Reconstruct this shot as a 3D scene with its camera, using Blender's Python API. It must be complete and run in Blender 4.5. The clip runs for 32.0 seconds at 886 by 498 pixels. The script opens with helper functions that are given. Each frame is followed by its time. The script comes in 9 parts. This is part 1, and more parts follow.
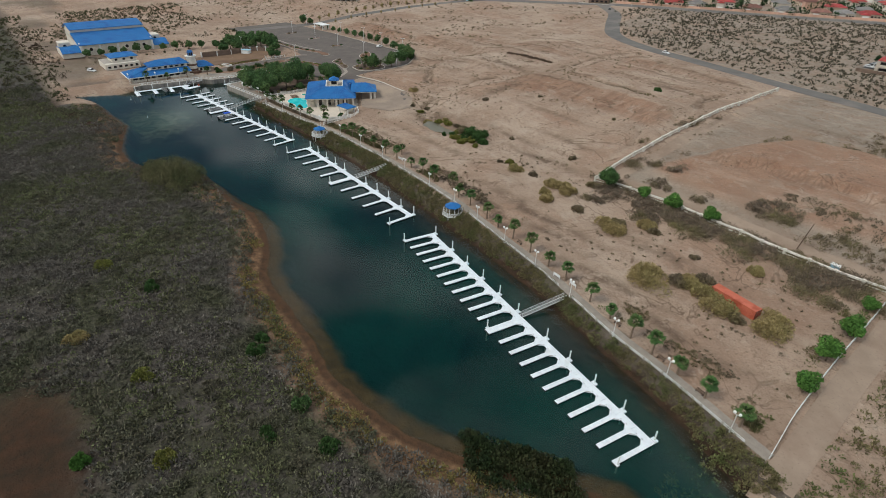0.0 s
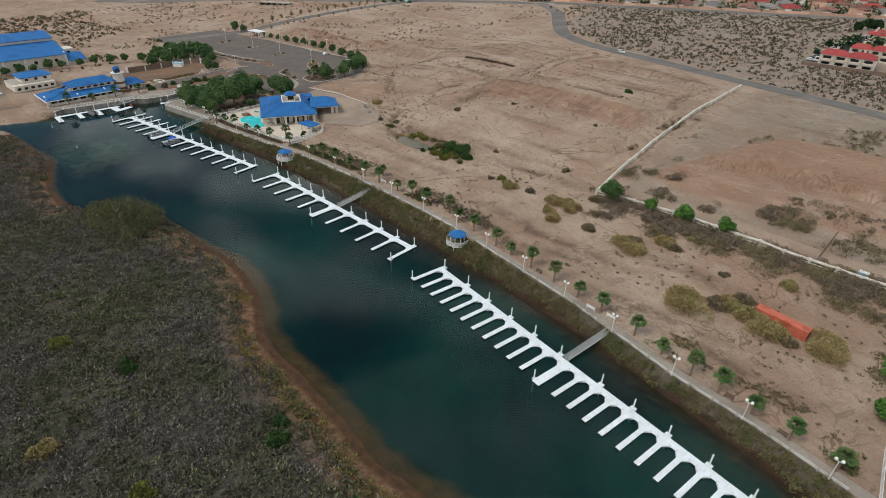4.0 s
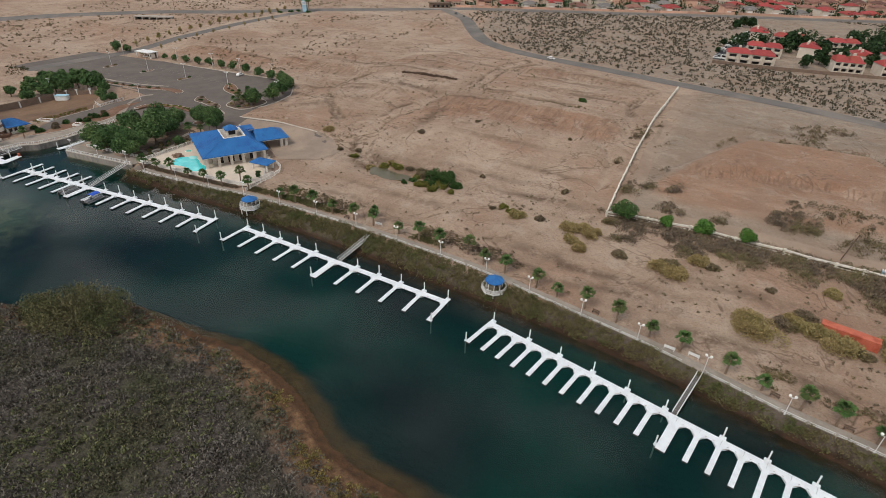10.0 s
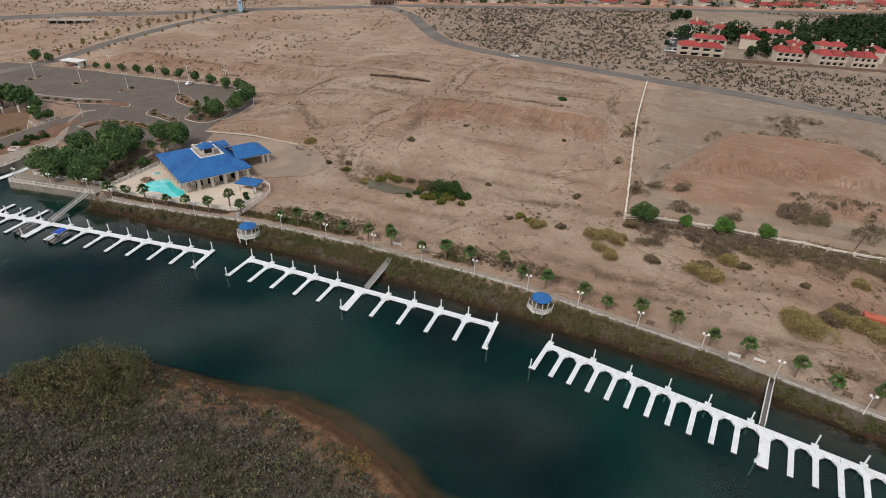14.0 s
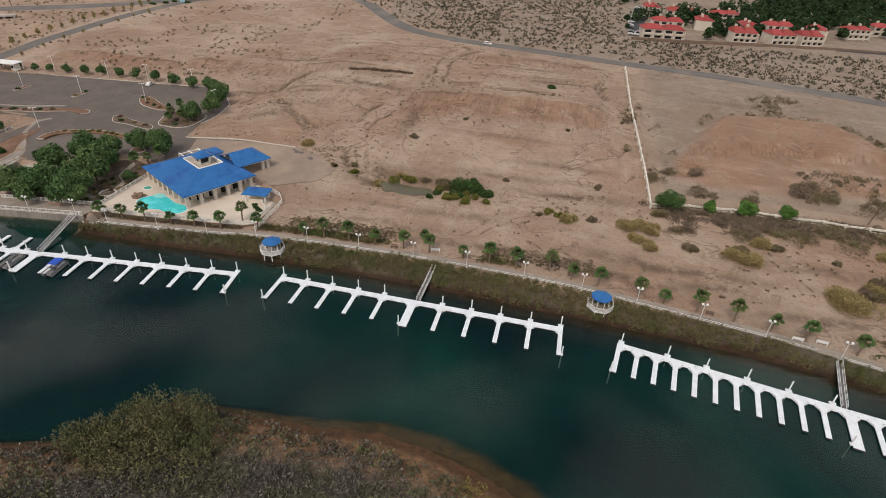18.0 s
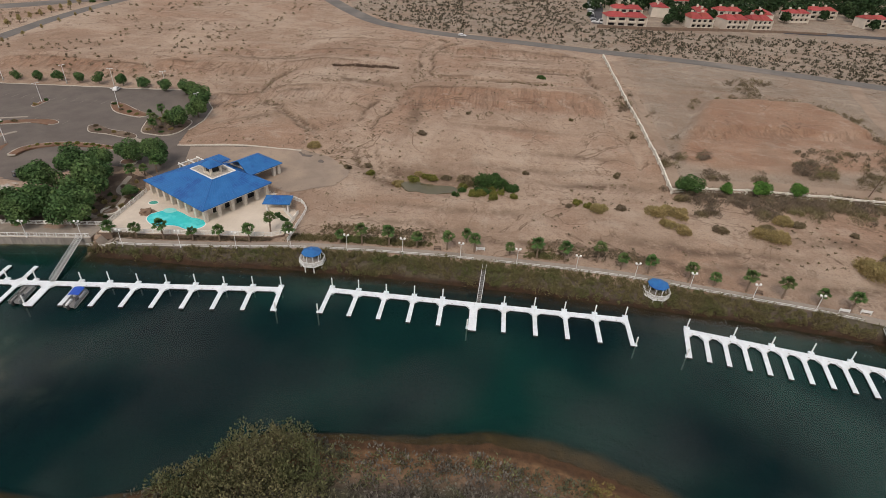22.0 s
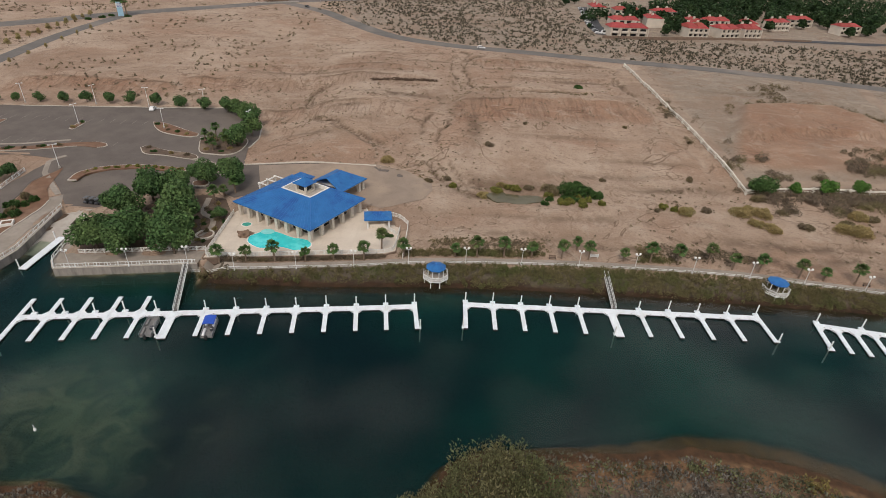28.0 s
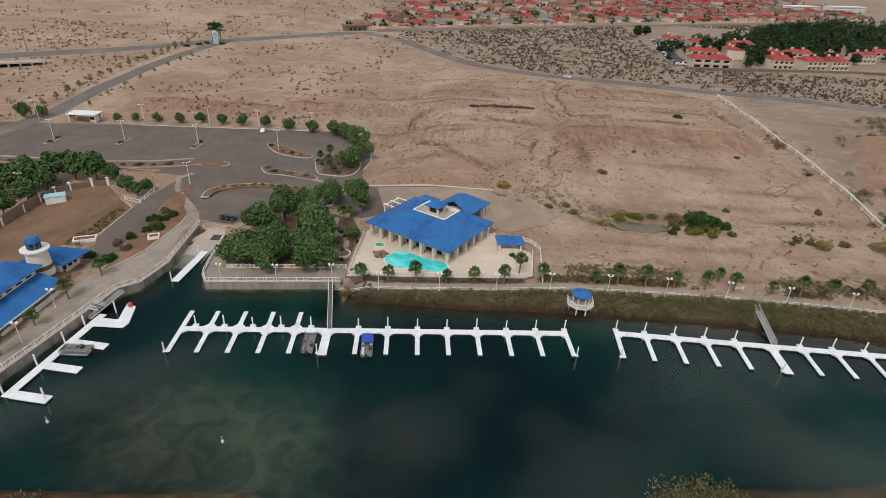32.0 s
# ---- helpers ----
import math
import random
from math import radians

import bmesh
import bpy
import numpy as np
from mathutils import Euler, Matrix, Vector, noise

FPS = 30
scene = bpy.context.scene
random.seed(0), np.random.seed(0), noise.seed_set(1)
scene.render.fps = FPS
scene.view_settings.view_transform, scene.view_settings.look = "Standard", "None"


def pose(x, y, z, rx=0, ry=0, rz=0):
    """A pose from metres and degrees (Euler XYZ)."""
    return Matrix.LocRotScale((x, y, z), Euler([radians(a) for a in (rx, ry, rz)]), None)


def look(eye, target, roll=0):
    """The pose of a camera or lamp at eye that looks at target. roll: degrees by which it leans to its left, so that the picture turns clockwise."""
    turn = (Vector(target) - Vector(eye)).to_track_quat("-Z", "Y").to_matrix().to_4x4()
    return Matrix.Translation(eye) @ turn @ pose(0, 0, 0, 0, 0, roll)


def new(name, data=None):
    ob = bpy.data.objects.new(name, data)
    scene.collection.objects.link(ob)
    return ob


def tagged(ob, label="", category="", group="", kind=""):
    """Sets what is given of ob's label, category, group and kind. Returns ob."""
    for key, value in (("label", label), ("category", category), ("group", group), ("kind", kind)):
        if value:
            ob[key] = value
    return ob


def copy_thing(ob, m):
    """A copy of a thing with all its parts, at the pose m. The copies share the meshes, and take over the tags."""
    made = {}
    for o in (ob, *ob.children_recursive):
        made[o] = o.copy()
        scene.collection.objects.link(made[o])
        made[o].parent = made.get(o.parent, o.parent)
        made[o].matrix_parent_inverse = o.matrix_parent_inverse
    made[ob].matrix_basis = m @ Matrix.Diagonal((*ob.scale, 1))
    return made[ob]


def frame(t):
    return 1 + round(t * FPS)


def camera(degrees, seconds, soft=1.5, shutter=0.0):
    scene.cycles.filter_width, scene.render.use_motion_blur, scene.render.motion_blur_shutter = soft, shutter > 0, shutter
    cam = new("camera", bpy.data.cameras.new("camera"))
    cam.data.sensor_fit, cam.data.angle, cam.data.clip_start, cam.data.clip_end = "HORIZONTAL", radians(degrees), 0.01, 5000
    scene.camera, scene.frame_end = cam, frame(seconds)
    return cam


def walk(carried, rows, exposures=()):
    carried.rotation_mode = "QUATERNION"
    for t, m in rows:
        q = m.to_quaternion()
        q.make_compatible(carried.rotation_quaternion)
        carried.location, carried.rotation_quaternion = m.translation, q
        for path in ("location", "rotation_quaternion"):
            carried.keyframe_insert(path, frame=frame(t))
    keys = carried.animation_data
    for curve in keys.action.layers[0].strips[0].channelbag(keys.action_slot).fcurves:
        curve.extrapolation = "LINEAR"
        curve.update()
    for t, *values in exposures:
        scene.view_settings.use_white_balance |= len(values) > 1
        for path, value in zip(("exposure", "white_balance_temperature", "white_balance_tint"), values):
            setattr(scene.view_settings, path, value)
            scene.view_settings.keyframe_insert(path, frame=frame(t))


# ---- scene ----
cam = camera(78.0, 32.0, soft=0.75)
PATH = [
    (0, (157.630, -88.550, 81.962), (156.3200, -87.4640, 80.9110), 1.80),
    (1, (149.991, -88.784, 81.217), (148.7188, -87.6512, 80.1687), 1.85),
    (2, (142.936, -90.072, 81.556), (141.7096, -88.8933, 80.5035), 2.00),
    (3, (136.618, -90.963, 82.190), (135.4321, -89.7453, 81.1351), 1.85),
    (3.5, (133.239, -91.223, 81.944), (132.0745, -89.9838, 80.8921), 1.81),
    (5.5, (119.023, -93.388, 81.609), (117.9511, -92.0669, 80.5574), 1.76),
    (6, (115.272, -93.390, 81.636), (114.2274, -92.0484, 80.5825), 1.72),
    (7, (108.009, -94.818, 81.725), (107.0205, -93.4289, 80.6785), 1.87),
    (8, (100.603, -95.670, 81.903), (99.6723, -94.2393, 80.8611), 2.01),
    (9, (93.295, -96.822, 81.796), (92.4217, -95.3480, 80.7632), 2.16),
    (10, (85.892, -97.937, 82.639), (85.0791, -96.4302, 81.6053), 2.31),
    (11, (78.256, -98.658, 82.882), (77.5059, -97.1155, 81.8536), 2.45),
    (12, (70.883, -98.984, 83.066), (70.1931, -97.4184, 82.0304), 2.50),
    (13, (63.898, -99.331, 83.105), (63.2645, -97.7427, 82.0673), 2.45),
    (14, (56.319, -99.609, 82.492), (55.7426, -98.0010, 81.4521), 2.68),
    (14.5, (52.766, -99.765, 82.067), (52.2183, -98.1481, 81.0253), 2.59),
    (16.5, (38.132, -100.527, 82.506), (37.6985, -98.8862, 81.4466), 2.85),
    (17, (34.283, -100.487, 82.702), (33.8800, -98.8434, 81.6358), 3.06),
    (18, (27.166, -100.683, 82.314), (26.8169, -99.0314, 81.2409), 2.89),
    (19, (20.059, -100.822, 81.914), (19.7667, -99.1629, 80.8363), 2.92),
    (20, (13.215, -100.843, 81.661), (12.9723, -99.1777, 80.5800), 3.10),
    (21, (6.662, -101.258, 80.936), (6.4669, -99.5857, 79.8572), 2.98),
    (22, (-0.991, -101.563, 81.069), (-1.1204, -99.8894, 79.9819), 3.06),
    (23, (-8.048, -102.009, 80.994), (-8.1147, -100.3359, 79.8999), 3.14),
    (24, (-15.212, -101.873, 80.996), (-15.2119, -100.2122, 79.8823), 3.12),
    (24.5, (-18.523, -102.025, 80.597), (-18.5051, -100.3579, 79.4932), 3.01),
    (26.5, (-31.968, -102.728, 79.673), (-31.9348, -101.0379, 78.6041), 2.86),
    (27, (-35.257, -103.473, 79.669), (-35.2290, -101.7754, 78.6122), 2.75),
    (28, (-42.873, -103.297, 78.552), (-42.8453, -101.5906, 77.5089), 3.23),
    (29, (-50.082, -103.364, 77.791), (-50.0757, -101.6466, 76.7652), 3.30),
    (30, (-56.614, -104.278, 77.592), (-56.6460, -102.5472, 76.5898), 2.98),
    (31, (-63.744, -104.391, 77.260), (-63.8070, -102.6533, 76.2713), 3.48),
    (32, (-70.078, -103.808, 75.836), (-70.1780, -102.0572, 74.8738), 2.98),
]
walk(cam, [(t, look(eye, target, roll)) for t, eye, target, roll in PATH], exposures=((0.0, 0.34, 6300, 4), (9.0, 0.34, 6600, 9), (20.0, 0.34, 6900, 13), (32.0, 0.34, 6750, 11)))

# ---- light ----
world = bpy.data.worlds.new("overcast_sky")
scene.world = world
world.use_nodes = True
wn, wl = world.node_tree.nodes, world.node_tree.links
wn.clear()
w_out = wn.new("ShaderNodeOutputWorld")
w_bg = wn.new("ShaderNodeBackground")
w_sky = wn.new("ShaderNodeTexSky")
w_sky.sky_type, w_sky.sun_disc = "NISHITA", False
w_sky.sun_elevation, w_sky.sun_rotation = radians(51), radians(195)
w_sky.air_density, w_sky.dust_density = 1.0, 2.0
w_tc = wn.new("ShaderNodeTexCoord")
w_map = wn.new("ShaderNodeMapping")
w_map.inputs["Scale"].default_value = (1, 1, 2.2)
w_map.inputs["Location"].default_value = (1.7, 0.4, 0.0)
w_noise = wn.new("ShaderNodeTexNoise")
w_noise.inputs["Scale"].default_value, w_noise.inputs["Detail"].default_value = 3.2, 7
w_ramp = wn.new("ShaderNodeValToRGB")
w_ramp.color_ramp.elements[0].position, w_ramp.color_ramp.elements[0].color = 0.44, (1.1, 1.6, 2.3, 1)
w_ramp.color_ramp.elements[1].position, w_ramp.color_ramp.elements[1].color = 0.61, (13.2, 13.0, 12.8, 1)
w_mix = wn.new("ShaderNodeMix")
w_mix.data_type = "RGBA"
w_mix.inputs["Factor"].default_value = 0.82
wl.new(w_tc.outputs["Generated"], w_map.inputs["Vector"])
wl.new(w_map.outputs["Vector"], w_noise.inputs["Vector"])
wl.new(w_noise.outputs["Fac"], w_ramp.inputs["Fac"])
wl.new(w_sky.outputs["Color"], w_mix.inputs["A"])
wl.new(w_ramp.outputs["Color"], w_mix.inputs["B"])
wl.new(w_mix.outputs["Result"], w_bg.inputs["Color"])
w_bg.inputs["Strength"].default_value = 0.10
wl.new(w_bg.outputs["Background"], w_out.inputs["Surface"])

sun_data = bpy.data.lights.new("sun", "SUN")
sun_data.energy, sun_data.angle, sun_data.color = 1.5, radians(22), (1.0, 0.93, 0.85)
sun = new("sun", sun_data)
sun.matrix_world = look((0, 0, 300), (16, 60, 224))
tagged(sun, kind="structure")


# ---- materials ----
def mat(name, a, b, scale=1.0, rough=0.85, bump=0.0, bump_scale=None, spec=0.3, metal=0.0, c=None, c_scale=0.1,
        c_lo=0.5, c_hi=0.65, rnd=0.0, island=0.0, ior=None, stretch=None, fine=None):
    """Two-tone grain at one scale, a third tone in larger patches, relief, and a change from piece to piece."""
    m = bpy.data.materials.new(name)
    m.use_nodes = True
    n, l = m.node_tree.nodes, m.node_tree.links
    bs = n["Principled BSDF"]
    bs.inputs["Roughness"].default_value = rough
    bs.inputs["Metallic"].default_value = metal
    bs.inputs["Specular IOR Level"].default_value = spec
    if ior:
        bs.inputs["IOR"].default_value = ior
    geo = n.new("ShaderNodeNewGeometry")
    vec = geo.outputs["Position"]
    if stretch:
        mp = n.new("ShaderNodeMapping")
        mp.inputs["Scale"].default_value = stretch
        l.new(vec, mp.inputs["Vector"])
        vec = mp.outputs["Vector"]

    def nz(s, d=5.0, r=0.6):
        t = n.new("ShaderNodeTexNoise")
        t.inputs["Scale"].default_value, t.inputs["Detail"].default_value, t.inputs["Roughness"].default_value = s, d, r
        l.new(vec, t.inputs["Vector"])
        return t.outputs["Fac"]

    def mix(f, x, y, lo=0.35, hi=0.65, kind="MIX"):
        rr = n.new("ShaderNodeMapRange")
        rr.inputs["From Min"].default_value, rr.inputs["From Max"].default_value = lo, hi
        l.new(f, rr.inputs["Value"])
        q = n.new("ShaderNodeMix")
        q.data_type, q.blend_type = "RGBA", kind
        l.new(rr.outputs["Result"], q.inputs["Factor"])
        for s, v in (("A", x), ("B", y)):
            if isinstance(v, tuple):
                q.inputs[s].default_value = (*v, 1)
            else:
                l.new(v, q.inputs[s])
        return q.outputs["Result"]

    col = mix(nz(scale), tuple(a), tuple(b))
    if c:
        col = mix(nz(c_scale, 4), col, tuple(c), c_lo, c_hi)
    if fine:
        col = mix(nz(fine, 3, 0.7), col, tuple(0.55 * v for v in a), 0.58, 0.8)
    if rnd or island:
        src = n.new("ShaderNodeObjectInfo").outputs["Random"] if rnd else geo.outputs["Random Per Island"]
        amt = rnd or island
        mr = n.new("ShaderNodeMapRange")
        mr.inputs["To Min"].default_value, mr.inputs["To Max"].default_value = 1 - amt, 1 + amt
        l.new(src, mr.inputs["Value"])
        hs = n.new("ShaderNodeHueSaturation")
        l.new(mr.outputs["Result"], hs.inputs["Value"])
        l.new(col, hs.inputs["Color"])
        col = hs.outputs["Color"]
    l.new(col, bs.inputs["Base Color"])
    if bump:
        bp = n.new("ShaderNodeBump")
        bp.inputs["Strength"].default_value = bump
        bp.inputs["Distance"].default_value = 0.05
        l.new(nz(bump_scale or scale * 4), bp.inputs["Height"])
        l.new(bp.outputs["Normal"], bs.inputs["Normal"])
    return m


def leaf_mat(name, a, b, c=None, island=0.45, c_scale=0.12, scale=0.5, c_lo=0.45, c_hi=0.65):
    m = mat(name, a, b, scale=scale, rough=0.8, spec=0.15, c=c, c_scale=c_scale, island=island, c_lo=c_lo, c_hi=c_hi)
    return m


M_WHITE = mat("white_paint", (0.74, 0.74, 0.73), (0.62, 0.62, 0.60), 0.9, 0.55, 0.05, 6, c=(0.52, 0.51, 0.48), c_scale=0.35, c_lo=0.6, c_hi=0.8)
M_DOCK = mat("dock_white_plank", (0.75, 0.79, 0.82), (0.64, 0.67, 0.70), 0.7, 0.6, 0.12, 3.0, c=(0.58, 0.58, 0.57), c_scale=0.22, c_lo=0.58, c_hi=0.78, fine=5)
M_FLOAT = mat("dark_float", (0.035, 0.035, 0.035), (0.06, 0.055, 0.05), 2, 0.8)
M_PILE = mat("white_pile", (0.80, 0.80, 0.79), (0.66, 0.66, 0.64), 1.4, 0.5)
M_STEEL = mat("galvanised_steel", (0.30, 0.30, 0.29), (0.42, 0.42, 0.41), 2.0, 0.45, metal=0.6)
M_GREYRAIL = mat("weathered_grey_rail", (0.36, 0.35, 0.33), (0.48, 0.46, 0.43), 1.5, 0.7)
M_ROOF = mat("blue_metal_roof", (0.020, 0.120, 0.32), (0.028, 0.150, 0.39), 0.5, 0.6, 0.04, 3, c=(0.018, 0.085, 0.27), c_scale=0.2, spec=0.2, fine=2.5)
M_RIDGE = mat("blue_ridge_cap", (0.035, 0.16, 0.44), (0.03, 0.13, 0.38), 1.0, 0.45)
M_FASCIA = mat("white_fascia", (0.76, 0.74, 0.70), (0.66, 0.64, 0.60), 1.0, 0.7)
M_STUCCO = mat("cream_stucco", (0.68, 0.62, 0.53), (0.60, 0.54, 0.46), 0.8, 0.9, 0.2, 14, c=(0.52, 0.47, 0.40), c_scale=0.25, c_lo=0.55, c_hi=0.75, fine=8)
M_STONE = mat("pale_stone_pier", (0.62, 0.56, 0.48), (0.48, 0.43, 0.37), 2.2, 0.9, 0.5, 5, fine=6)
M_GLASS = mat("dark_window_glass", (0.012, 0.013, 0.015), (0.02, 0.02, 0.022), 1.0, 0.12, spec=0.6)
M_DARK = mat("dark_opening", (0.02, 0.02, 0.02), (0.03, 0.028, 0.026), 1.0, 0.8)
M_CONC = mat("pale_concrete", (0.41, 0.37, 0.325), (0.34, 0.305, 0.27), 0.6, 0.9, 0.2, 8, c=(0.36, 0.33, 0.29), c_scale=0.12, fine=5)
M_PAVE = mat("promenade_concrete", (0.33, 0.285, 0.24), (0.265, 0.225, 0.19), 0.7, 0.9, 0.2, 8, c=(0.24, 0.205, 0.17), c_scale=0.15, rnd=0.06, fine=5)
M_DECK = mat("pool_deck_concrete", (0.60, 0.52, 0.43), (0.54, 0.46, 0.38), 0.25, 0.85, 0.1, 8, c=(0.47, 0.40, 0.33), c_scale=0.09, rnd=0.03, fine=6)
M_QUAY = mat("stained_quay_wall", (0.30, 0.27, 0.24), (0.20, 0.18, 0.16), 0.8, 0.9, 0.5, 3, c=(0.12, 0.11, 0.10), c_scale=0.3, stretch=(1, 1, 0.25))
M_ASPHALT = mat("faded_asphalt", (0.106, 0.088, 0.078), (0.134, 0.112, 0.098), 0.15, 0.95, 0.1, 10, c=(0.150, 0.125, 0.108), c_scale=0.035, fine=3)
M_ROAD = mat("road_asphalt", (0.12, 0.108, 0.10), (0.155, 0.14, 0.128), 0.12, 0.95, 0.1, 10, c=(0.19, 0.165, 0.145), c_scale=0.04, fine=3)
M_NEWROAD = mat("dark_asphalt", (0.045, 0.045, 0.05), (0.065, 0.064, 0.068), 0.2, 0.9, 0.1, 8)
M_KERB = mat("pale_kerb", (0.50, 0.45, 0.39), (0.40, 0.36, 0.31), 0.9, 0.9, fine=4)
M_PAINT = mat("road_marking", (0.27, 0.24, 0.21), (0.18, 0.155, 0.135), 0.8, 0.8)
M_POOL = mat("pool_water", (0.03, 0.50, 0.52), (0.04, 0.58, 0.60), 0.5, 0.08, 0.25, 1.5, spec=0.5, c=(0.10, 0.66, 0.66), c_scale=0.25)
M_SPA = mat("spa_water", (0.05, 0.30, 0.24), (0.07, 0.36, 0.28), 0.6, 0.1, 0.2, 2)
M_ROCK = mat("brown_rock", (0.24, 0.16, 0.11), (0.14, 0.09, 0.065), 0.9, 0.95, 0.8, 2, c=(0.32, 0.23, 0.17), c_scale=0.5, fine=4)
M_TRUNK = mat("palm_trunk", (0.16, 0.11, 0.08), (0.24, 0.18, 0.13), 3, 0.95, 0.6, 8, stretch=(1, 1, 3))
M_BARK = mat("tree_bark", (0.10, 0.075, 0.055), (0.16, 0.12, 0.09), 3, 0.95, 0.6, 6)
M_FROND = leaf_mat("palm_frond", (0.050, 0.105, 0.032), (0.085, 0.145, 0.045), c=(0.10, 0.12, 0.045), island=0.35)
M_THATCH = leaf_mat("dead_palm_skirt", (0.14, 0.10, 0.06), (0.20, 0.15, 0.09))
M_LEAF = leaf_mat("dark_green_leaves", (0.044, 0.092, 0.032), (0.070, 0.128, 0.044), c=(0.095, 0.145, 0.050), island=0.38)
M_DARKLEAF = leaf_mat("deep_green_leaves", (0.014, 0.034, 0.013), (0.026, 0.052, 0.018), c=(0.035, 0.060, 0.022), island=0.5)
M_LIME = leaf_mat("bright_green_leaves", (0.055, 0.13, 0.025), (0.085, 0.17, 0.035), island=0.4)
M_MESQ = leaf_mat("mid_green_leaves", (0.040, 0.085, 0.025), (0.060, 0.11, 0.032), island=0.45)
M_OLIVE = leaf_mat("olive_shrub_leaves", (0.265, 0.205, 0.094), (0.34, 0.262, 0.126), c=(0.28, 0.235, 0.105), island=0.24)
M_GREYB = leaf_mat("grey_brown_shrub", (0.150, 0.118, 0.082), (0.205, 0.160, 0.112), c=(0.185, 0.150, 0.080), island=0.32)
M_YELLOW = leaf_mat("yellow_green_shrub", (0.13, 0.14, 0.035), (0.19, 0.18, 0.05), island=0.4)
M_BRUSH = leaf_mat("dry_grey_brush", (0.098, 0.086, 0.073), (0.165, 0.148, 0.127), c=(0.092, 0.094, 0.055), island=0.42, c_scale=0.06, c_lo=0.46, c_hi=0.62, scale=0.35)
M_BANK = leaf_mat("bank_brush", (0.128, 0.112, 0.052), (0.185, 0.152, 0.080), c=(0.100, 0.118, 0.042), island=0.35, c_scale=0.12)
M_REED = leaf_mat("yellow_reeds", (0.170, 0.138, 0.050), (0.235, 0.185, 0.070), c=(0.13, 0.13, 0.045), island=0.4)
M_RUST = mat("orange_container_paint", (0.50, 0.135, 0.080), (0.44, 0.11, 0.064), 0.5, 0.7, c=(0.33, 0.07, 0.035), c_scale=0.4, fine=3)
M_REDTILE = mat("red_tile_roof", (0.34, 0.055, 0.055), (0.26, 0.044, 0.044), 0.5, 0.9, 0.3, 4, c=(0.26, 0.06, 0.04), c_scale=0.2, rnd=0.15)
M_TILE2 = mat("terracotta_roof", (0.20, 0.098, 0.074), (0.15, 0.074, 0.058), 0.4, 0.9, rnd=0.4)
M_HOUSE = mat("house_stucco", (0.55, 0.44, 0.34), (0.48, 0.38, 0.29), 0.3, 0.9, rnd=0.25)
M_PALEBLD = mat("pale_apartment_stucco", (0.60, 0.53, 0.45), (0.52, 0.46, 0.39), 0.3, 0.9)
M_REDDIRT = mat("red_gravel", (0.19, 0.105, 0.066), (0.14, 0.078, 0.050), 0.4, 0.95, 0.4, 6, c=(0.23, 0.145, 0.10), c_scale=0.09, fine=3)
M_BLACK = mat("black_rubber", (0.02, 0.02, 0.02), (0.03, 0.03, 0.03), 3, 0.7)
M_CARWHITE = mat("white_car_paint", (0.70, 0.70, 0.70), (0.66, 0.66, 0.66), 1, 0.3, spec=0.5)
M_CARDARK = mat("dark_car_paint", (0.04, 0.045, 0.05), (0.05, 0.05, 0.06), 1, 0.3, spec=0.5)
M_BLUECLOTH = mat("blue_canvas", (0.02, 0.07, 0.38), (0.025, 0.09, 0.45), 2, 0.8)
M_ALU = mat("brushed_aluminium", (0.35, 0.36, 0.36), (0.46, 0.46, 0.46), 2, 0.35, metal=0.7)
M_GREYDECK = mat("grey_boat_carpet", (0.14, 0.14, 0.14), (0.22, 0.21, 0.20), 2, 0.9)
M_WOOD = mat("weathered_wood", (0.10, 0.065, 0.045), (0.16, 0.11, 0.08), 3, 0.9)
M_LAMP = mat("white_globe", (0.82, 0.81, 0.78), (0.76, 0.75, 0.72), 2, 0.35)
M_BRICK = mat("brown_banded_paint", (0.12, 0.065, 0.045), (0.16, 0.09, 0.06), 1.5, 0.85)
M_WALLBR = mat("brown_block_wall", (0.20, 0.14, 0.105), (0.15, 0.105, 0.08), 0.7, 0.9)
M_SKYBLUE = mat("pale_blue_paint", (0.30, 0.50, 0.62), (0.36, 0.55, 0.66), 1, 0.6)


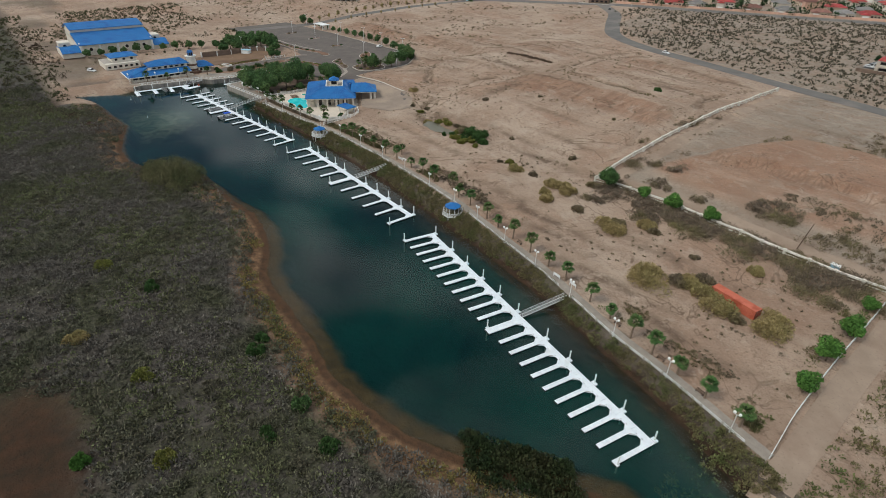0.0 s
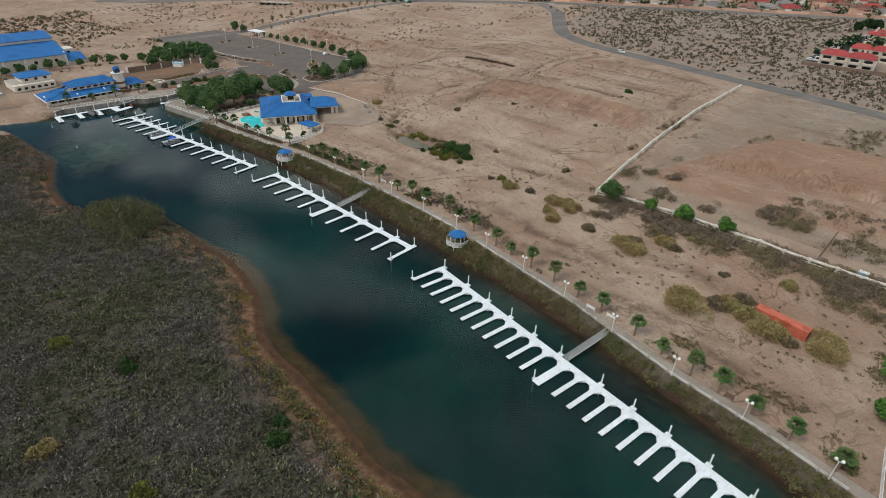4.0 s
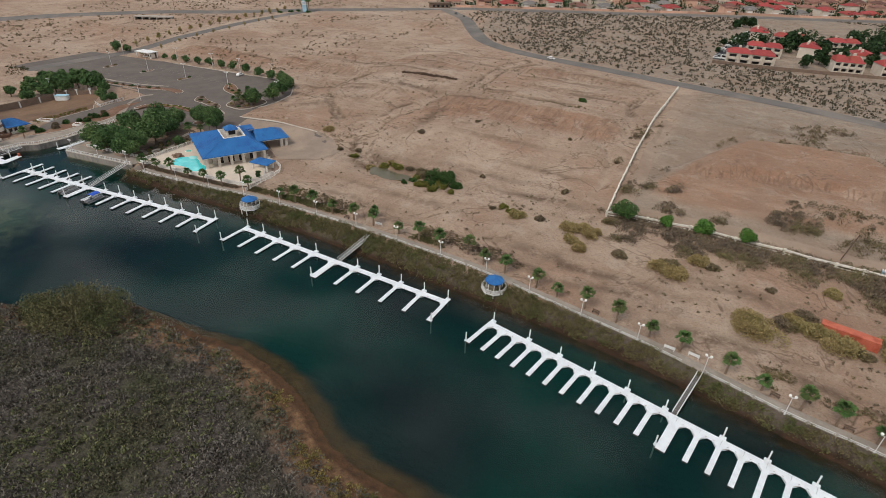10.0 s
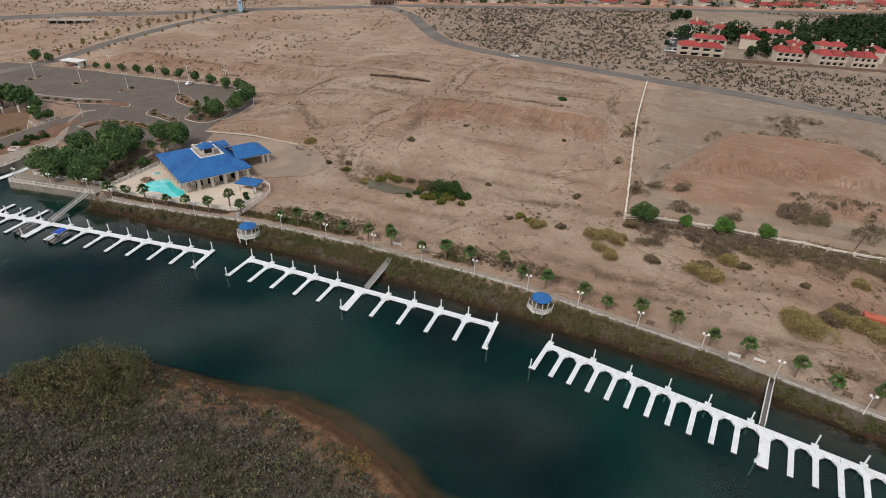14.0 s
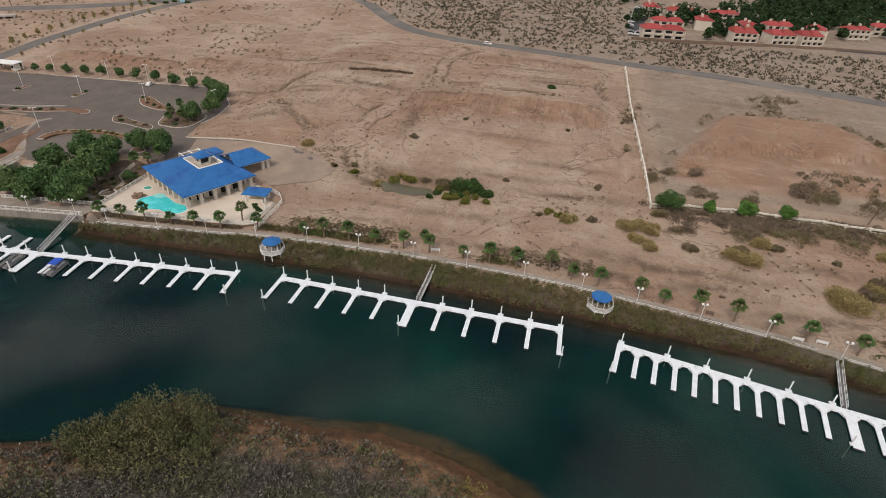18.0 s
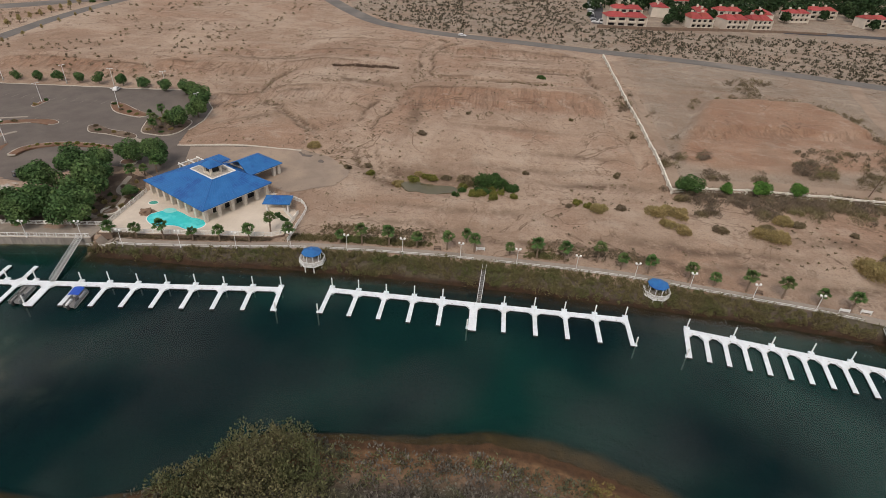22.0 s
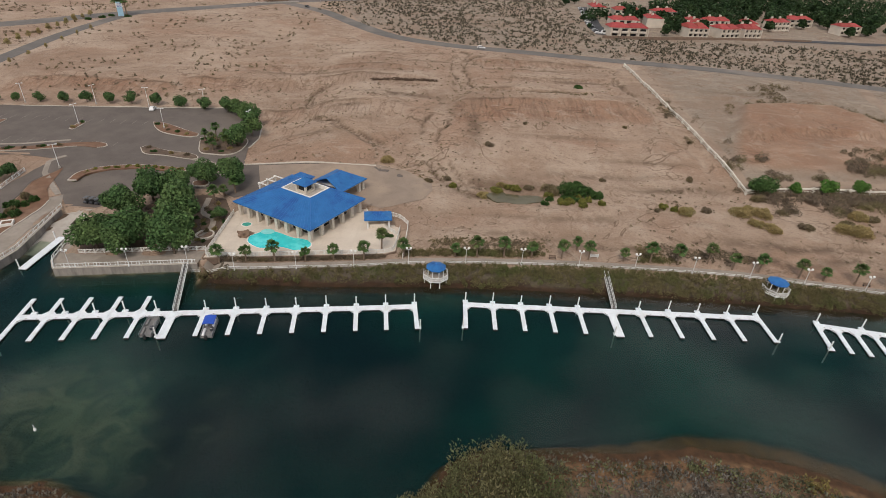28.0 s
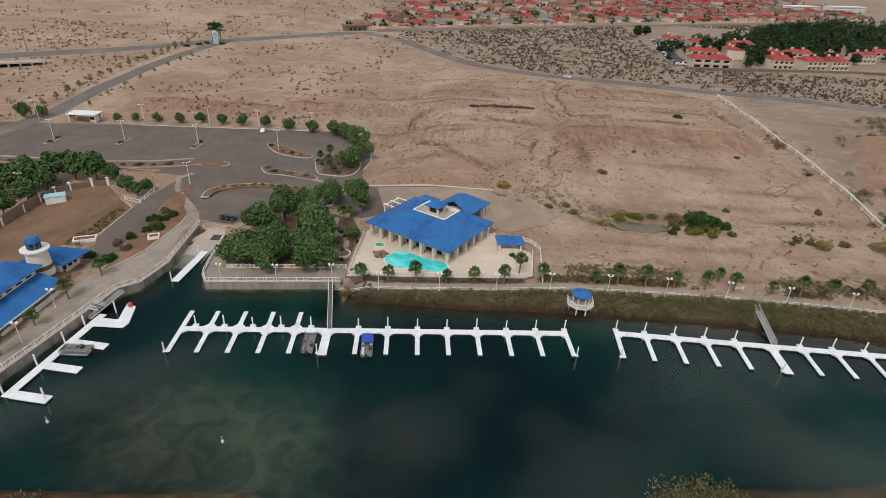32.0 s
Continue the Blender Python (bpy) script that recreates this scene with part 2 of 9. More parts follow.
def ground_mat():
    m = bpy.data.materials.new("desert_soil")
    m.use_nodes = True
    n, l = m.node_tree.nodes, m.node_tree.links
    bs = n["Principled BSDF"]
    bs.inputs["Roughness"].default_value, bs.inputs["Specular IOR Level"].default_value = 0.95, 0.15
    geo = n.new("ShaderNodeNewGeometry")
    at = n.new("ShaderNodeAttribute")
    at.attribute_name = "soil"
    sep = n.new("ShaderNodeSeparateColor")
    l.new(at.outputs["Color"], sep.inputs["Color"])

    def nz(s, d=6, r=0.62, warp=0.0):
        t = n.new("ShaderNodeTexNoise")
        t.inputs["Scale"].default_value, t.inputs["Detail"].default_value = s, d
        t.inputs["Roughness"].default_value, t.inputs["Distortion"].default_value = r, warp
        l.new(geo.outputs["Position"], t.inputs["Vector"])
        return t.outputs["Fac"]

    def rng(f, lo, hi):
        r = n.new("ShaderNodeMapRange")
        r.inputs["From Min"].default_value, r.inputs["From Max"].default_value = lo, hi
        l.new(f, r.inputs["Value"])
        return r.outputs["Result"]

    def mul(f, g):
        q = n.new("ShaderNodeMath")
        q.operation = "MULTIPLY"
        l.new(f, q.inputs[0])
        if isinstance(g, float):
            q.inputs[1].default_value = g
        else:
            l.new(g, q.inputs[1])
        return q.outputs[0]

    def mix(f, x, y):
        q = n.new("ShaderNodeMix")
        q.data_type = "RGBA"
        l.new(f, q.inputs["Factor"])
        for s, v in (("A", x), ("B", y)):
            if isinstance(v, tuple):
                q.inputs[s].default_value = (*v, 1)
            else:
                l.new(v, q.inputs[s])
        return q.outputs["Result"]

    base = mix(rng(nz(0.05, 7, 0.65, 0.6), 0.36, 0.64), (0.385, 0.280, 0.208), (0.280, 0.195, 0.142))
    base = mix(rng(nz(0.017, 4), 0.45, 0.66), base, (0.425, 0.330, 0.255))
    red = mix(rng(nz(0.09, 5), 0.35, 0.65), (0.315, 0.190, 0.128), (0.25, 0.142, 0.094))
    base = mix(mul(sep.outputs["Red"], rng(nz(0.06, 6), 0.22, 0.5)), base, red)
    base = mix(sep.outputs["Green"], base, mix(rng(nz(0.08, 6), 0.35, 0.65), (0.295, 0.242, 0.192), (0.235, 0.190, 0.150)))
    form = n.new("ShaderNodeAttribute")
    form.attribute_name = "form"
    fsep = n.new("ShaderNodeSeparateColor")
    l.new(form.outputs["Color"], fsep.inputs["Color"])
    base = mix(mul(fsep.outputs["Green"], 0.65), base, (0.40, 0.305, 0.232))
    base = mix(mul(rng(nz(0.11, 6, 0.7, 0.8), 0.52, 0.62), 0.50), base, (0.262, 0.172, 0.122))
    base = mix(mul(rng(nz(0.14, 6, 0.7, 0.6), 0.54, 0.66), 0.50), base, (0.415, 0.335, 0.265))
    base = mix(mul(rng(nz(0.45, 6, 0.75), 0.52, 0.66), 0.45), base, (0.215, 0.145, 0.102))
    base = mix(mul(rng(nz(2.2, 5, 0.75), 0.54, 0.66), 0.66), base, (0.125, 0.086, 0.060))
    base = mix(mul(rng(nz(1.0, 7, 0.8), 0.53, 0.64), 0.44), base, (0.19, 0.128, 0.088))
    base = mix(mul(rng(nz(1.4, 5, 0.8), 0.56, 0.68), 0.50), base, (0.48, 0.385, 0.30))
    vor = n.new("ShaderNodeTexVoronoi")
    vor.inputs["Scale"].default_value = 0.55
    l.new(geo.outputs["Position"], vor.inputs["Vector"])
    base = mix(mul(mul(rng(vor.outputs["Distance"], 0.20, 0.12), rng(nz(0.05, 5, 0.7), 0.50, 0.60)), 0.8), base, (0.095, 0.068, 0.045))
    # drainage rills, streaks across the slope, dark soil and relief shade in the colour
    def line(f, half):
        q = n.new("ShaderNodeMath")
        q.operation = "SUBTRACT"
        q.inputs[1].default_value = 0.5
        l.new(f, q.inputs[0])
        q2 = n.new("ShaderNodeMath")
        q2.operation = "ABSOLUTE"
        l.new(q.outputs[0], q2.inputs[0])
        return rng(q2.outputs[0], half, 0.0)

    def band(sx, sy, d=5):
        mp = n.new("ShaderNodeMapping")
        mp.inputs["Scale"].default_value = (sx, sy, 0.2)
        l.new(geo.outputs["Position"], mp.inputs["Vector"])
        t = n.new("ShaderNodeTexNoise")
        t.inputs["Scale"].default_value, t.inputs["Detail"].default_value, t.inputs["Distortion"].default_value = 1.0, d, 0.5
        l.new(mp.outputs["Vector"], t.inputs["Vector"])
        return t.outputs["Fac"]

    # no relief on these rills: their shade is drawn as dark lines
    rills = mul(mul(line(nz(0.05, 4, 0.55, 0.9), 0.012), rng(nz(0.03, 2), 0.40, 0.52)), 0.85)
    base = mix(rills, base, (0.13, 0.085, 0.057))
    base = mix(mul(rng(band(0.03, 0.16), 0.54, 0.68), 0.24), base, (0.235, 0.155, 0.105))
    base = mix(mul(rng(band(0.04, 0.22), 0.56, 0.70), 0.24), base, (0.46, 0.365, 0.285))
    # shade in the face rills is put into the colour; bump b0 follows it
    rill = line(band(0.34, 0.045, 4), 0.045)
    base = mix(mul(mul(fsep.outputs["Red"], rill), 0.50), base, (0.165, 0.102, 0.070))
    base = mix(mul(rng(nz(0.021, 5, 0.65, 0.8), 0.52, 0.62), 0.45), base, (0.235, 0.160, 0.115))
    base = mix(mul(at.outputs["Alpha"], rng(nz(0.22, 7, 0.75), 0.36, 0.52)), base, (0.125, 0.083, 0.057))
    litter = mix(rng(nz(0.9, 7, 0.75), 0.40, 0.60), (0.040, 0.034, 0.029), (0.100, 0.087, 0.072))
    litter = mix(mul(rng(nz(0.06, 5, 0.65), 0.46, 0.60), 0.7), litter, mix(rng(nz(1.1, 6, 0.75), 0.42, 0.60), (0.036, 0.037, 0.021), (0.086, 0.087, 0.047)))
    litter = mix(mul(rng(nz(1.7, 6, 0.8), 0.55, 0.66), 0.7), litter, (0.128, 0.113, 0.096))
    base = mix(sep.outputs["Blue"], base, litter)
    at2 = n.new("ShaderNodeAttribute")
    at2.attribute_name = "bed"
    sep2 = n.new("ShaderNodeSeparateColor")
    l.new(at2.outputs["Color"], sep2.inputs["Color"])
    xyz = n.new("ShaderNodeSeparateXYZ")
    l.new(geo.outputs["Position"], xyz.inputs["Vector"])
    under = mix(rng(nz(0.35, 6, 0.65, 0.5), 0.35, 0.65), (0.135, 0.074, 0.034), (0.072, 0.042, 0.022))
    damp = mix(rng(nz(0.5, 6, 0.7), 0.35, 0.65), (0.100, 0.052, 0.027), (0.052, 0.031, 0.019))
    sand = mix(rng(nz(0.6, 6, 0.7), 0.38, 0.62), (0.225, 0.132, 0.072), (0.095, 0.054, 0.032))
    wet = mix(rng(xyz.outputs["Z"], -0.12, 0.05), under, damp)
    wet = mix(rng(xyz.outputs["Z"], 0.14, 0.30), wet, sand)
    mud = mix(rng(nz(0.4, 6, 0.7), 0.35, 0.65), (0.062, 0.034, 0.020), (0.028, 0.018, 0.012))
    wet = mix(at2.outputs["Alpha"], wet, mud)
    base = mix(form.outputs["Alpha"], base, mix(rng(nz(0.25, 6, 0.7), 0.38, 0.62), (0.058, 0.029, 0.016), (0.034, 0.023, 0.014)))
    base = mix(sep2.outputs["Red"], base, wet)
    # deep bed goes dark teal: light lost in the water is in its colour
    deep = mix(rng(nz(0.03, 4, 0.6, 0.8), 0.40, 0.62), (0.002, 0.010, 0.013), (0.004, 0.034, 0.030))
    base = mix(sep2.outputs["Green"], base, deep)
    shoal = mix(rng(nz(0.16, 5, 0.6, 1.0), 0.38, 0.6), (0.40, 0.37, 0.24), (0.15, 0.16, 0.105))
    base = mix(sep2.outputs["Blue"], base, shoal)
    l.new(base, bs.inputs["Base Color"])
    b0, b1, b2 = n.new("ShaderNodeBump"), n.new("ShaderNodeBump"), n.new("ShaderNodeBump")
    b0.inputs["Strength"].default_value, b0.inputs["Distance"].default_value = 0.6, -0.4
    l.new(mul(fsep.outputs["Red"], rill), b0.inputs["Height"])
    l.new(b0.outputs["Normal"], b1.inputs["Normal"])
    b1.inputs["Strength"].default_value, b1.inputs["Distance"].default_value = 0.9, 0.9
    b2.inputs["Strength"].default_value, b2.inputs["Distance"].default_value = 0.8, 0.25
    l.new(nz(0.35, 7, 0.65), b1.inputs["Height"])
    l.new(nz(2.5, 5, 0.7), b2.inputs["Height"])
    l.new(b1.outputs["Normal"], b2.inputs["Normal"])
    l.new(b2.outputs["Normal"], bs.inputs["Normal"])
    return m


def water_mat():
    """Turbid water: half its own murk, half clear to the bed, with sky and bank mirrored by Fresnel."""
    m = bpy.data.materials.new("lake_water")
    m.use_nodes = True
    n, l = m.node_tree.nodes, m.node_tree.links
    out, bs = n["Material Output"], n["Principled BSDF"]
    bs.inputs["Roughness"].default_value, bs.inputs["Specular IOR Level"].default_value = 0.9, 0.0
    geo = n.new("ShaderNodeNewGeometry")

    def nz(s, d, warp=0.0):
        t = n.new("ShaderNodeTexNoise")
        t.inputs["Scale"].default_value, t.inputs["Detail"].default_value, t.inputs["Distortion"].default_value = s, d, warp
        l.new(geo.outputs["Position"], t.inputs["Vector"])
        return t.outputs["Fac"]

    murk = n.new("ShaderNodeValToRGB")
    murk.color_ramp.elements[0].position, murk.color_ramp.elements[0].color = 0.38, (0.0016, 0.0128, 0.0150, 1)
    murk.color_ramp.elements[1].position, murk.color_ramp.elements[1].color = 0.64, (0.0028, 0.0370, 0.0310, 1)
    l.new(nz(0.022, 3, 0.6), murk.inputs["Fac"])
    l.new(murk.outputs["Color"], bs.inputs["Base Color"])
    b = n.new("ShaderNodeBump")
    b.inputs["Strength"].default_value, b.inputs["Distance"].default_value = 0.012, 0.05
    l.new(nz(0.5, 2), b.inputs["Height"])
    tr = n.new("ShaderNodeBsdfTransparent")
    tr.inputs["Color"].default_value = (0.84, 0.93, 0.86, 1)
    gl = n.new("ShaderNodeBsdfGlossy")
    gl.inputs["Roughness"].default_value = 0.055
    l.new(b.outputs["Normal"], gl.inputs["Normal"])
    mx = n.new("ShaderNodeMixShader")
    dp = n.new("ShaderNodeAttribute")
    dp.attribute_name = "depth"
    clear = n.new("ShaderNodeMapRange")
    clear.inputs["From Min"].default_value, clear.inputs["From Max"].default_value = 0.35, 0.95
    clear.inputs["To Min"].default_value, clear.inputs["To Max"].default_value = 0.93, 0.42
    l.new(dp.outputs["Fac"], clear.inputs["Value"])
    l.new(clear.outputs["Result"], mx.inputs[0])
    l.new(bs.outputs["BSDF"], mx.inputs[1])
    l.new(tr.outputs["BSDF"], mx.inputs[2])
    fr = n.new("ShaderNodeFresnel")
    fr.inputs["IOR"].default_value = 1.27
    mx2 = n.new("ShaderNodeMixShader")
    l.new(fr.outputs["Fac"], mx2.inputs[0])
    l.new(mx.outputs["Shader"], mx2.inputs[1])
    l.new(gl.outputs["BSDF"], mx2.inputs[2])
    l.new(mx2.outputs["Shader"], out.inputs["Surface"])
    return m


M_GROUND, M_WATER = ground_mat(), water_mat()


# ---- mesh helpers ----
def mesh_of(bm, name, material, smooth=False):
    me = bpy.data.meshes.new(name)
    bm.to_mesh(me)
    bm.free()
    for mm in (material if isinstance(material, (list, tuple)) else [material]):
        me.materials.append(mm)
    if smooth:
        me.shade_smooth()
    return me


def part(name, bm, material, parent=None, label="", smooth=False, m=None):
    """Links a bmesh, or a ready mesh, as one object under its thing."""
    me = mesh_of(bm, name, material, smooth) if isinstance(bm, bmesh.types.BMesh) else bm
    ob = new(name, me)
    if parent is not None:
        ob.parent = parent
    if m is not None:
        ob.matrix_basis = m
    if label:
        ob["label"] = label
    return ob


def thing(name, m=None, label="", category="", group="", kind=""):
    ob = new(name)
    ob.empty_display_size = 0.2
    if m is not None:
        ob.matrix_basis = m
    return tagged(ob, label, category, group, kind)


def add_box(bm, x0, y0, z0, x1, y1, z1, m=None, bevel=0.0):
    vs = [bm.verts.new((x, y, z)) for z in (z0, z1) for x, y in ((x0, y0), (x1, y0), (x1, y1), (x0, y1))]
    fs = [bm.faces.new([vs[i] for i in f]) for f in ((3, 2, 1, 0), (4, 5, 6, 7), (0, 1, 5, 4), (1, 2, 6, 5), (2, 3, 7, 6), (3, 0, 4, 7))]
    if bevel:
        r = bmesh.ops.bevel(bm, geom=list({e for f in fs for e in f.edges}), offset=bevel, segments=1, affect="EDGES", profile=0.5)
        vs = list({v for f in r["faces"] for v in f.verts} | {v for v in vs if v.is_valid})
    if m is not None:
        bmesh.ops.transform(bm, matrix=m, verts=vs)
    return vs


def box(x0, y0, z0, x1, y1, z1, bevel=0.0):
    bm = bmesh.new()
    add_box(bm, x0, y0, z0, x1, y1, z1, bevel=bevel)
    return bm


def add_cyl(bm, r0, r1, z0, z1, n=10, x=0.0, y=0.0, m=None):
    ring = [[bm.verts.new((x + r * math.cos(2 * math.pi * i / n), y + r * math.sin(2 * math.pi * i / n), z)) for i in range(n)] for r, z in ((r0, z0), (r1, z1))]
    for i in range(n):
        bm.faces.new((ring[0][i], ring[0][(i + 1) % n], ring[1][(i + 1) % n], ring[1][i]))
    bm.faces.new(ring[0][::-1])
    bm.faces.new(ring[1])
    if m is not None:
        bmesh.ops.transform(bm, matrix=m, verts=ring[0] + ring[1])


def cyl(r0, r1, z0, z1, n=10):
    bm = bmesh.new()
    add_cyl(bm, r0, r1, z0, z1, n)
    return bm


def add_tube(bm, a, b, r, n=6):
    """A straight bar from a to b."""
    a, b = Vector(a), Vector(b)
    m = Matrix.Translation(a) @ (b - a).to_track_quat("Z", "Y").to_matrix().to_4x4()
    add_cyl(bm, r, r, 0, (b - a).length, n, m=m)


def add_prism(bm, pts, z0, z1):
    lo = [bm.verts.new((x, y, z0)) for x, y in pts]
    hi = [bm.verts.new((x, y, z1)) for x, y in pts]
    k = len(pts)
    bm.faces.new(lo[::-1])
    bm.faces.new(hi)
    for i in range(k):
        bm.faces.new((lo[i], lo[(i + 1) % k], hi[(i + 1) % k], hi[i]))


def prism(pts, z0, z1):
    bm = bmesh.new()
    add_prism(bm, pts, z0, z1)
    bmesh.ops.recalc_face_normals(bm, faces=bm.faces)
    return bm


def quads_mesh(name, verts, material, faces=None):
    """A mesh from an (n*4, 3) array of loose quads."""
    me = bpy.data.meshes.new(name)
    k = len(verts) // 4
    me.vertices.add(len(verts))
    me.vertices.foreach_set("co", np.asarray(verts, dtype=np.float32).ravel())
    me.loops.add(k * 4)
    me.loops.foreach_set("vertex_index", np.arange(k * 4, dtype=np.int32))
    me.polygons.add(k)
    me.polygons.foreach_set("loop_start", np.arange(0, k * 4, 4, dtype=np.int32))
    me.update(calc_edges=True)
    me.materials.append(material)
    return me


def leaf_quads(rng, centers, radii, n, size, squash=0.8, shell=0.45, droop=0.0):
    """Loose leaf-clump quads filling an ellipsoid about each centre. centers (k,3); radii (k,) or (k,3); n quads each."""
    centers = np.asarray(centers, float)
    k = len(centers)
    radii = np.asarray(radii, float)
    if radii.ndim == 1:
        radii = np.stack([radii, radii, radii * squash], 1)
    d = rng.normal(size=(k, n, 3))
    d /= np.linalg.norm(d, axis=2, keepdims=True) + 1e-9
    r = shell + (1 - shell) * rng.random((k, n, 1)) ** 0.6
    c = centers[:, None, :] + d * r * radii[:, None, :]
    nor = d * 0.7 + rng.normal(size=d.shape) * 0.6 + np.array([0, 0, 0.35])
    nor /= np.linalg.norm(nor, axis=2, keepdims=True) + 1e-9
    a = np.cross(nor, rng.normal(size=d.shape))
    a /= np.linalg.norm(a, axis=2, keepdims=True) + 1e-9
    b = np.cross(nor, a)
    s = size * (0.6 + 0.8 * rng.random((k, n, 1)))
    a, b = a * s, b * s * (0.45 + 0.35 * rng.random((k, n, 1)))
    q = np.stack([c - a, c - b, c + a, c + b], 2)
    return q.reshape(-1, 3)


def tuft_quads(rng, bases, radii, n, width):
    """Twiggy domes of brush: n short sprays about each base, leaning out and up over a half-ellipsoid. bases, radii (k,3)."""
    bases, radii = np.asarray(bases, float), np.asarray(radii, float)
    k = len(bases)
    az, up = 2 * math.pi * rng.random((k, n)), 0.04 + 0.96 * rng.random((k, n))
    flat = np.sqrt(1 - up ** 2)
    d = np.stack([flat * np.cos(az), flat * np.sin(az), up], 2)
    mid = bases[:, None, :] + d * radii[:, None, :] * (0.55 + 0.47 * rng.random((k, n, 1)) ** 0.6)
    lean = 0.8 * d + np.array([0, 0, 0.35]) + 0.38 * rng.normal(size=d.shape)
    lean /= np.linalg.norm(lean, axis=2, keepdims=True) + 1e-9
    side = np.cross(lean, rng.normal(size=d.shape))
    side *= width * (0.6 + 0.8 * rng.random((k, n, 1))) / (np.linalg.norm(side, axis=2, keepdims=True) + 1e-9)
    lean = lean * width * (1.5 + 1.3 * rng.random((k, n, 1)))
    return np.stack([mid - lean, mid - side, mid + lean, mid + side], 2).reshape(-1, 3)


def in_poly(x, y, poly):
    inside = np.zeros(np.shape(x), bool)
    k = len(poly)
    for i in range(k):
        (x0, y0), (x1, y1) = poly[i], poly[(i + 1) % k]
        hit = ((y0 > y) != (y1 > y)) & (x < (x1 - x0) * (y - y0) / (y1 - y0 + 1e-12) + x0)
        inside ^= hit
    return inside


def near_line(x, y, line):
    """Distance from points to a polyline."""
    best = np.full(np.shape(x), 1e9)
    for (x0, y0), (x1, y1) in zip(line, line[1:]):
        dx, dy = x1 - x0, y1 - y0
        t = np.clip(((x - x0) * dx + (y - y0) * dy) / (dx * dx + dy * dy), 0, 1)
        best = np.minimum(best, np.hypot(x - x0 - t * dx, y - y0 - t * dy))
    return best


def smooth_step(v, lo, hi):
    t = np.clip((v - lo) / (hi - lo), 0, 1)
    return t * t * (3 - 2 * t)


def resample(line, step):
    out, carry = [], 0.0
    for (x0, y0), (x1, y1) in zip(line, line[1:]):
        seg = math.hypot(x1 - x0, y1 - y0)
        s = carry
        while s < seg:
            out.append((x0 + (x1 - x0) * s / seg, y0 + (y1 - y0) * s / seg))
            s += step
        carry = s - seg
    return out


def curve_line(pts, step=2.0):
    """A smooth line through the points."""
    P = [np.array(p, float) for p in pts]
    P = [2 * P[0] - P[1]] + P + [2 * P[-1] - P[-2]]
    out = []
    for i in range(1, len(P) - 2):
        k = max(2, int(np.linalg.norm(P[i + 1] - P[i]) / step))
        for j in range(k):
            t = j / k
            out.append(tuple(0.5 * (2 * P[i] + (P[i + 1] - P[i - 1]) * t + (2 * P[i - 1] - 5 * P[i] + 4 * P[i + 1] - P[i + 2]) * t * t + (3 * P[i] - P[i - 1] - 3 * P[i + 1] + P[i + 2]) * t ** 3)))
    out.append(tuple(P[-2]))
    return out


# ---- land and water ----
RNG = np.random.default_rng(7)
NEAR_SHORE = [(-160, -60), (-148, -55), (-137, -53.5), (-123, -52.5), (-102, -50), (-92, -53.5), (-76, -58), (-62, -59), (-51, -55.5), (-43.5, -51), (-40, -45), (-34, -41.3),
              (-22, -40.6), (-8, -39.8), (4, -38), (12, -38.8), (22, -41), (30, -44.2), (38, -48.5), (46, -49.8), (57, -50.2), (70, -51.2), (80, -53), (90, -52), (102, -49.5),
              (110, -45.5), (118, -41), (127, -34.5), (134, -29.5), (150, -28), (215, -30), (420, -60)]
FAR_SHORE = [(420, -70), (215, -26), (160, -17.5), (141, -13), (133, -10), (118, -6.5), (104, -4), (85, -0.6), (65, 1.6), (38, 3.2), (11, 4.6), (-17, 5.0), (-44, 4.6), (-71, 2.4), (-99, 1.8)]
QUAY = [(-101.5, 9.2), (-133.8, 4.2), (-136.2, 7.5), (-138, 18)]
RAMP_TOP = [(-140.5, 30), (-149.2, 33.5)]
LEFT_QUAY = [(-146.9, 11.5), (-148.6, 1.8), (-152.2, -1.6), (-156.4, -32)]
WATER_EDGE = NEAR_SHORE + FAR_SHORE + QUAY + RAMP_TOP + LEFT_QUAY + [(-153, -43)]
PLINE = curve_line([(-103, 8.8), (-91.7, 7.8), (-77, 9.4), (-63, 11.2), (-49.5, 13.6), (-35, 15.0), (-20.5, 15.8), (-5.5, 16.2), (9, 16.0), (24, 15.6), (38.5, 14.6), (51.5, 12.6),
                    (65.7, 10.4), (79.5, 8.3), (94, 5.2), (109.5, 1.6), (124, -0.4), (139, -3.3), (146, -4.6)], 1.5)
PROM_X, PROM_Y = np.array([-134, -100, -70, -46, -20, 10, 32, 50, 66, 93, 112, 128, 146, 175]), np.array([4.5, 8, 10.5, 13.5, 15.5, 15.8, 15, 12.6, 10.2, 5.2, 1.3, -1, -4.6, -10])
MAIN_D, MAIN_Z = np.array([-8, 0, 4, 15, 45, 55, 70, 90, 140, 190, 300, 600, 2500]), np.array([1.7, 2.0, 2.05, 2.8, 4.5, 5.5, 7.8, 9.9, 12.2, 13.2, 13.6, 17, 40])
PARK_D, PARK_Z = np.array([-8, 0, 28, 60, 112, 118, 150, 200, 260, 330, 600, 2500]), np.array([2.0, 2.2, 2.35, 4.0, 4.5, 4.7, 8.2, 11, 13, 13.6, 17, 40])
CLUB_DECK = [(-100.6, 11.2), (-56, 17.0), (-53.4, 18.6), (-52.6, 30.5), (-58, 35.2), (-63, 41), (-72, 46), (-80, 52), (-97, 46), (-101, 35)]
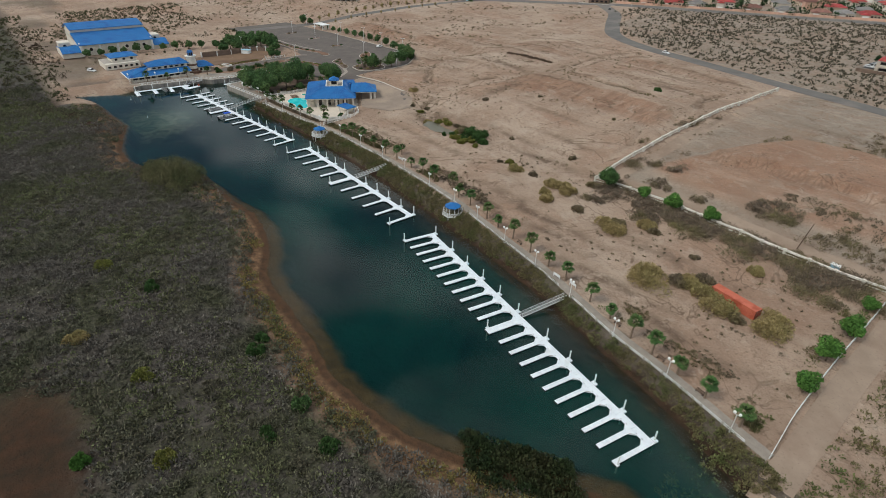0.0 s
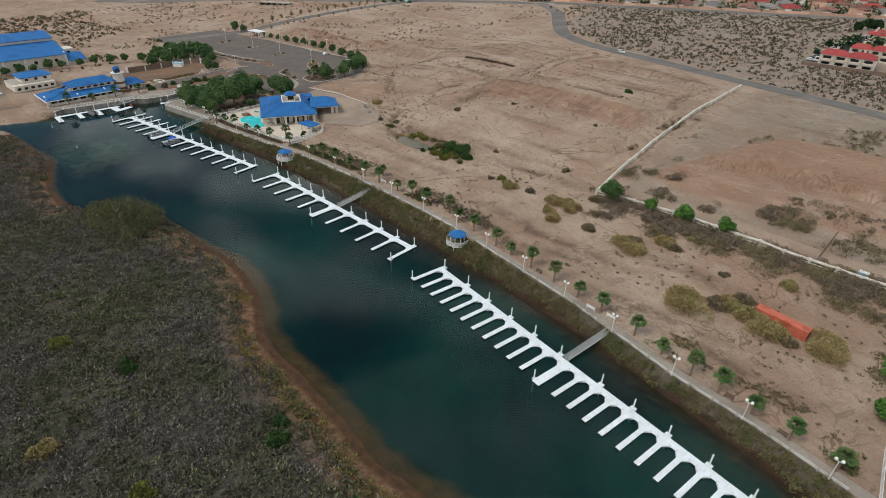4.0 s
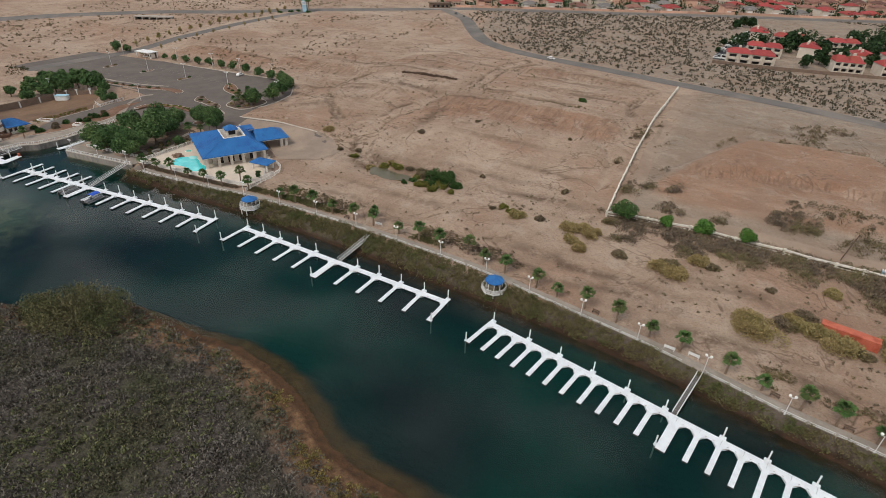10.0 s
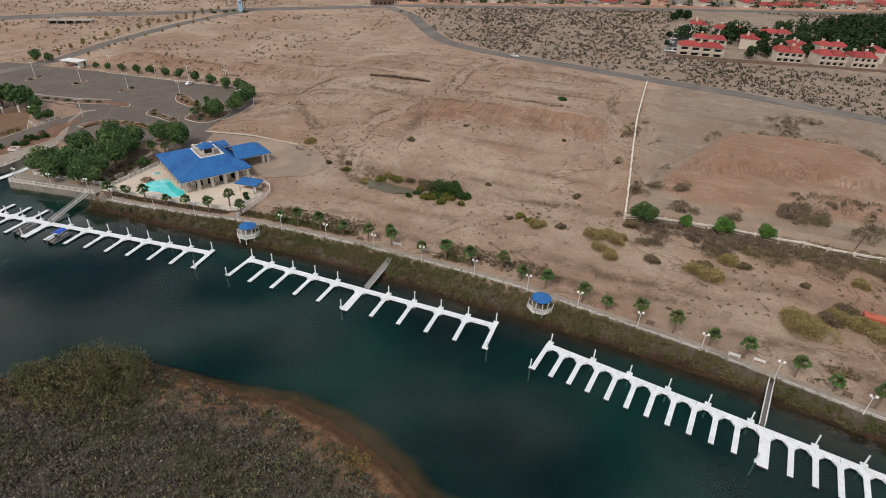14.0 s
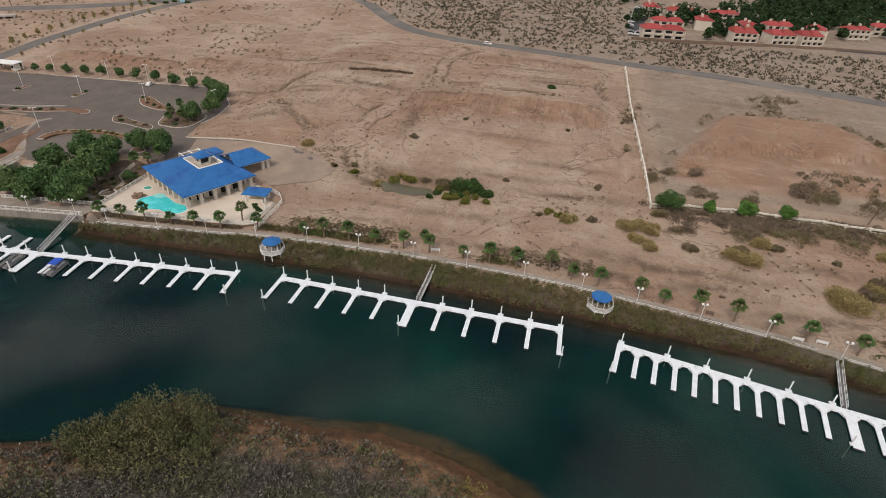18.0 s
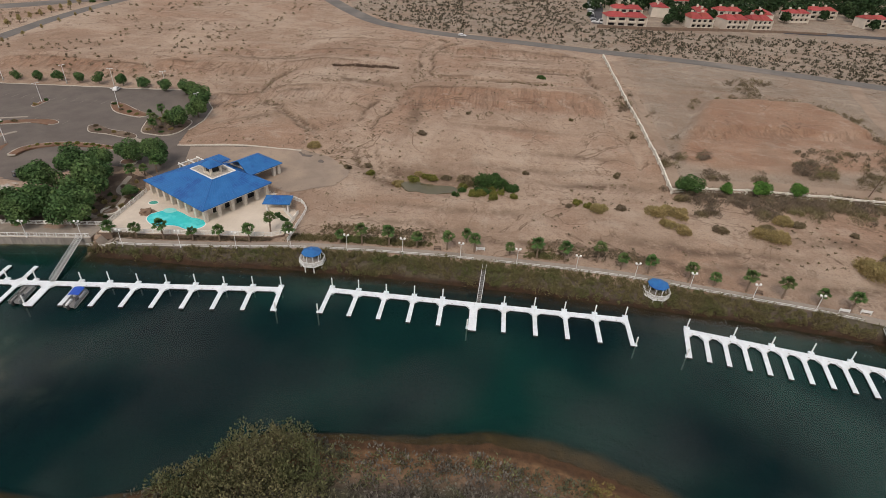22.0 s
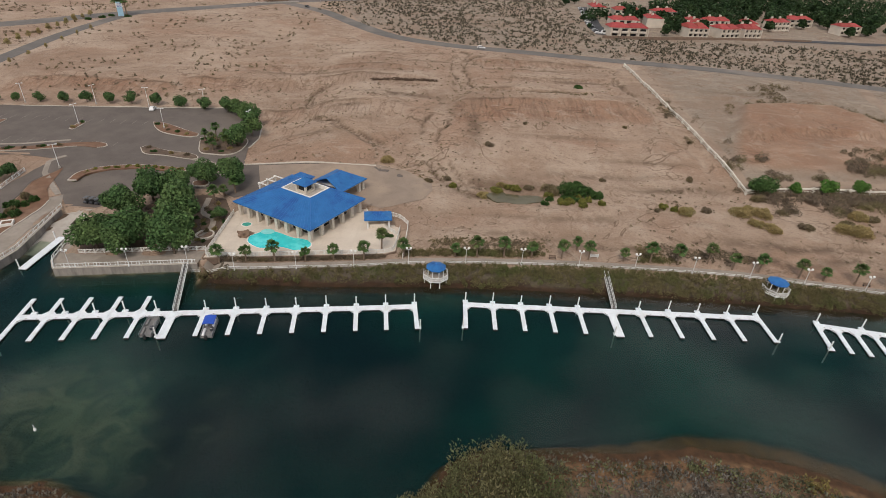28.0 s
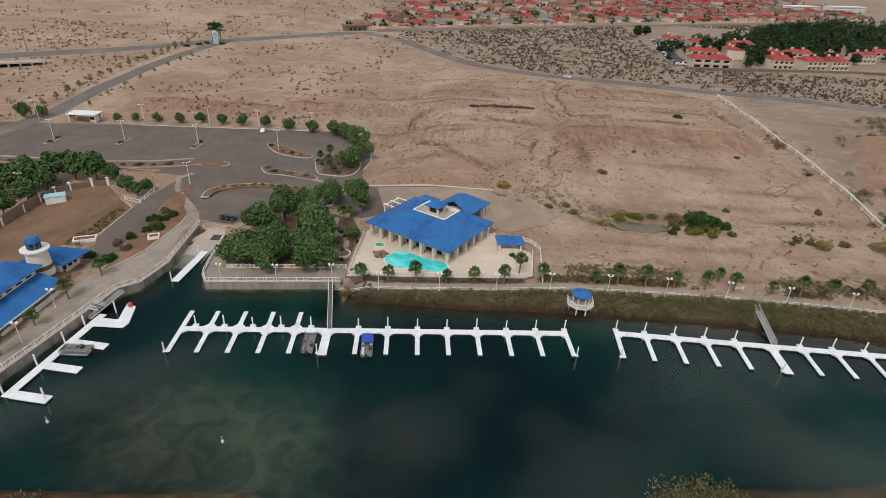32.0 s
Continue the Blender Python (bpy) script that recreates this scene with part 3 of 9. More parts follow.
PARKING = [(-276, 104), (-213, 113.3), (-168, 118), (-150, 120), (-134, 122), (-122, 116), (-113, 104), (-110, 90), (-111, 80), (-108, 66.5), (-64, 67), (-46, 58), (-48, 48),
           (-60, 41), (-70, 46), (-81, 53), (-97, 47), (-104, 44), (-110, 48), (-120, 48.5), (-131, 43), (-140, 34.5), (-149, 35), (-156, 44), (-166, 55), (-169, 64), (-182, 66), (-240, 61), (-276, 58)]
ROAD_MAIN = curve_line([(-168, 358), (-152, 345), (-130, 325), (-101, 283), (-74, 249), (-40, 232), (0, 224), (45, 214.5), (88, 207), (122, 198.5), (160, 187), (230, 160), (330, 118), (460, 60)], 3)
ROAD_FAR = curve_line([(-470, 90), (-400, 150), (-345, 200), (-295, 236), (-252, 282), (-200, 332), (-152, 376), (-52, 432), (62, 499), (126, 530), (260, 602), (420, 690), (700, 850)], 4)
ROAD_LEFT = curve_line([(-262, 58), (-258, 118), (-257, 155), (-256, 205), (-254, 240), (-248, 285)], 3)
ROADS = ((ROAD_MAIN, 6.2), (ROAD_FAR, 8), (ROAD_LEFT, 6))
GULLY = curve_line([(-34, 214), (-36, 186), (-34, 148), (-39.5, 128), (-45.5, 99), (-47, 86), (-42, 69), (-34, 58), (-27, 55)], 2)
GULLIES = [GULLY, curve_line([(-33, 190), (-22, 206), (-6, 200)], 2), curve_line([(46, 190), (42, 160), (47, 130), (44, 110), (50, 92), (51, 75)], 2),
           curve_line([(-96, 150), (-100, 128), (-94, 110), (-80, 96), (-62, 80)], 2), curve_line([(-39, 128), (-28, 141), (-6, 143.5), (25, 145)], 2)]
LATTICE = RNG.random((256, 256))


def vnoise(x, y, s):
    x, y = np.asarray(x, float) * s + 57.3, np.asarray(y, float) * s + 91.7
    i, j = np.floor(x).astype(int), np.floor(y).astype(int)
    f, g = x - i, y - j
    f, g = f * f * (3 - 2 * f), g * g * (3 - 2 * g)
    L = lambda a, b: LATTICE[a % 256, b % 256]
    return (L(i, j) * (1 - f) + L(i + 1, j) * f) * (1 - g) + (L(i, j + 1) * (1 - f) + L(i + 1, j + 1) * f) * g


def fbm(x, y, s, octaves=4):
    v, a = 0.0, 0.5
    for _ in range(octaves):
        v = v + a * (vnoise(x, y, s) - 0.5)
        s, a = s * 2.03, a * 0.5
    return v


# lips of the graded benches, each with its height, the run of its eroded face and how red its soil is
BENCHES = (([(-42, 125), (-25, 128), (-10, 131), (8, 133), (25, 134), (40, 131), (49, 126)], 2.2, 22, 1.0),
           ([(-138, 116), (-115, 118), (-93, 121), (-64, 122), (-53, 118)], 1.5, 14, 0.15),
           ([(-166, 150), (-136, 155), (-109, 156), (-88, 158), (-62, 157), (-46, 160)], 1.5, 13, 0.25),
           ([(-31, 196), (0, 197.5), (42, 200)], 1.2, 12, 0.3),
           ([(-238, 139), (-215, 144), (-190, 145), (-160, 142)], 1.3, 13, 0.9),
           ([(-32, 147), (10, 146), (47, 150)], 0.6, 4, 0.2),
           ([(-134, 178), (-90, 179), (-46, 176)], 1.0, 10, 0.35),
           ([(-20, 166), (12, 169), (46, 172)], 0.8, 8, 0.2))
MOUND = [(63, 88), (65, 78), (76, 74.5), (90, 73), (104, 74), (124, 77.5), (140, 82), (149, 97), (147, 116), (142, 132), (133, 145), (109, 146), (88, 141), (76, 118)]
MOUND_LIP_X, MOUND_LIP_Y = np.array([60, 74, 83, 96, 105, 117, 124, 134, 150]), np.array([112, 107, 103.5, 109, 108.5, 110.5, 108, 112, 118])


# dark ground patches: x, y, half-widths, strength; colour only, no dip
DARK_PATCHES = ((-60, 132, 16, 3, 0.7), (-82, 118, 7, 1.6, 0.8), (-20, 60, 24, 5, 0.6), (-30, 54, 9, 3, 0.8), (10, 68, 20, 2, 0.5), (30, 78, 14, 1.6, 0.6), (35, 60, 16, 2.0, 0.7), (60, 30, 26, 2.2, 0.7), (48, 22, 16, 1.6, 0.8),
           (72, 24, 12, 1.8, 0.7), (94, 18, 16, 2.0, 0.7), (20, 26, 26, 1.3, 0.7), (-20, 30, 18, 1.4, 0.5), (-5, 40, 30, 1.8, 0.45), (118, 12, 14, 2.2, 0.7), (100, 38, 16, 3, 0.5), (-30, 100, 3, 14, 0.6), (8, 95, 18, 2, 0.5),
           (-110, 165, 30, 2, 0.6), (-50, 190, 26, 1.6, 0.6), (0, 182, 30, 1.8, 0.6), (20, 165, 26, 1.5, 0.6), (-70, 205, 30, 1.6, 0.5), (30, 195, 22, 1.5, 0.6), (105, 160, 30, 3, 0.4), (-90, 90, 10, 2, 0.6))


def land(x, y):
    """Height, soil masks and bed masks at the given places."""
    x, y = np.asarray(x, float), np.asarray(y, float)
    edge = near_line(x, y, WATER_EDGE + WATER_EDGE[:1])
    wet = in_poly(x, y, WATER_EDGE)
    d = y - np.interp(x, PROM_X, PROM_Y)
    w = smooth_step(-x, 78, 110)
    z = np.interp(d, MAIN_D, MAIN_Z) * (1 - w) + np.interp(d, PARK_D, PARK_Z) * w
    road = np.full(np.shape(x), 1e9)
    for line, half in ROADS:
        road = np.minimum(road, near_line(x, y, line) - half)
    paved = in_poly(x, y, PARKING) | in_poly(x, y, CLUB_DECK)
    plain = smooth_step(road, 0, 10) * np.where(paved, 0, 1) * smooth_step(d, 3, 14)
    south = (y < np.interp(x, [-160, -140, -100, 140, 220, 420], [-42, -30, -22, -20, -28, -66]))
    z = np.where(south, 1.1 + 0.010 * np.clip(-45 - y, 0, 400), z)
    # relief: swells, berm faces with rills, washes, a mound of fill
    z = z + plain * ~south * (1.4 * fbm(x, y, 0.035) + 0.9 * fbm(x, y, 0.16, 3))
    rill = np.abs(vnoise(x + 0.25 * y, y * 0.12, 0.36) - 0.5) * 2
    faces, red_face, lips = np.zeros(np.shape(x)), np.zeros(np.shape(x)), np.zeros(np.shape(x))
    for lip, high, run, ruddy in BENCHES:
        lx, ly = np.array(lip).T
        s = np.interp(x, lx, ly) + 4 * (vnoise(x, 0 * y, 0.05) - 0.5) + 1.6 * (vnoise(x, y, 0.22) - 0.5) - y
        w = smooth_step(x, lx[0], lx[0] + 10) * (1 - smooth_step(x, lx[-1] - 10, lx[-1])) * plain
        z = z + high * w * np.where(s > 0, (1 - np.clip(s / run, 0, 1)) ** 1.7, 1 - smooth_step(-s, 0, 24))
        f = w * smooth_step(s, -0.6, 0.8) * (1 - smooth_step(s, 0.65 * run, 1.1 * run))
        z = z - 0.22 * high * f * (1 - rill) ** 3
        faces, red_face = np.maximum(faces, f), np.maximum(red_face, f * ruddy)
        lips = np.maximum(lips, w * np.exp(-(s / 0.75) ** 2) * smooth_step(vnoise(x, y, 0.06), 0.35, 0.6))
    k = in_poly(x, y, MOUND) * smooth_step(near_line(x, y, MOUND + MOUND[:1]), 0, 6)
    over = y - np.interp(x, MOUND_LIP_X, MOUND_LIP_Y) - 5 * (vnoise(x, y, 0.14) - 0.5)
    brow = k * smooth_step(over, -3.2, 0.6)
    low = (x > 58) * (x < 150) * (y > 60) * (y < 150) * 1.0
    z = z - 0.8 * low * plain + k * (1.2 + 2.0 * smooth_step(over, -3.2, 0.6) - 0.5 * (1 - rill) ** 2 * smooth_step(over, -9, -1) * (1 - smooth_step(over, -0.5, 1)))
    faces = np.maximum(faces, k * smooth_step(over, -8, -2) * (1 - smooth_step(over, 0, 1.2)))
    washes, cuts = np.zeros(np.shape(x)), np.zeros(np.shape(x))
    for i, g in enumerate(GULLIES):
        gd = near_line(x + 4 * (vnoise(x, y, 0.15) - 0.5), y + 4 * (vnoise(y, x, 0.15) - 0.5), g)
        wide = 3.6 if i == 0 else 1.2
        washes = np.maximum(washes, np.exp(-(gd / (1.3 * wide)) ** 2))
        cut = np.exp(-((gd - wide) / 0.8) ** 2) * smooth_step(vnoise(x, y, 0.08), 0.3, 0.6)
        cuts = np.maximum(cuts, cut)
        z = z - plain * (0.9 * np.exp(-(gd / wide) ** 2) + 0.9 * cut)
    wash = near_line(x, y, [(-30, 52), (-12, 52)])
    z = z - plain * 1.1 * np.exp(-(wash / 6.0) ** 2)
    hill = smooth_step(y + 0.45 * x, 190, 520) * smooth_step(-x, 150, 330) * smooth_step(road, 12, 70)
    z = z + hill * (18 + 70 * np.abs(fbm(x, y, 0.011, 5)) + 0.05 * np.clip(y - 250, 0, 900))
    # banks and bed
    quayside = (x < -99.5) & ~south
    out = np.where(quayside, smooth_step(edge, 0.2, 1.6), np.where(south, smooth_step(edge, 0, 9), smooth_step(edge, -0.5, 6.5)))
    ramp = (x > -150) * (x < -139.5) * (y > 6) * (y < 36)
    reach = edge / np.interp(x, [-160, -30, -8, 15, 140], [0.25, 0.3, 0.55, 1, 1])
    z = np.where(wet, -np.where(south | (y < -22), 0.02 + 0.15 * np.minimum(reach, 3) + 0.4 * np.clip(reach - 3, 0, 10), 0.35 + 0.55 * np.minimum(edge, 8)), z * out)
    lake_bank = ~wet & ~south & ~quayside & (edge < 12) & (x < 200)
    z = np.where(lake_bank, z * smooth_step(edge - 1.9, 0, 4.6) - 0.3 * (1 - smooth_step(edge, 1.2, 2.4)), z)
    z = np.where((ramp > 0), np.where(wet, np.clip((y - 20) * 0.10, -1.5, 2.0), z), z)
    z = np.where(~wet & south, z + 0.35 * fbm(x, y, 0.2, 3) * smooth_step(edge, 2, 8), z)
    z = np.where(in_poly(x, y, CLUB_DECK), 2.6, z)
    # soil: red fill, pale sand, leaf litter
    red = np.clip(red_face + k + 0.8 * np.exp(-(np.hypot((x - 12) / 16, (y - 93) / 6)) ** 2) + 0.55 * smooth_step(fbm(x, y, 0.03), 0.02, 0.2), 0, 1) * smooth_step(road, 0, 8)
    pale = np.clip(smooth_step(x - 0.03 * y, 54, 62) * smooth_step(y, 60, 75) * (1 - k) + smooth_step(road, -6, -1) * 0 + smooth_step(y - np.interp(x, [-300, -101, -40, 45, 122, 330], [900, 283, 232, 214, 198, 118]), 2, 12), 0, 1)
    red = red * (1 - 0.75 * smooth_step(y - np.interp(x, [-101, -40, 45, 122], [283, 232, 214, 198]), 0, 10))
    bank = (~wet) * (~south) * (edge < 9) * ~quayside * (x < 180)
    litter = np.clip(np.where(south & ~wet, smooth_step(edge, 5, 11) * np.where(x < -145, smooth_step(-y, 62, 74), 1), 0) + 0.85 * bank, 0, 1)
    litter = np.where((x < -175) & (y < -20), np.maximum(litter, 0.55 * smooth_step(vnoise(x, y, 0.05), 0.35, 0.6)), litter)
    shallow = np.where(wet, np.where(y < -22, 1.0, 0.8), np.where(south, 1 - smooth_step(edge, 5, 11), np.where(quayside, 0, 1 - smooth_step(edge + 1.6 * (vnoise(x, y, 0.3) - 0.5), 3.6, 5.0))))
    shallow = np.where(south & (x < -143) & ~wet, 0, shallow)
    deep = np.where(wet, np.where(y < -22, smooth_step(reach + 2.5 * (vnoise(x, y, 0.3) - 0.5), 3.0, 5.0), smooth_step(edge, 1.0, 5.0)), 0)
    shoal = wet * np.exp(-(np.hypot((x + 113) / 27, (y + 36) / 15)) ** 4) * smooth_step(vnoise(x, y, 0.07) + 0.3 * vnoise(x, y, 0.3), 0.2, 0.7)
    # darker soil at lips, cuts and patches, with relief shade painted in
    relief_dark = np.maximum(0.7 * lips, 0.85 * cuts)
    for cx, cy, rx, ry, a in DARK_PATCHES:
        relief_dark = np.maximum(relief_dark, a * np.exp(-((x - cx) / rx) ** 2 - ((y - cy + 4 * (vnoise(x, y, 0.12) - 0.5)) / ry) ** 2))
    relief_dark = np.maximum(relief_dark, 0.6 * hill * smooth_step(vnoise(x, y, 0.02) + 0.4 * vnoise(x, y, 0.09), 0.4, 0.9))
    relief_dark = np.clip(1.35 * relief_dark, 0, 1) * smooth_step(road, 0, 5) * ~south * ~wet
    marsh = np.clip(np.exp(-(np.hypot((x - 68) / 22, (y + 104) / 9)) ** 4) + np.exp(-(near_line(x, y, [(-150, -74), (-97, -57), (-64, -61)]) / 9) ** 2) * smooth_step(vnoise(x, y, 0.06), 0.25, 0.5), 0, 1) * south
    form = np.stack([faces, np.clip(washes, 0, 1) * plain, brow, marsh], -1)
    farbank = np.where(south | (y < -24), 0.0, 1.0)
    return z, np.stack([red, pale, litter, relief_dark], -1), np.stack([shallow, deep, shoal, farbank], -1), form


def axis(lo, hi, step, far):
    core = np.arange(lo, hi + 0.01, step)
    tail = []
    s, v = step, hi
    while v < far:
        s *= 1.16
        v += s
        tail.append(v)
    head = []
    s, v = step, lo
    while v > -far:
        s *= 1.16
        v -= s
        head.append(v)
    return np.array(head[::-1] + list(core) + tail)


GX, GY = axis(-300, 210, 1.1, 4200), axis(-125, 320, 1.1, 4200)
gxx, gyy = np.meshgrid(GX, GY)
GZ, SOIL, BED, FORM = land(gxx, gyy)


def hz(x, y):
    """Height of the built ground sheet."""
    i = int(np.clip(np.searchsorted(GX, x) - 1, 0, len(GX) - 2))
    j = int(np.clip(np.searchsorted(GY, y) - 1, 0, len(GY) - 2))
    f, g = (x - GX[i]) / (GX[i + 1] - GX[i]), (y - GY[j]) / (GY[j + 1] - GY[j])
    return float((GZ[j, i] * (1 - f) + GZ[j, i + 1] * f) * (1 - g) + (GZ[j + 1, i] * (1 - f) + GZ[j + 1, i + 1] * f) * g)


def hzs(xs, ys):
    i = np.clip(np.searchsorted(GX, xs) - 1, 0, len(GX) - 2)
    j = np.clip(np.searchsorted(GY, ys) - 1, 0, len(GY) - 2)
    f, g = (xs - GX[i]) / (GX[i + 1] - GX[i]), (ys - GY[j]) / (GY[j + 1] - GY[j])
    return (GZ[j, i] * (1 - f) + GZ[j, i + 1] * f) * (1 - g) + (GZ[j + 1, i] * (1 - f) + GZ[j + 1, i + 1] * f) * g


def build_ground():
    h, w = gxx.shape
    me = bpy.data.meshes.new("ground")
    me.vertices.add(h * w)
    me.vertices.foreach_set("co", np.stack([gxx, gyy, GZ], -1).astype(np.float32).ravel())
    a = (np.arange(h - 1)[:, None] * w + np.arange(w - 1)[None, :]).ravel()
    quad = np.stack([a, a + 1, a + w + 1, a + w], 1).astype(np.int32)
    me.loops.add(quad.size)
    me.loops.foreach_set("vertex_index", quad.ravel())
    me.polygons.add(len(quad))
    me.polygons.foreach_set("loop_start", np.arange(0, quad.size, 4, dtype=np.int32))
    me.update(calc_edges=True)
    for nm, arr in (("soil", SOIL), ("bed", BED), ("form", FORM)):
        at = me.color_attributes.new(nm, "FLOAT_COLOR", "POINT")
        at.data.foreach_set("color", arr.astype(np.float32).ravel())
    me.materials.append(M_GROUND)
    me.shade_smooth()
    tagged(new("ground", me), "bare tan desert soil with washes, rilled banks and a lake bed", "ground", kind="structure")


build_ground()


def build_water():
    xs, ys = np.arange(-175, 421, 1.75), np.arange(-75, 41, 1.75)
    X, Y = np.meshgrid(xs, ys)
    h, w = X.shape
    me = bpy.data.meshes.new("water")
    me.vertices.add(h * w)
    me.vertices.foreach_set("co", np.stack([X, Y, 0 * X], -1).astype(np.float32).ravel())
    a = (np.arange(h - 1)[:, None] * w + np.arange(w - 1)[None, :]).ravel()
    quad = np.stack([a, a + 1, a + w + 1, a + w], 1).astype(np.int32)
    me.loops.add(quad.size)
    me.loops.foreach_set("vertex_index", quad.ravel())
    me.polygons.add(len(quad))
    me.polygons.foreach_set("loop_start", np.arange(0, quad.size, 4, dtype=np.int32))
    me.update(calc_edges=True)
    me.attributes.new("depth", "FLOAT", "POINT").data.foreach_set("value", np.maximum(-hzs(X, Y), 0).astype(np.float32).ravel())
    me.materials.append(M_WATER)
    return new("water", me)


tagged(build_water(), "still dark green lake water reflecting a cloudy sky", "water", kind="structure")


def strip(name, line, width, dz, material, label="", category="", kind="structure", thick=0.0, parent=None, across=None, side=0.0):
    """A band along a line, laid on the ground; side shifts it to the left of the line."""
    bm = bmesh.new()
    P = np.array(line)
    T = np.gradient(P, axis=0)
    T /= np.linalg.norm(T, axis=1, keepdims=True)
    N = np.stack([-T[:, 1], T[:, 0]], 1)
    k = across or max(1, int(width / 1.6))
    rows = []
    for p, nn in zip(P, N):
        r = []
        for j in range(k + 1):
            q = p + nn * (side + width * (j / k - 0.5))
            r.append(bm.verts.new((q[0], q[1], hz(q[0], q[1]) + dz)))
        rows.append(r)
    for r, s in zip(rows, rows[1:]):
        for j in range(k):
            bm.faces.new((r[j], s[j], s[j + 1], r[j + 1]))
    if thick:
        for j in (0, k):
            low = [bm.verts.new((r[j].co.x, r[j].co.y, r[j].co.z - thick)) for r in rows]
            for i in range(len(rows) - 1):
                bm.faces.new((rows[i][j], rows[i + 1][j], low[i + 1], low[i]) if j else (rows[i + 1][j], rows[i][j], low[i], low[i + 1]))
    bmesh.ops.recalc_face_normals(bm, faces=bm.faces) if thick else None
    ob = part(name, bm, material, parent)
    return tagged(ob, label, category, kind=kind)


def drape(name, poly, dz, material, label="", category="", step=3.0, kind="structure", level=None, parent=None):
    """A flat-lying area laid on the ground."""
    bm = bmesh.new()
    bm.faces.new([bm.verts.new((x, y, 0)) for x, y in poly])
    xs, ys = [p[0] for p in poly], [p[1] for p in poly]
    for ax, lo, hi in ((0, min(xs), max(xs)), (1, min(ys), max(ys))):
        v = math.ceil(lo / step) * step
        while v < hi:
            co, no = [0, 0, 0], [0, 0, 0]
            co[ax], no[ax] = v, 1
            bmesh.ops.bisect_plane(bm, geom=bm.verts[:] + bm.edges[:] + bm.faces[:], plane_co=co, plane_no=no)
            v += step
    bmesh.ops.triangulate(bm, faces=bm.faces)
    for v in bm.verts:
        v.co.z = (hz(v.co.x, v.co.y) if level is None else level) + dz
    bmesh.ops.recalc_face_normals(bm, faces=bm.faces)
    for f in bm.faces:
        if f.normal.z < 0:
            f.normal_flip()
    return tagged(part(name, bm, material, parent), label, category, kind=kind)


strip("road", ROAD_MAIN, 10.5, 0.09, M_ROAD, "worn grey asphalt road curving past open desert", "road")
strip("highway", ROAD_FAR, 14, 0.09, M_ROAD, "grey asphalt highway along the edge of town", "road")
strip("side_road", ROAD_LEFT, 8.4, 0.08, M_ROAD, "straight asphalt access road to the marina", "road")
drape("parking_lot", PARKING, 0.07, M_ASPHALT, "faded brown-grey asphalt car park", "parking lot")
strip("promenade", PLINE, 2.5, 0.10, M_PAVE, "pale concrete lakeside promenade", "pavement", thick=0.25, side=1.35)


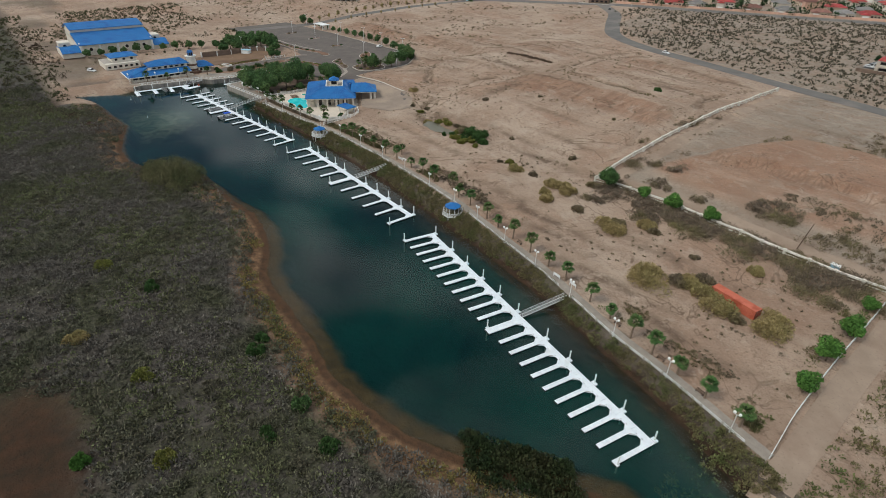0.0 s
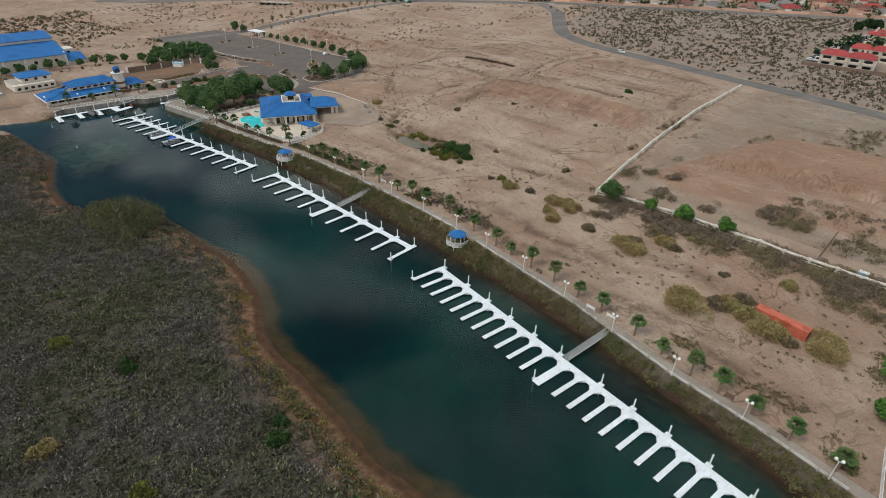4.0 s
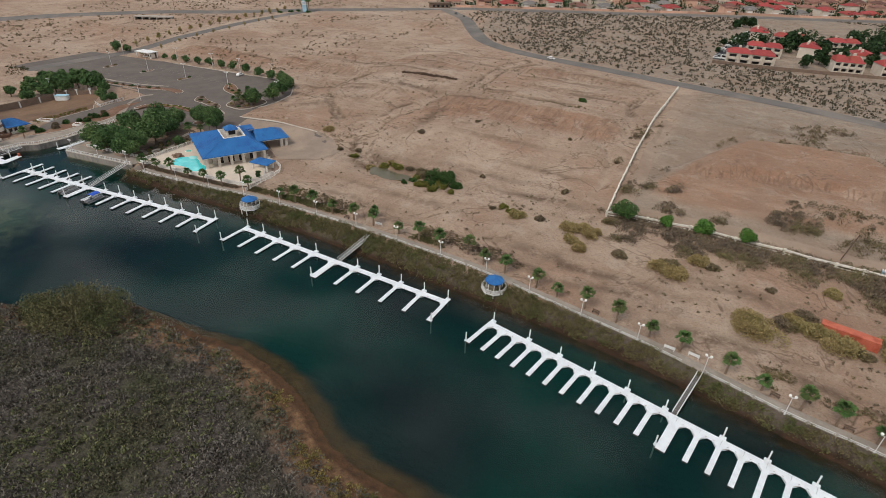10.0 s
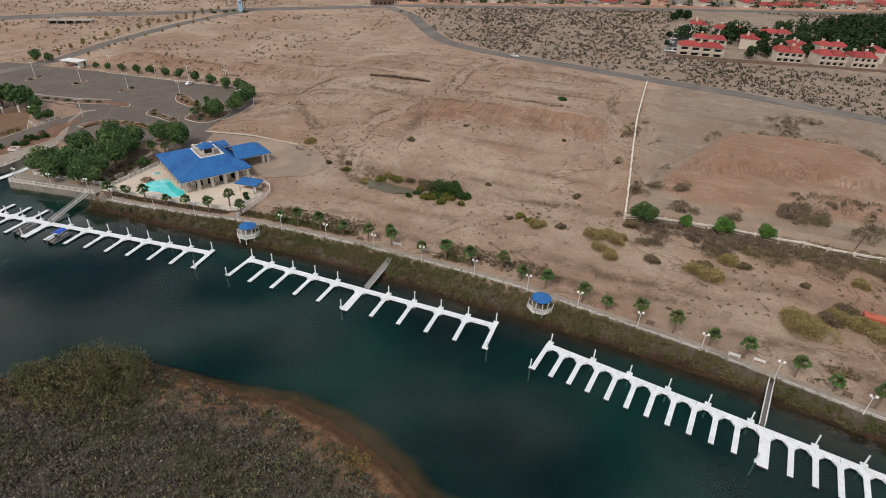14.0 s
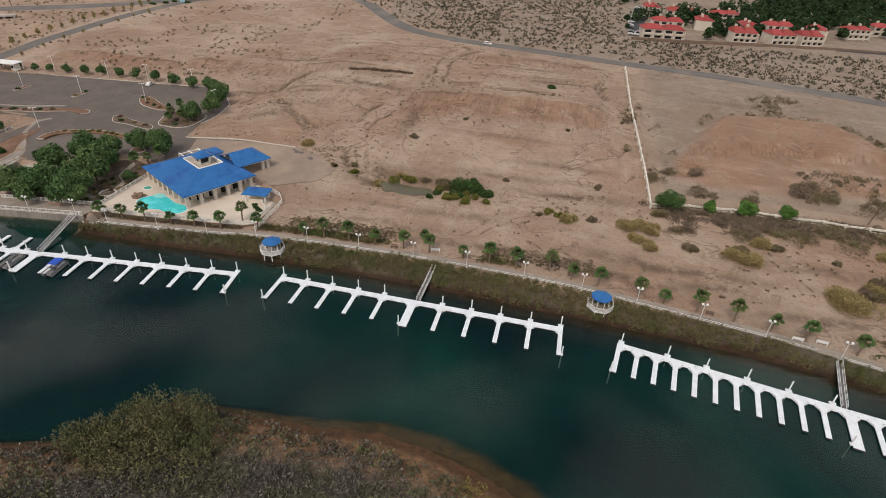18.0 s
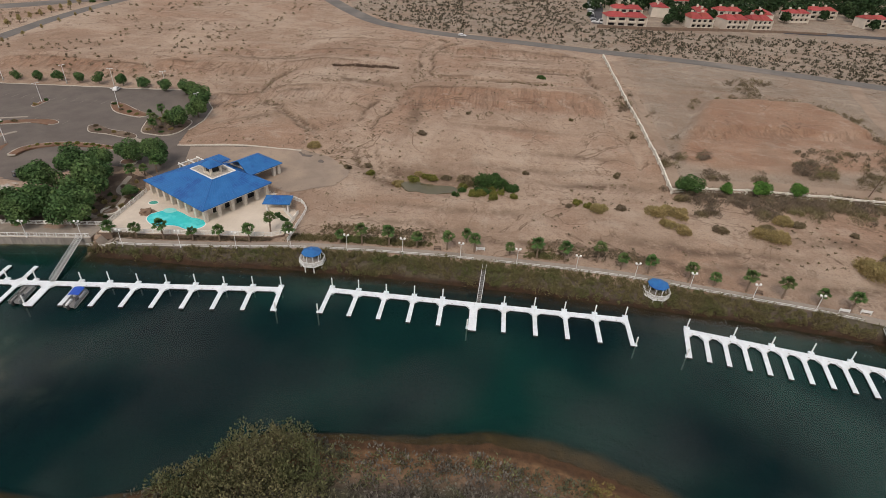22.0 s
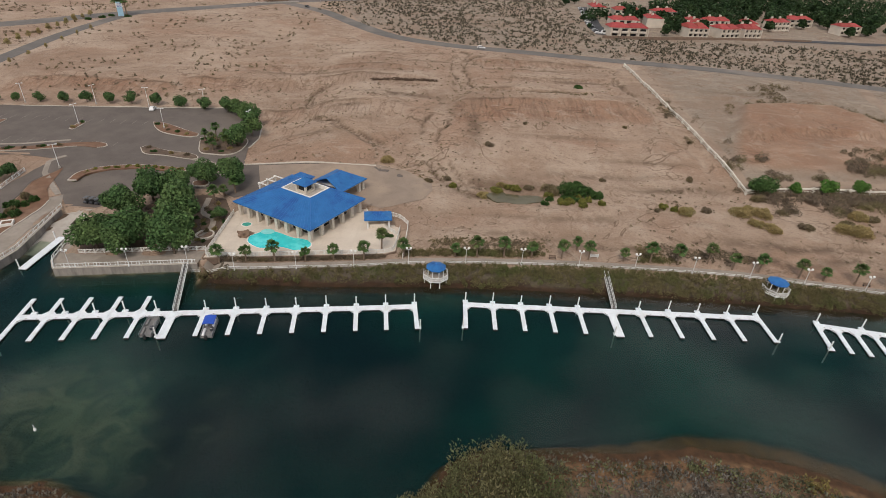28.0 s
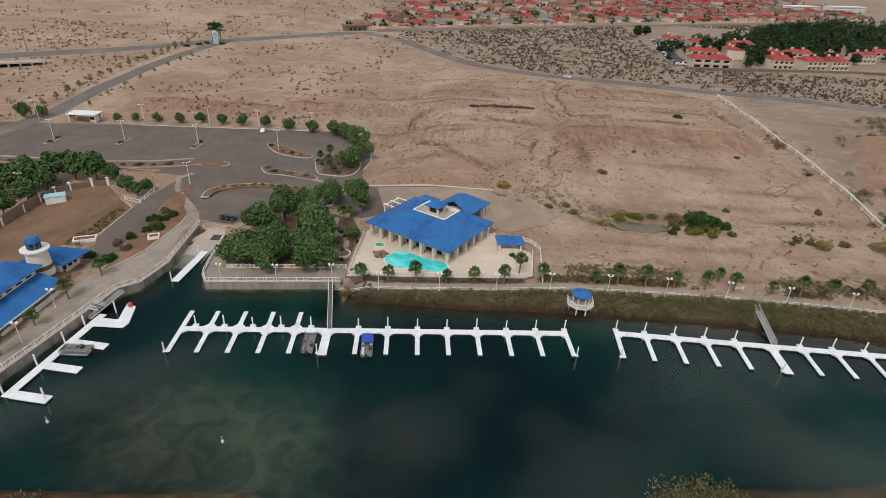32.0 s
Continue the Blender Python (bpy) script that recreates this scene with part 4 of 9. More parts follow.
# ---- floating docks ----
def dock(name, x, y, angle, at, finger, fwidth, wide, piles, back=0, gusset=0.85, label=""):
    """A spine with fingers on the lake side, some with fingers on the land side too; at: where the fingers stand; wide is the finger below the gangway."""
    d = thing(name, pose(x, y, 0, rz=angle), label, "dock", "floating docks")
    count = len(at)
    sw = 0.82
    reach = 1.25 if gusset > 0.9 else 1.0
    for i in range(count - 1):
        x0, x1 = at[i] + (0.02 if i else -0.55), at[i + 1] - (0.02 if i < count - 2 else -0.55)
        part("deck_panel", box(x0, -sw, 0.28, x1, sw, 0.48, 0.03), M_DOCK, d)
        part("float", box(x0 + 0.25, -sw + 0.12, -0.25, x1 - 0.25, sw - 0.12, 0.28), M_FLOAT, d, "dark float below the deck")
    tips = {}
    for i in range(count):
        cx = at[i]
        hw = 0.92 if i == wide else fwidth / 2
        ln = finger + (0.5 if i == wide else 0)
        g = gusset
        left, right = (0 if i == 0 else g), (0 if i == count - 1 else g)
        cx += 0.55 - fwidth / 2 if i == count - 1 else (-0.55 + fwidth / 2 if i == 0 else 0)
        pts = [(cx - hw - left, -sw - 0.01), (cx - hw - left * 0.9, -sw - 0.25), (cx - hw, -sw - reach), (cx - hw, -sw - ln), (cx + hw, -sw - ln), (cx + hw, -sw - reach),
               (cx + hw + right * 0.9, -sw - 0.25), (cx + hw + right, -sw - 0.01)]
        fin = part("finger", prism(pts[::-1], 0.27, 0.475), M_DOCK, d)
        part("float", box(cx - hw + 0.1, -sw - ln + 0.1, -0.25, cx + hw - 0.1, -sw - 0.3, 0.265), M_FLOAT, fin)
        part("bumper", box(cx - hw - 0.04, -sw - ln - 0.10, 0.12, cx + hw + 0.04, -sw - ln - 0.005, 0.44, 0.02), M_FLOAT, fin, "dark rubber bumper at the tip")
        for s in (-1, 1):
            if (s < 0 and left) or (s > 0 and right):
                part("corner_brace", prism([(cx + s * (hw + 0.05), -sw - reach + 0.15), (cx + s * (hw + 0.12), -sw - reach + 0.15), (cx + s * (hw + g * 0.85), -sw - 0.3), (cx + s * (hw + g * 0.78), -sw - 0.3)], 0.478, 0.6), M_GREYRAIL, fin)
        tips[i] = cx
        if i < back:
            bp = [(cx - hw, sw + 0.01), (cx + hw, sw + 0.01), (cx + hw, sw + 5.8), (cx - hw, sw + 5.8)] if i == 0 else \
                [(cx - hw - g, sw + 0.01), (cx + hw + g, sw + 0.01), (cx + hw + g * 0.9, sw + 0.25), (cx + hw, sw + reach), (cx + hw, sw + 5.8), (cx - hw, sw + 5.8), (cx - hw, sw + reach), (cx - hw - g * 0.9, sw + 0.25)]
            fb = part("finger", prism(bp, 0.27, 0.475), M_DOCK, d)
            part("float", box(cx - hw + 0.1, sw + 0.3, -0.25, cx + hw - 0.1, sw + 5.7, 0.265), M_FLOAT, fb)
        if back == 0 and i not in (0, wide, count - 1) or i > back:
            part("float", box(cx - 0.5, -sw - 0.06, 0.1, cx + 0.5, -sw - 0.005, 0.27), M_FLOAT, d)
    for i, px in enumerate(piles):
        py = sw + 0.42
        part("post_guide", box(px - 0.62, sw + 0.01, 0.26, px + 0.62, sw + 0.8, 0.62, 0.04), M_DOCK, d)
        top = 2.95 + 0.25 * math.sin(i * 2.3)
        pl = part("mooring_post", cyl(0.15, 0.15, -3.5, top, 10), M_PILE, d, m=pose(px, py, 0))
        part("post_cap", cyl(0.18, 0.05, top, top + 0.2, 10), M_PILE, pl)
    for i in (0, count - 1, wide):
        cx = tips[i] + (-0.65 if i == 0 else 0.65 if i == count - 1 else -1.15)
        part("mooring_post", cyl(0.15, 0.15, -3.5, 2.7, 10), M_PILE, d, m=pose(cx, -sw - finger + 0.35, 0))
        part("post_guide", box(cx - 0.28, -sw - finger - 0.05, 0.3, cx + 0.28, -sw - finger + 0.75, 0.56, 0.03), M_DOCK, d)
    for i in range(0, count - 1):
        for s in (0.32, 0.68):
            cx = at[i] + s * (at[i + 1] - at[i])
            part("cleat", box(cx - 0.14, -sw + 0.12, 0.481, cx + 0.14, -sw + 0.2, 0.58), M_STEEL, d)
    return d


AT1 = [-0.4, 5.4, 11.65, 17.9, 24.2, 31.2, 37.9, 44.45, 51.1, 57.75, 64.5, 71.3, 78.05, 84.75]
AT2 = [-0.2, 6.3, 13.0, 19.8, 26.6, 34.2, 41.2, 48.3, 55.35, 62.4, 69.4]
AT3 = [0.1 + 3.98 * k for k in range(11)] + [44.7] + [49.1 + 3.94 * k for k in range(10)]
dock("floating_dock", -131.2, -11.9, 6.9, AT1, 7.2, 0.98, 5, [2.2, 8.4, 14.6, 20.8, 27.4] + AT1[6:], back=5, label="white floating dock with slips on both sides and white piles")
dock("floating_dock", -35, 0, 0, AT2, 7.9, 0.98, 5, AT2[:5] + AT2[6:], label="white floating dock with long finger slips and a pile at each")
dock("floating_dock", 47.5, -1.8, -9.62, AT3, 8.2, 1.0, 11, [0.3, 10.2, 18.2, 26.2, 34.0, 41.9, 52.9, 60.7, 68.5, 76.6, 84.5], gusset=0.95, label="long white floating dock with many narrow finger slips")


def left_dock():
    d = thing("floating_dock", pose(-152.6, -35.2, 0, rz=86.5), "white floating dock with three wide fingers beside the quay", "dock", "floating docks")
    for i in range(3):
        part("deck_panel", box(i * 8.6 - (0.6 if i == 0 else -0.02), -0.85, 0.28, (i + 1) * 8.6, 0.85, 0.48, 0.03), M_DOCK, d)
        part("float", box(i * 8.6 + 0.2, -0.7, -0.25, (i + 1) * 8.6 - 0.2, 0.7, 0.28), M_FLOAT, d)
    for fx, w, ln in ((0.3, 2.0, 7.2), (8.4, 1.9, 7.0), (15.8, 1.9, 7.2)):
        f = part("finger", box(fx - w / 2, -0.86 - ln, 0.27, fx + w / 2, -0.86, 0.475, 0.03), M_DOCK, d)
        part("float", box(fx - w / 2 + 0.1, -0.8 - ln, -0.25, fx + w / 2 - 0.1, -0.95, 0.265), M_FLOAT, f)
    part("landing", prism([(21.5, 0.85), (21.5, -0.86), (22.2, -7.2), (24.0, -7.4), (30.0, -5.0), (30.2, -2.6), (24.6, -4.4), (24.4, 0.85)], 0.275, 0.478), M_DOCK, d, "angled landing below the gangway")
    part("fuel_box", box(29.2, -4.4, 0.479, 29.9, -3.6, 1.5, 0.05), M_RUST, d, "small red service box")
    for px, py in ((0.2, 1.1), (8.2, 1.1), (15.5, 1.1), (21.4, 1.1), (0.4, -7.2), (27.5, -1.8)):
        part("mooring_post", cyl(0.17, 0.17, -3.5, 3.0, 10), M_PILE, d, m=pose(px, py, 0))


left_dock()


M_RAMP = mat("grey_grating", (0.085, 0.08, 0.075), (0.12, 0.112, 0.104), 2, 0.8)


def gangway(a, b, za, zb, width=0.85, label="sloping grey metal gangway with railings from bank to dock"):
    a, b = Vector((*a, za)), Vector((*b, zb))
    ln = (b - a).length
    rz = math.degrees(math.atan2(b.y - a.y, b.x - a.x))
    ry = -math.degrees(math.asin((b.z - a.z) / ln))
    g = thing("gangway", pose(a.x, a.y, a.z, 0, ry, rz), label, "gangway", "gangways")
    part("ramp_deck", box(0, -width / 2, -0.1, ln, width / 2, 0.0, 0.01), M_RAMP, g)
    n = max(5, int(ln / 1.5))
    for s in (-1, 1):
        y = s * (width / 2 + 0.05)
        bm = bmesh.new()
        add_box(bm, 0, y - 0.035, 0.83, ln, y + 0.035, 0.9)
        add_box(bm, 0, y - 0.02, 0.42, ln, y + 0.02, 0.46)
        add_box(bm, 0, y - 0.05, -0.14, ln, y + 0.05, 0.04)
        part("handrail", bm, M_WHITE, g)
        for i in range(n + 1):
            x = 0.05 + (ln - 0.1) * i / n
            part("baluster", box(x - 0.025, y - 0.025, 0.04, x + 0.025, y + 0.025, 0.83), M_WHITE, g)
    bm = bmesh.new()
    for i in range(int(ln / 0.6)):
        add_box(bm, 0.3 + i * 0.6, -width / 2 + 0.1, 0.002, 0.36 + i * 0.6, width / 2 - 0.1, 0.03)
    part("tread_strips", bm, M_STEEL, g)


gangway((-104.0, 9.0), (-99.9, -7.6), 2.25, 0.62)
gangway((0.9, 13.4), (0.2, 0.7), 2.2, 0.62)
gangway((93.4, 4.2), (90.8, -8.4), 2.2, 0.62)
gangway((-154.0, -9.0), (-150.9, -9.6), 2.25, 2.2, 1.8, "short white landing above the lower dock")
gangway((-150.6, -2.6), (-153.2, -11.6), 2.25, 0.62, 1.4)


# ---- gazebos over the bank ----
def gazebo(x, y):
    g = thing("gazebo", pose(x, y, 0, rz=22.5), "white octagonal gazebo with a blue roof on the bank", "gazebo", "lakeside gazebos")
    oct_pts = lambda r: [(r * math.cos(math.pi * i / 4), r * math.sin(math.pi * i / 4)) for i in range(8)]
    part("platform", prism(oct_pts(3.35), 1.75, 2.12), M_WHITE, g)
    part("floor", prism(oct_pts(3.2), 2.125, 2.16), M_CONC, g)
    for i in range(8):
        a = math.pi * i / 4
        part("stilt", cyl(0.14, 0.14, -0.8, 1.75, 8), M_WHITE, g, m=pose(2.9 * math.cos(a), 2.9 * math.sin(a), 0))
        part("post", box(-0.09, -0.09, 2.16, 0.09, 0.09, 4.55), M_WHITE, g, m=pose(2.05 * math.cos(a), 2.05 * math.sin(a), 0, rz=45 * i))
        if i == 2:
            continue
        p, q = Vector((3.22 * math.cos(a), 3.22 * math.sin(a), 0)), Vector((3.22 * math.cos(a + math.pi / 4), 3.22 * math.sin(a + math.pi / 4), 0))
        bm = bmesh.new()
        L = (q - p).length
        add_box(bm, 0, -0.05, 3.02, L, 0.05, 3.14)
        add_box(bm, 0, -0.05, 2.28, L, 0.05, 2.38)
        for k in range(11):
            add_box(bm, k * L / 10.5, -0.035, 2.38, k * L / 10.5 + 0.09, 0.035, 3.02)
        part("railing", bm, M_WHITE, g, m=Matrix.Translation(p) @ pose(0, 0, 0, rz=math.degrees(math.atan2(q.y - p.y, q.x - p.x))))
    for i in range(8):
        a, b = math.pi * i / 4, math.pi * (i + 1) / 4
        bm = bmesh.new()
        r0, r1 = 2.55, 0.25
        v = [bm.verts.new(c) for c in ((r0 * math.cos(a), r0 * math.sin(a), 4.5), (r0 * math.cos(b), r0 * math.sin(b), 4.5), (r1 * math.cos(b), r1 * math.sin(b), 5.5), (r1 * math.cos(a), r1 * math.sin(a), 5.5))]
        bm.faces.new(v)
        low = [bm.verts.new(w.co - Vector((0, 0, 0.09))) for w in v]
        bm.faces.new(low[::-1])
        for k in range(4):
            bm.faces.new((v[k], low[k], low[(k + 1) % 4], v[(k + 1) % 4]))
        part("roof_panel", bm, M_ROOF, g)
    part("finial", cyl(0.28, 0.05, 5.48, 5.75, 8), M_RIDGE, g)
    part("beam_ring", prism(oct_pts(2.2), 4.28, 4.42), M_WHITE, g)


gazebo(-42.5, 9.3)
gazebo(43.0, 9.9)


# ---- promenade furniture ----
def lamp_double():
    l = thing("street_lamp", None, "white promenade lamp post with twin globes", "street lamp", "promenade lamps")
    part("base", cyl(0.2, 0.14, 0, 0.5, 10), M_WHITE, l)
    part("pole", cyl(0.075, 0.06, 0.5, 4.55, 8), M_WHITE, l)
    part("crossarm", box(-0.5, -0.04, 4.5, 0.5, 0.04, 4.6), M_WHITE, l)
    for s in (-0.5, 0.5):
        bm = bmesh.new()
        bmesh.ops.create_uvsphere(bm, u_segments=12, v_segments=8, radius=0.3)
        gl = part("globe", bm, M_LAMP, l, smooth=True, m=pose(s, 0, 4.88))
        part("globe_neck", cyl(0.12, 0.1, -0.34, -0.26, 8), M_WHITE, gl)
    return l


LAMPS = [(-91.7, 7.5), (-77, 9.1), (-63, 10.9), (-49.5, 13.4), (-35, 14.8), (-20.5, 15.6), (-5.5, 16.0), (9, 15.8), (24, 15.4), (38.5, 14.4), (51.5, 12.4), (65.7, 10.2), (79.5, 8.1),
         (94, 5.0), (109.5, 1.4), (124, -0.6), (139, -3.5)]
lamp0 = lamp_double()
lamp0.matrix_basis = pose(-103.6, 9.0, 2.2, rz=8)
for k, (x, y) in enumerate(LAMPS):
    copy_thing(lamp0, pose(x, y, hz(x, y) + 0.1, rz=(k * 7) % 13 - 6))
for x, y in ((-116.8, 6.6), (-130, 4.9), (-160.5, -11), (-158.8, -23), (-162.5, -35)):
    copy_thing(lamp0, pose(x, y, 2.25, rz=5))


def palm(variant, height=3.6, spread=1.75, n=42):
    r = np.random.default_rng(100 + variant)
    p = thing("palm_tree", None, "fan palm with a shaggy trunk and a full green crown", "palm tree", "promenade palms")
    bm = bmesh.new()
    segs, lean = 7, r.normal(size=2) * 0.12
    rings = []
    for i in range(segs + 1):
        t = i / segs
        rad = 0.24 - 0.08 * t + 0.02 * (i % 2)
        rings.append([bm.verts.new((lean[0] * t * t + rad * math.cos(a * math.pi / 4), lean[1] * t * t + rad * math.sin(a * math.pi / 4), height * t - 0.15)) for a in range(8)])
    for a, b in zip(rings, rings[1:]):
        for i in range(8):
            bm.faces.new((a[i], a[(i + 1) % 8], b[(i + 1) % 8], b[i]))
    bm.faces.new(rings[-1])
    part("trunk", bm, M_TRUNK, p)
    top = np.array([lean[0], lean[1], height - 0.15])
    for name, mtl, cnt, e0, e1, ln in (("frond_crown", M_FROND, n, -25, 80, spread), ("dry_skirt", M_THATCH, 9, -75, -45, spread * 0.6)):
        q = []
        for i in range(cnt):
            az, el = r.random() * 2 * math.pi, math.radians(e0 + (e1 - e0) * ((i + 0.5) / cnt))
            L = ln * (0.8 + 0.4 * r.random())
            d = np.array([math.cos(az) * math.cos(el), math.sin(az) * math.cos(el), math.sin(el)])
            s = np.array([-math.sin(az), math.cos(az), 0])
            u = np.cross(d, s)
            hub = top + d * L * 0.5 - np.array([0, 0, 0.06 * L])
            w = 0.07
            q += [top - s * w * 0.5, hub - s * w * 0.5, hub + s * w * 0.5, top + s * w * 0.5]
            for k in range(9):
                a = (k - 4) * 0.30
                tip = hub + (d * math.cos(a) + s * math.sin(a)) * L * 0.58 * (1 - 0.15 * abs(k - 4) / 4) - np.array([0, 0, 0.22 * L * (0.5 + 0.5 * r.random())])
                side = (-d * math.sin(a) + s * math.cos(a)) * 0.115
                mid = hub * 0.45 + tip * 0.55 + u * 0.03
                q += [hub, mid - side, tip, mid + side]
        part(name, quads_mesh(name, np.array(q), mtl), None, p)
    return p


PALMS = [(-96.5, 10.6), (-90, 11.3), (-83, 11.9), (-75.5, 12.7), (-68.6, 13.5), (-61, 14.5), (-51, 17.0), (-37.7, 18.2), (-31.9, 18.6), (-24.7, 19.2), (-17.4, 19.4), (-9.3, 19.8), (-2.1, 20),
         (7.2, 20), (14.3, 19.8), (21.5, 19.4), (35.8, 18.4), (42.5, 17.6), (52.2, 15.9), (58.1, 15.0), (65.6, 13.8), (73.7, 12.4), (81.5, 11.2), (88.5, 9.9), (98.2, 7.6), (105.2, 6.2), (112.2, 4.2),
         (118.2, 3.2), (124.8, 2.4), (131.8, 0.6), (139.5, -0.9), (-4.5, 24), (30, 20.6), (-57, 19.2)]
palms0 = [palm(v, h, s) for v, h, s in ((0, 4.4, 1.75), (1, 3.8, 1.6), (2, 5.0, 1.85), (3, 3.1, 1.45))]
placed = 0
for k, (x, y) in enumerate(PALMS):
    src = palms0[(k * 7 + k // 3) % 4]
    m = pose(x, y, hz(x, y) - 0.02, rz=(k * 53) % 360)
    if k < 4:
        palms0[k].matrix_basis = m
    else:
        copy_thing(src, m)
for k, (x, y) in enumerate(((-160.2, -7.2), (-160.5, -17.3), (-160, -27), (-159, 3), (-104.5, 47), (-107, 44.5), (-108, 40), (-128, 85), (-123.5, 80), (-121, 84), (-125, 88), (-122, 76.5), (-118, 78.5), (-117, 88), (-119, 82))):
    copy_thing(palms0[(k * 3) % 4], pose(x, y, hz(x, y) - 0.02, rz=k * 71 % 360))


def prom_rail():
    """White low rail with pillars on the lake side of the promenade."""
    fence = thing("railing", None, "low white rail with pillars along the lakeside promenade", "railing", kind="structure")
    pts = resample(PLINE, 4.85)
    bmp = box(-0.17, -0.17, -0.3, 0.17, 0.17, 0.95, 0.03)
    pil = mesh_of(bmp, "pillar", M_CONC)
    for (a, b) in zip(pts, pts[1:]):
        mid = ((a[0] + b[0]) / 2, (a[1] + b[1]) / 2)
        if min(math.hypot(mid[0] - gx, mid[1] - gy) for gx, gy in ((-42.5, 13), (43, 13), (0.9, 14.5), (93.4, 5), (-104, 9))) < 2.8:
            continue
        ang = math.degrees(math.atan2(b[1] - a[1], b[0] - a[0]))
        L = math.hypot(b[0] - a[0], b[1] - a[1])
        za, zb = hz(*a) + 0.1, hz(*b) + 0.1
        part("pillar", pil, None, fence, m=pose(a[0], a[1], za, rz=ang))
        bm = bmesh.new()
        for z0, z1 in ((0.62, 0.76), (0.25, 0.37)):
            add_box(bm, 0.18, -0.04, z0, L - 0.18, 0.04, z1)
        part("rail", bm, M_WHITE, fence, m=pose(a[0], a[1], za, 0, -math.degrees(math.atan2(zb - za, L)), ang))


prom_rail()


def bench(x, y, rz):
    b = thing("bench", pose(x, y, hz(x, y), rz=rz), "dark slatted park bench facing the lake", "bench", "promenade benches")
    for k in range(3):
        part("seat_slat", box(-0.9, -0.24 + k * 0.17, 0.42, 0.9, -0.1 + k * 0.17, 0.46), M_WOOD, b)
    for k in range(2):
        part("back_slat", box(-0.9, 0.28, 0.56 + 0.2 * k, 0.9, 0.32, 0.7 + 0.2 * k), M_WOOD, b)
    for s in (-0.75, 0.75):
        part("leg", box(s - 0.04, -0.26, 0, s + 0.04, 0.34, 0.42), M_BLACK, b)


for x, y, rz in ((-11.8, 19.5, 0), (120.3, 3.4, -8), (107.6, 5.6, -10), (68.5, 13.4, -8), (130.5, 1.0, -10)):
    bench(x, y, rz)


def white_sign(x, y, rz, w=2.4):
    s = thing("sign_board", pose(x, y, hz(x, y), rz=rz), "white board on two short posts by the promenade", "sign")
    part("board", box(-w / 2, -0.03, 0.5, w / 2, 0.03, 1.25, 0.01), M_WHITE, s)
    for k in (-w / 2 + 0.15, w / 2 - 0.15):
        part("post", box(k - 0.06, 0.04, 0, k + 0.06, 0.14, 1.4), M_WHITE, s)
    for k in range(3):
        part("lettering_bar", box(-w / 2 + 0.25, -0.045, 0.66 + 0.17 * k, w / 2 - 0.3 - 0.3 * (k % 2), -0.032, 0.74 + 0.17 * k), M_GREYRAIL, s)


white_sign(86.4, 8.9, 175)
white_sign(-0.5, 20.6, 5)
white_sign(91.5, 9.2, 170)


# ---- boats ----
def pontoon(x, y, z, rz, canopy, label):
    b = thing("pontoon_boat", pose(x, y, z, rz=rz), label, "boat")
    for s in (-0.85, 0.85):
        bm = bmesh.new()
        add_cyl(bm, 0.3, 0.3, -3.0, 2.6, 12, m=pose(0, 0, 0, 90))
        add_cyl(bm, 0.3, 0.06, 3.0, 3.7, 12, m=pose(0, 0, 0, -90))
        part("pontoon", bm, M_ALU, b, m=pose(s, 0, 0.12))
    part("deck", box(-1.2, -3.0, 0.42, 1.2, 3.0, 0.54, 0.03), M_GREYDECK, b)
    for args in ((-1.2, -2.9, -1.15, 2.9), (1.15, -2.9, 1.2, 2.9), (-1.1, 2.85, 1.1, 2.9)):
        bm = bmesh.new()
        add_box(bm, args[0], args[1], 1.15, args[2], args[3], 1.22)
        add_box(bm, args[0], args[1], 0.6, args[2], args[3], 1.02)
        part("side_fence", bm, M_ALU, b)
    for args in ((-1.05, -2.6, -0.5, -0.4), (0.5, 0.3, 1.05, 2.6), (-1.05, 0.6, -0.5, 2.6)):
        part("bench_seat", box(args[0], args[1], 0.55, args[2], args[3], 1.0, 0.08), M_GREYDECK if not canopy else M_CARWHITE, b)
    part("console", box(0.35, -1.1, 0.55, 1.0, -0.4, 1.4, 0.08), M_CARDARK, b)
    part("outboard_motor", box(-0.25, -3.55, 0.1, 0.25, -3.02, 1.25, 0.12), M_BLACK, b)
    if canopy:
        bm = bmesh.new()
        k = 8
        prev = None
        for i in range(k + 1):
            xx = -1.2 + 2.4 * i / k
            zz = 2.35 - 0.22 * (2 * i / k - 1) ** 2
            row = [bm.verts.new((xx, -0.6, zz)), bm.verts.new((xx, 2.4, zz)), bm.verts.new((xx, 2.4, zz - 0.06)), bm.verts.new((xx, -0.6, zz - 0.06))]
            if prev:
                for j in range(4):
                    bm.faces.new((prev[j], prev[(j + 1) % 4], row[(j + 1) % 4], row[j]))
            prev = row
        part("canopy", bm, M_BLUECLOTH, b, "bright blue canvas canopy")
    bm = bmesh.new()
    for s in (-1.17, 1.17):
        for yy in (-0.5, 2.2):
            add_tube(bm, (s, yy, 0.6), (s, yy, 2.15), 0.03)
    part("canopy_frame", bm, M_ALU, b)


pontoon(-102.9, -13.4, 0.0, 8, False, "open grey aluminium pontoon boat moored at the dock")
pontoon(-90.4, -12.8, 0.0, 8, True, "pontoon boat with a bright blue canopy at the dock")
pontoon(-148.6, -21.9, 0.0, 95, False, "small dark open boat moored by the quay")


def buoy(x, y):
    b = thing("buoy", pose(x, y, 0), "small white mooring buoy afloat", "buoy")
    part("float", cyl(0.28, 0.22, -0.2, 0.35, 10), M_WHITE, b)
    part("mast", cyl(0.06, 0.05, 0.35, 1.3, 6), M_WHITE, b)


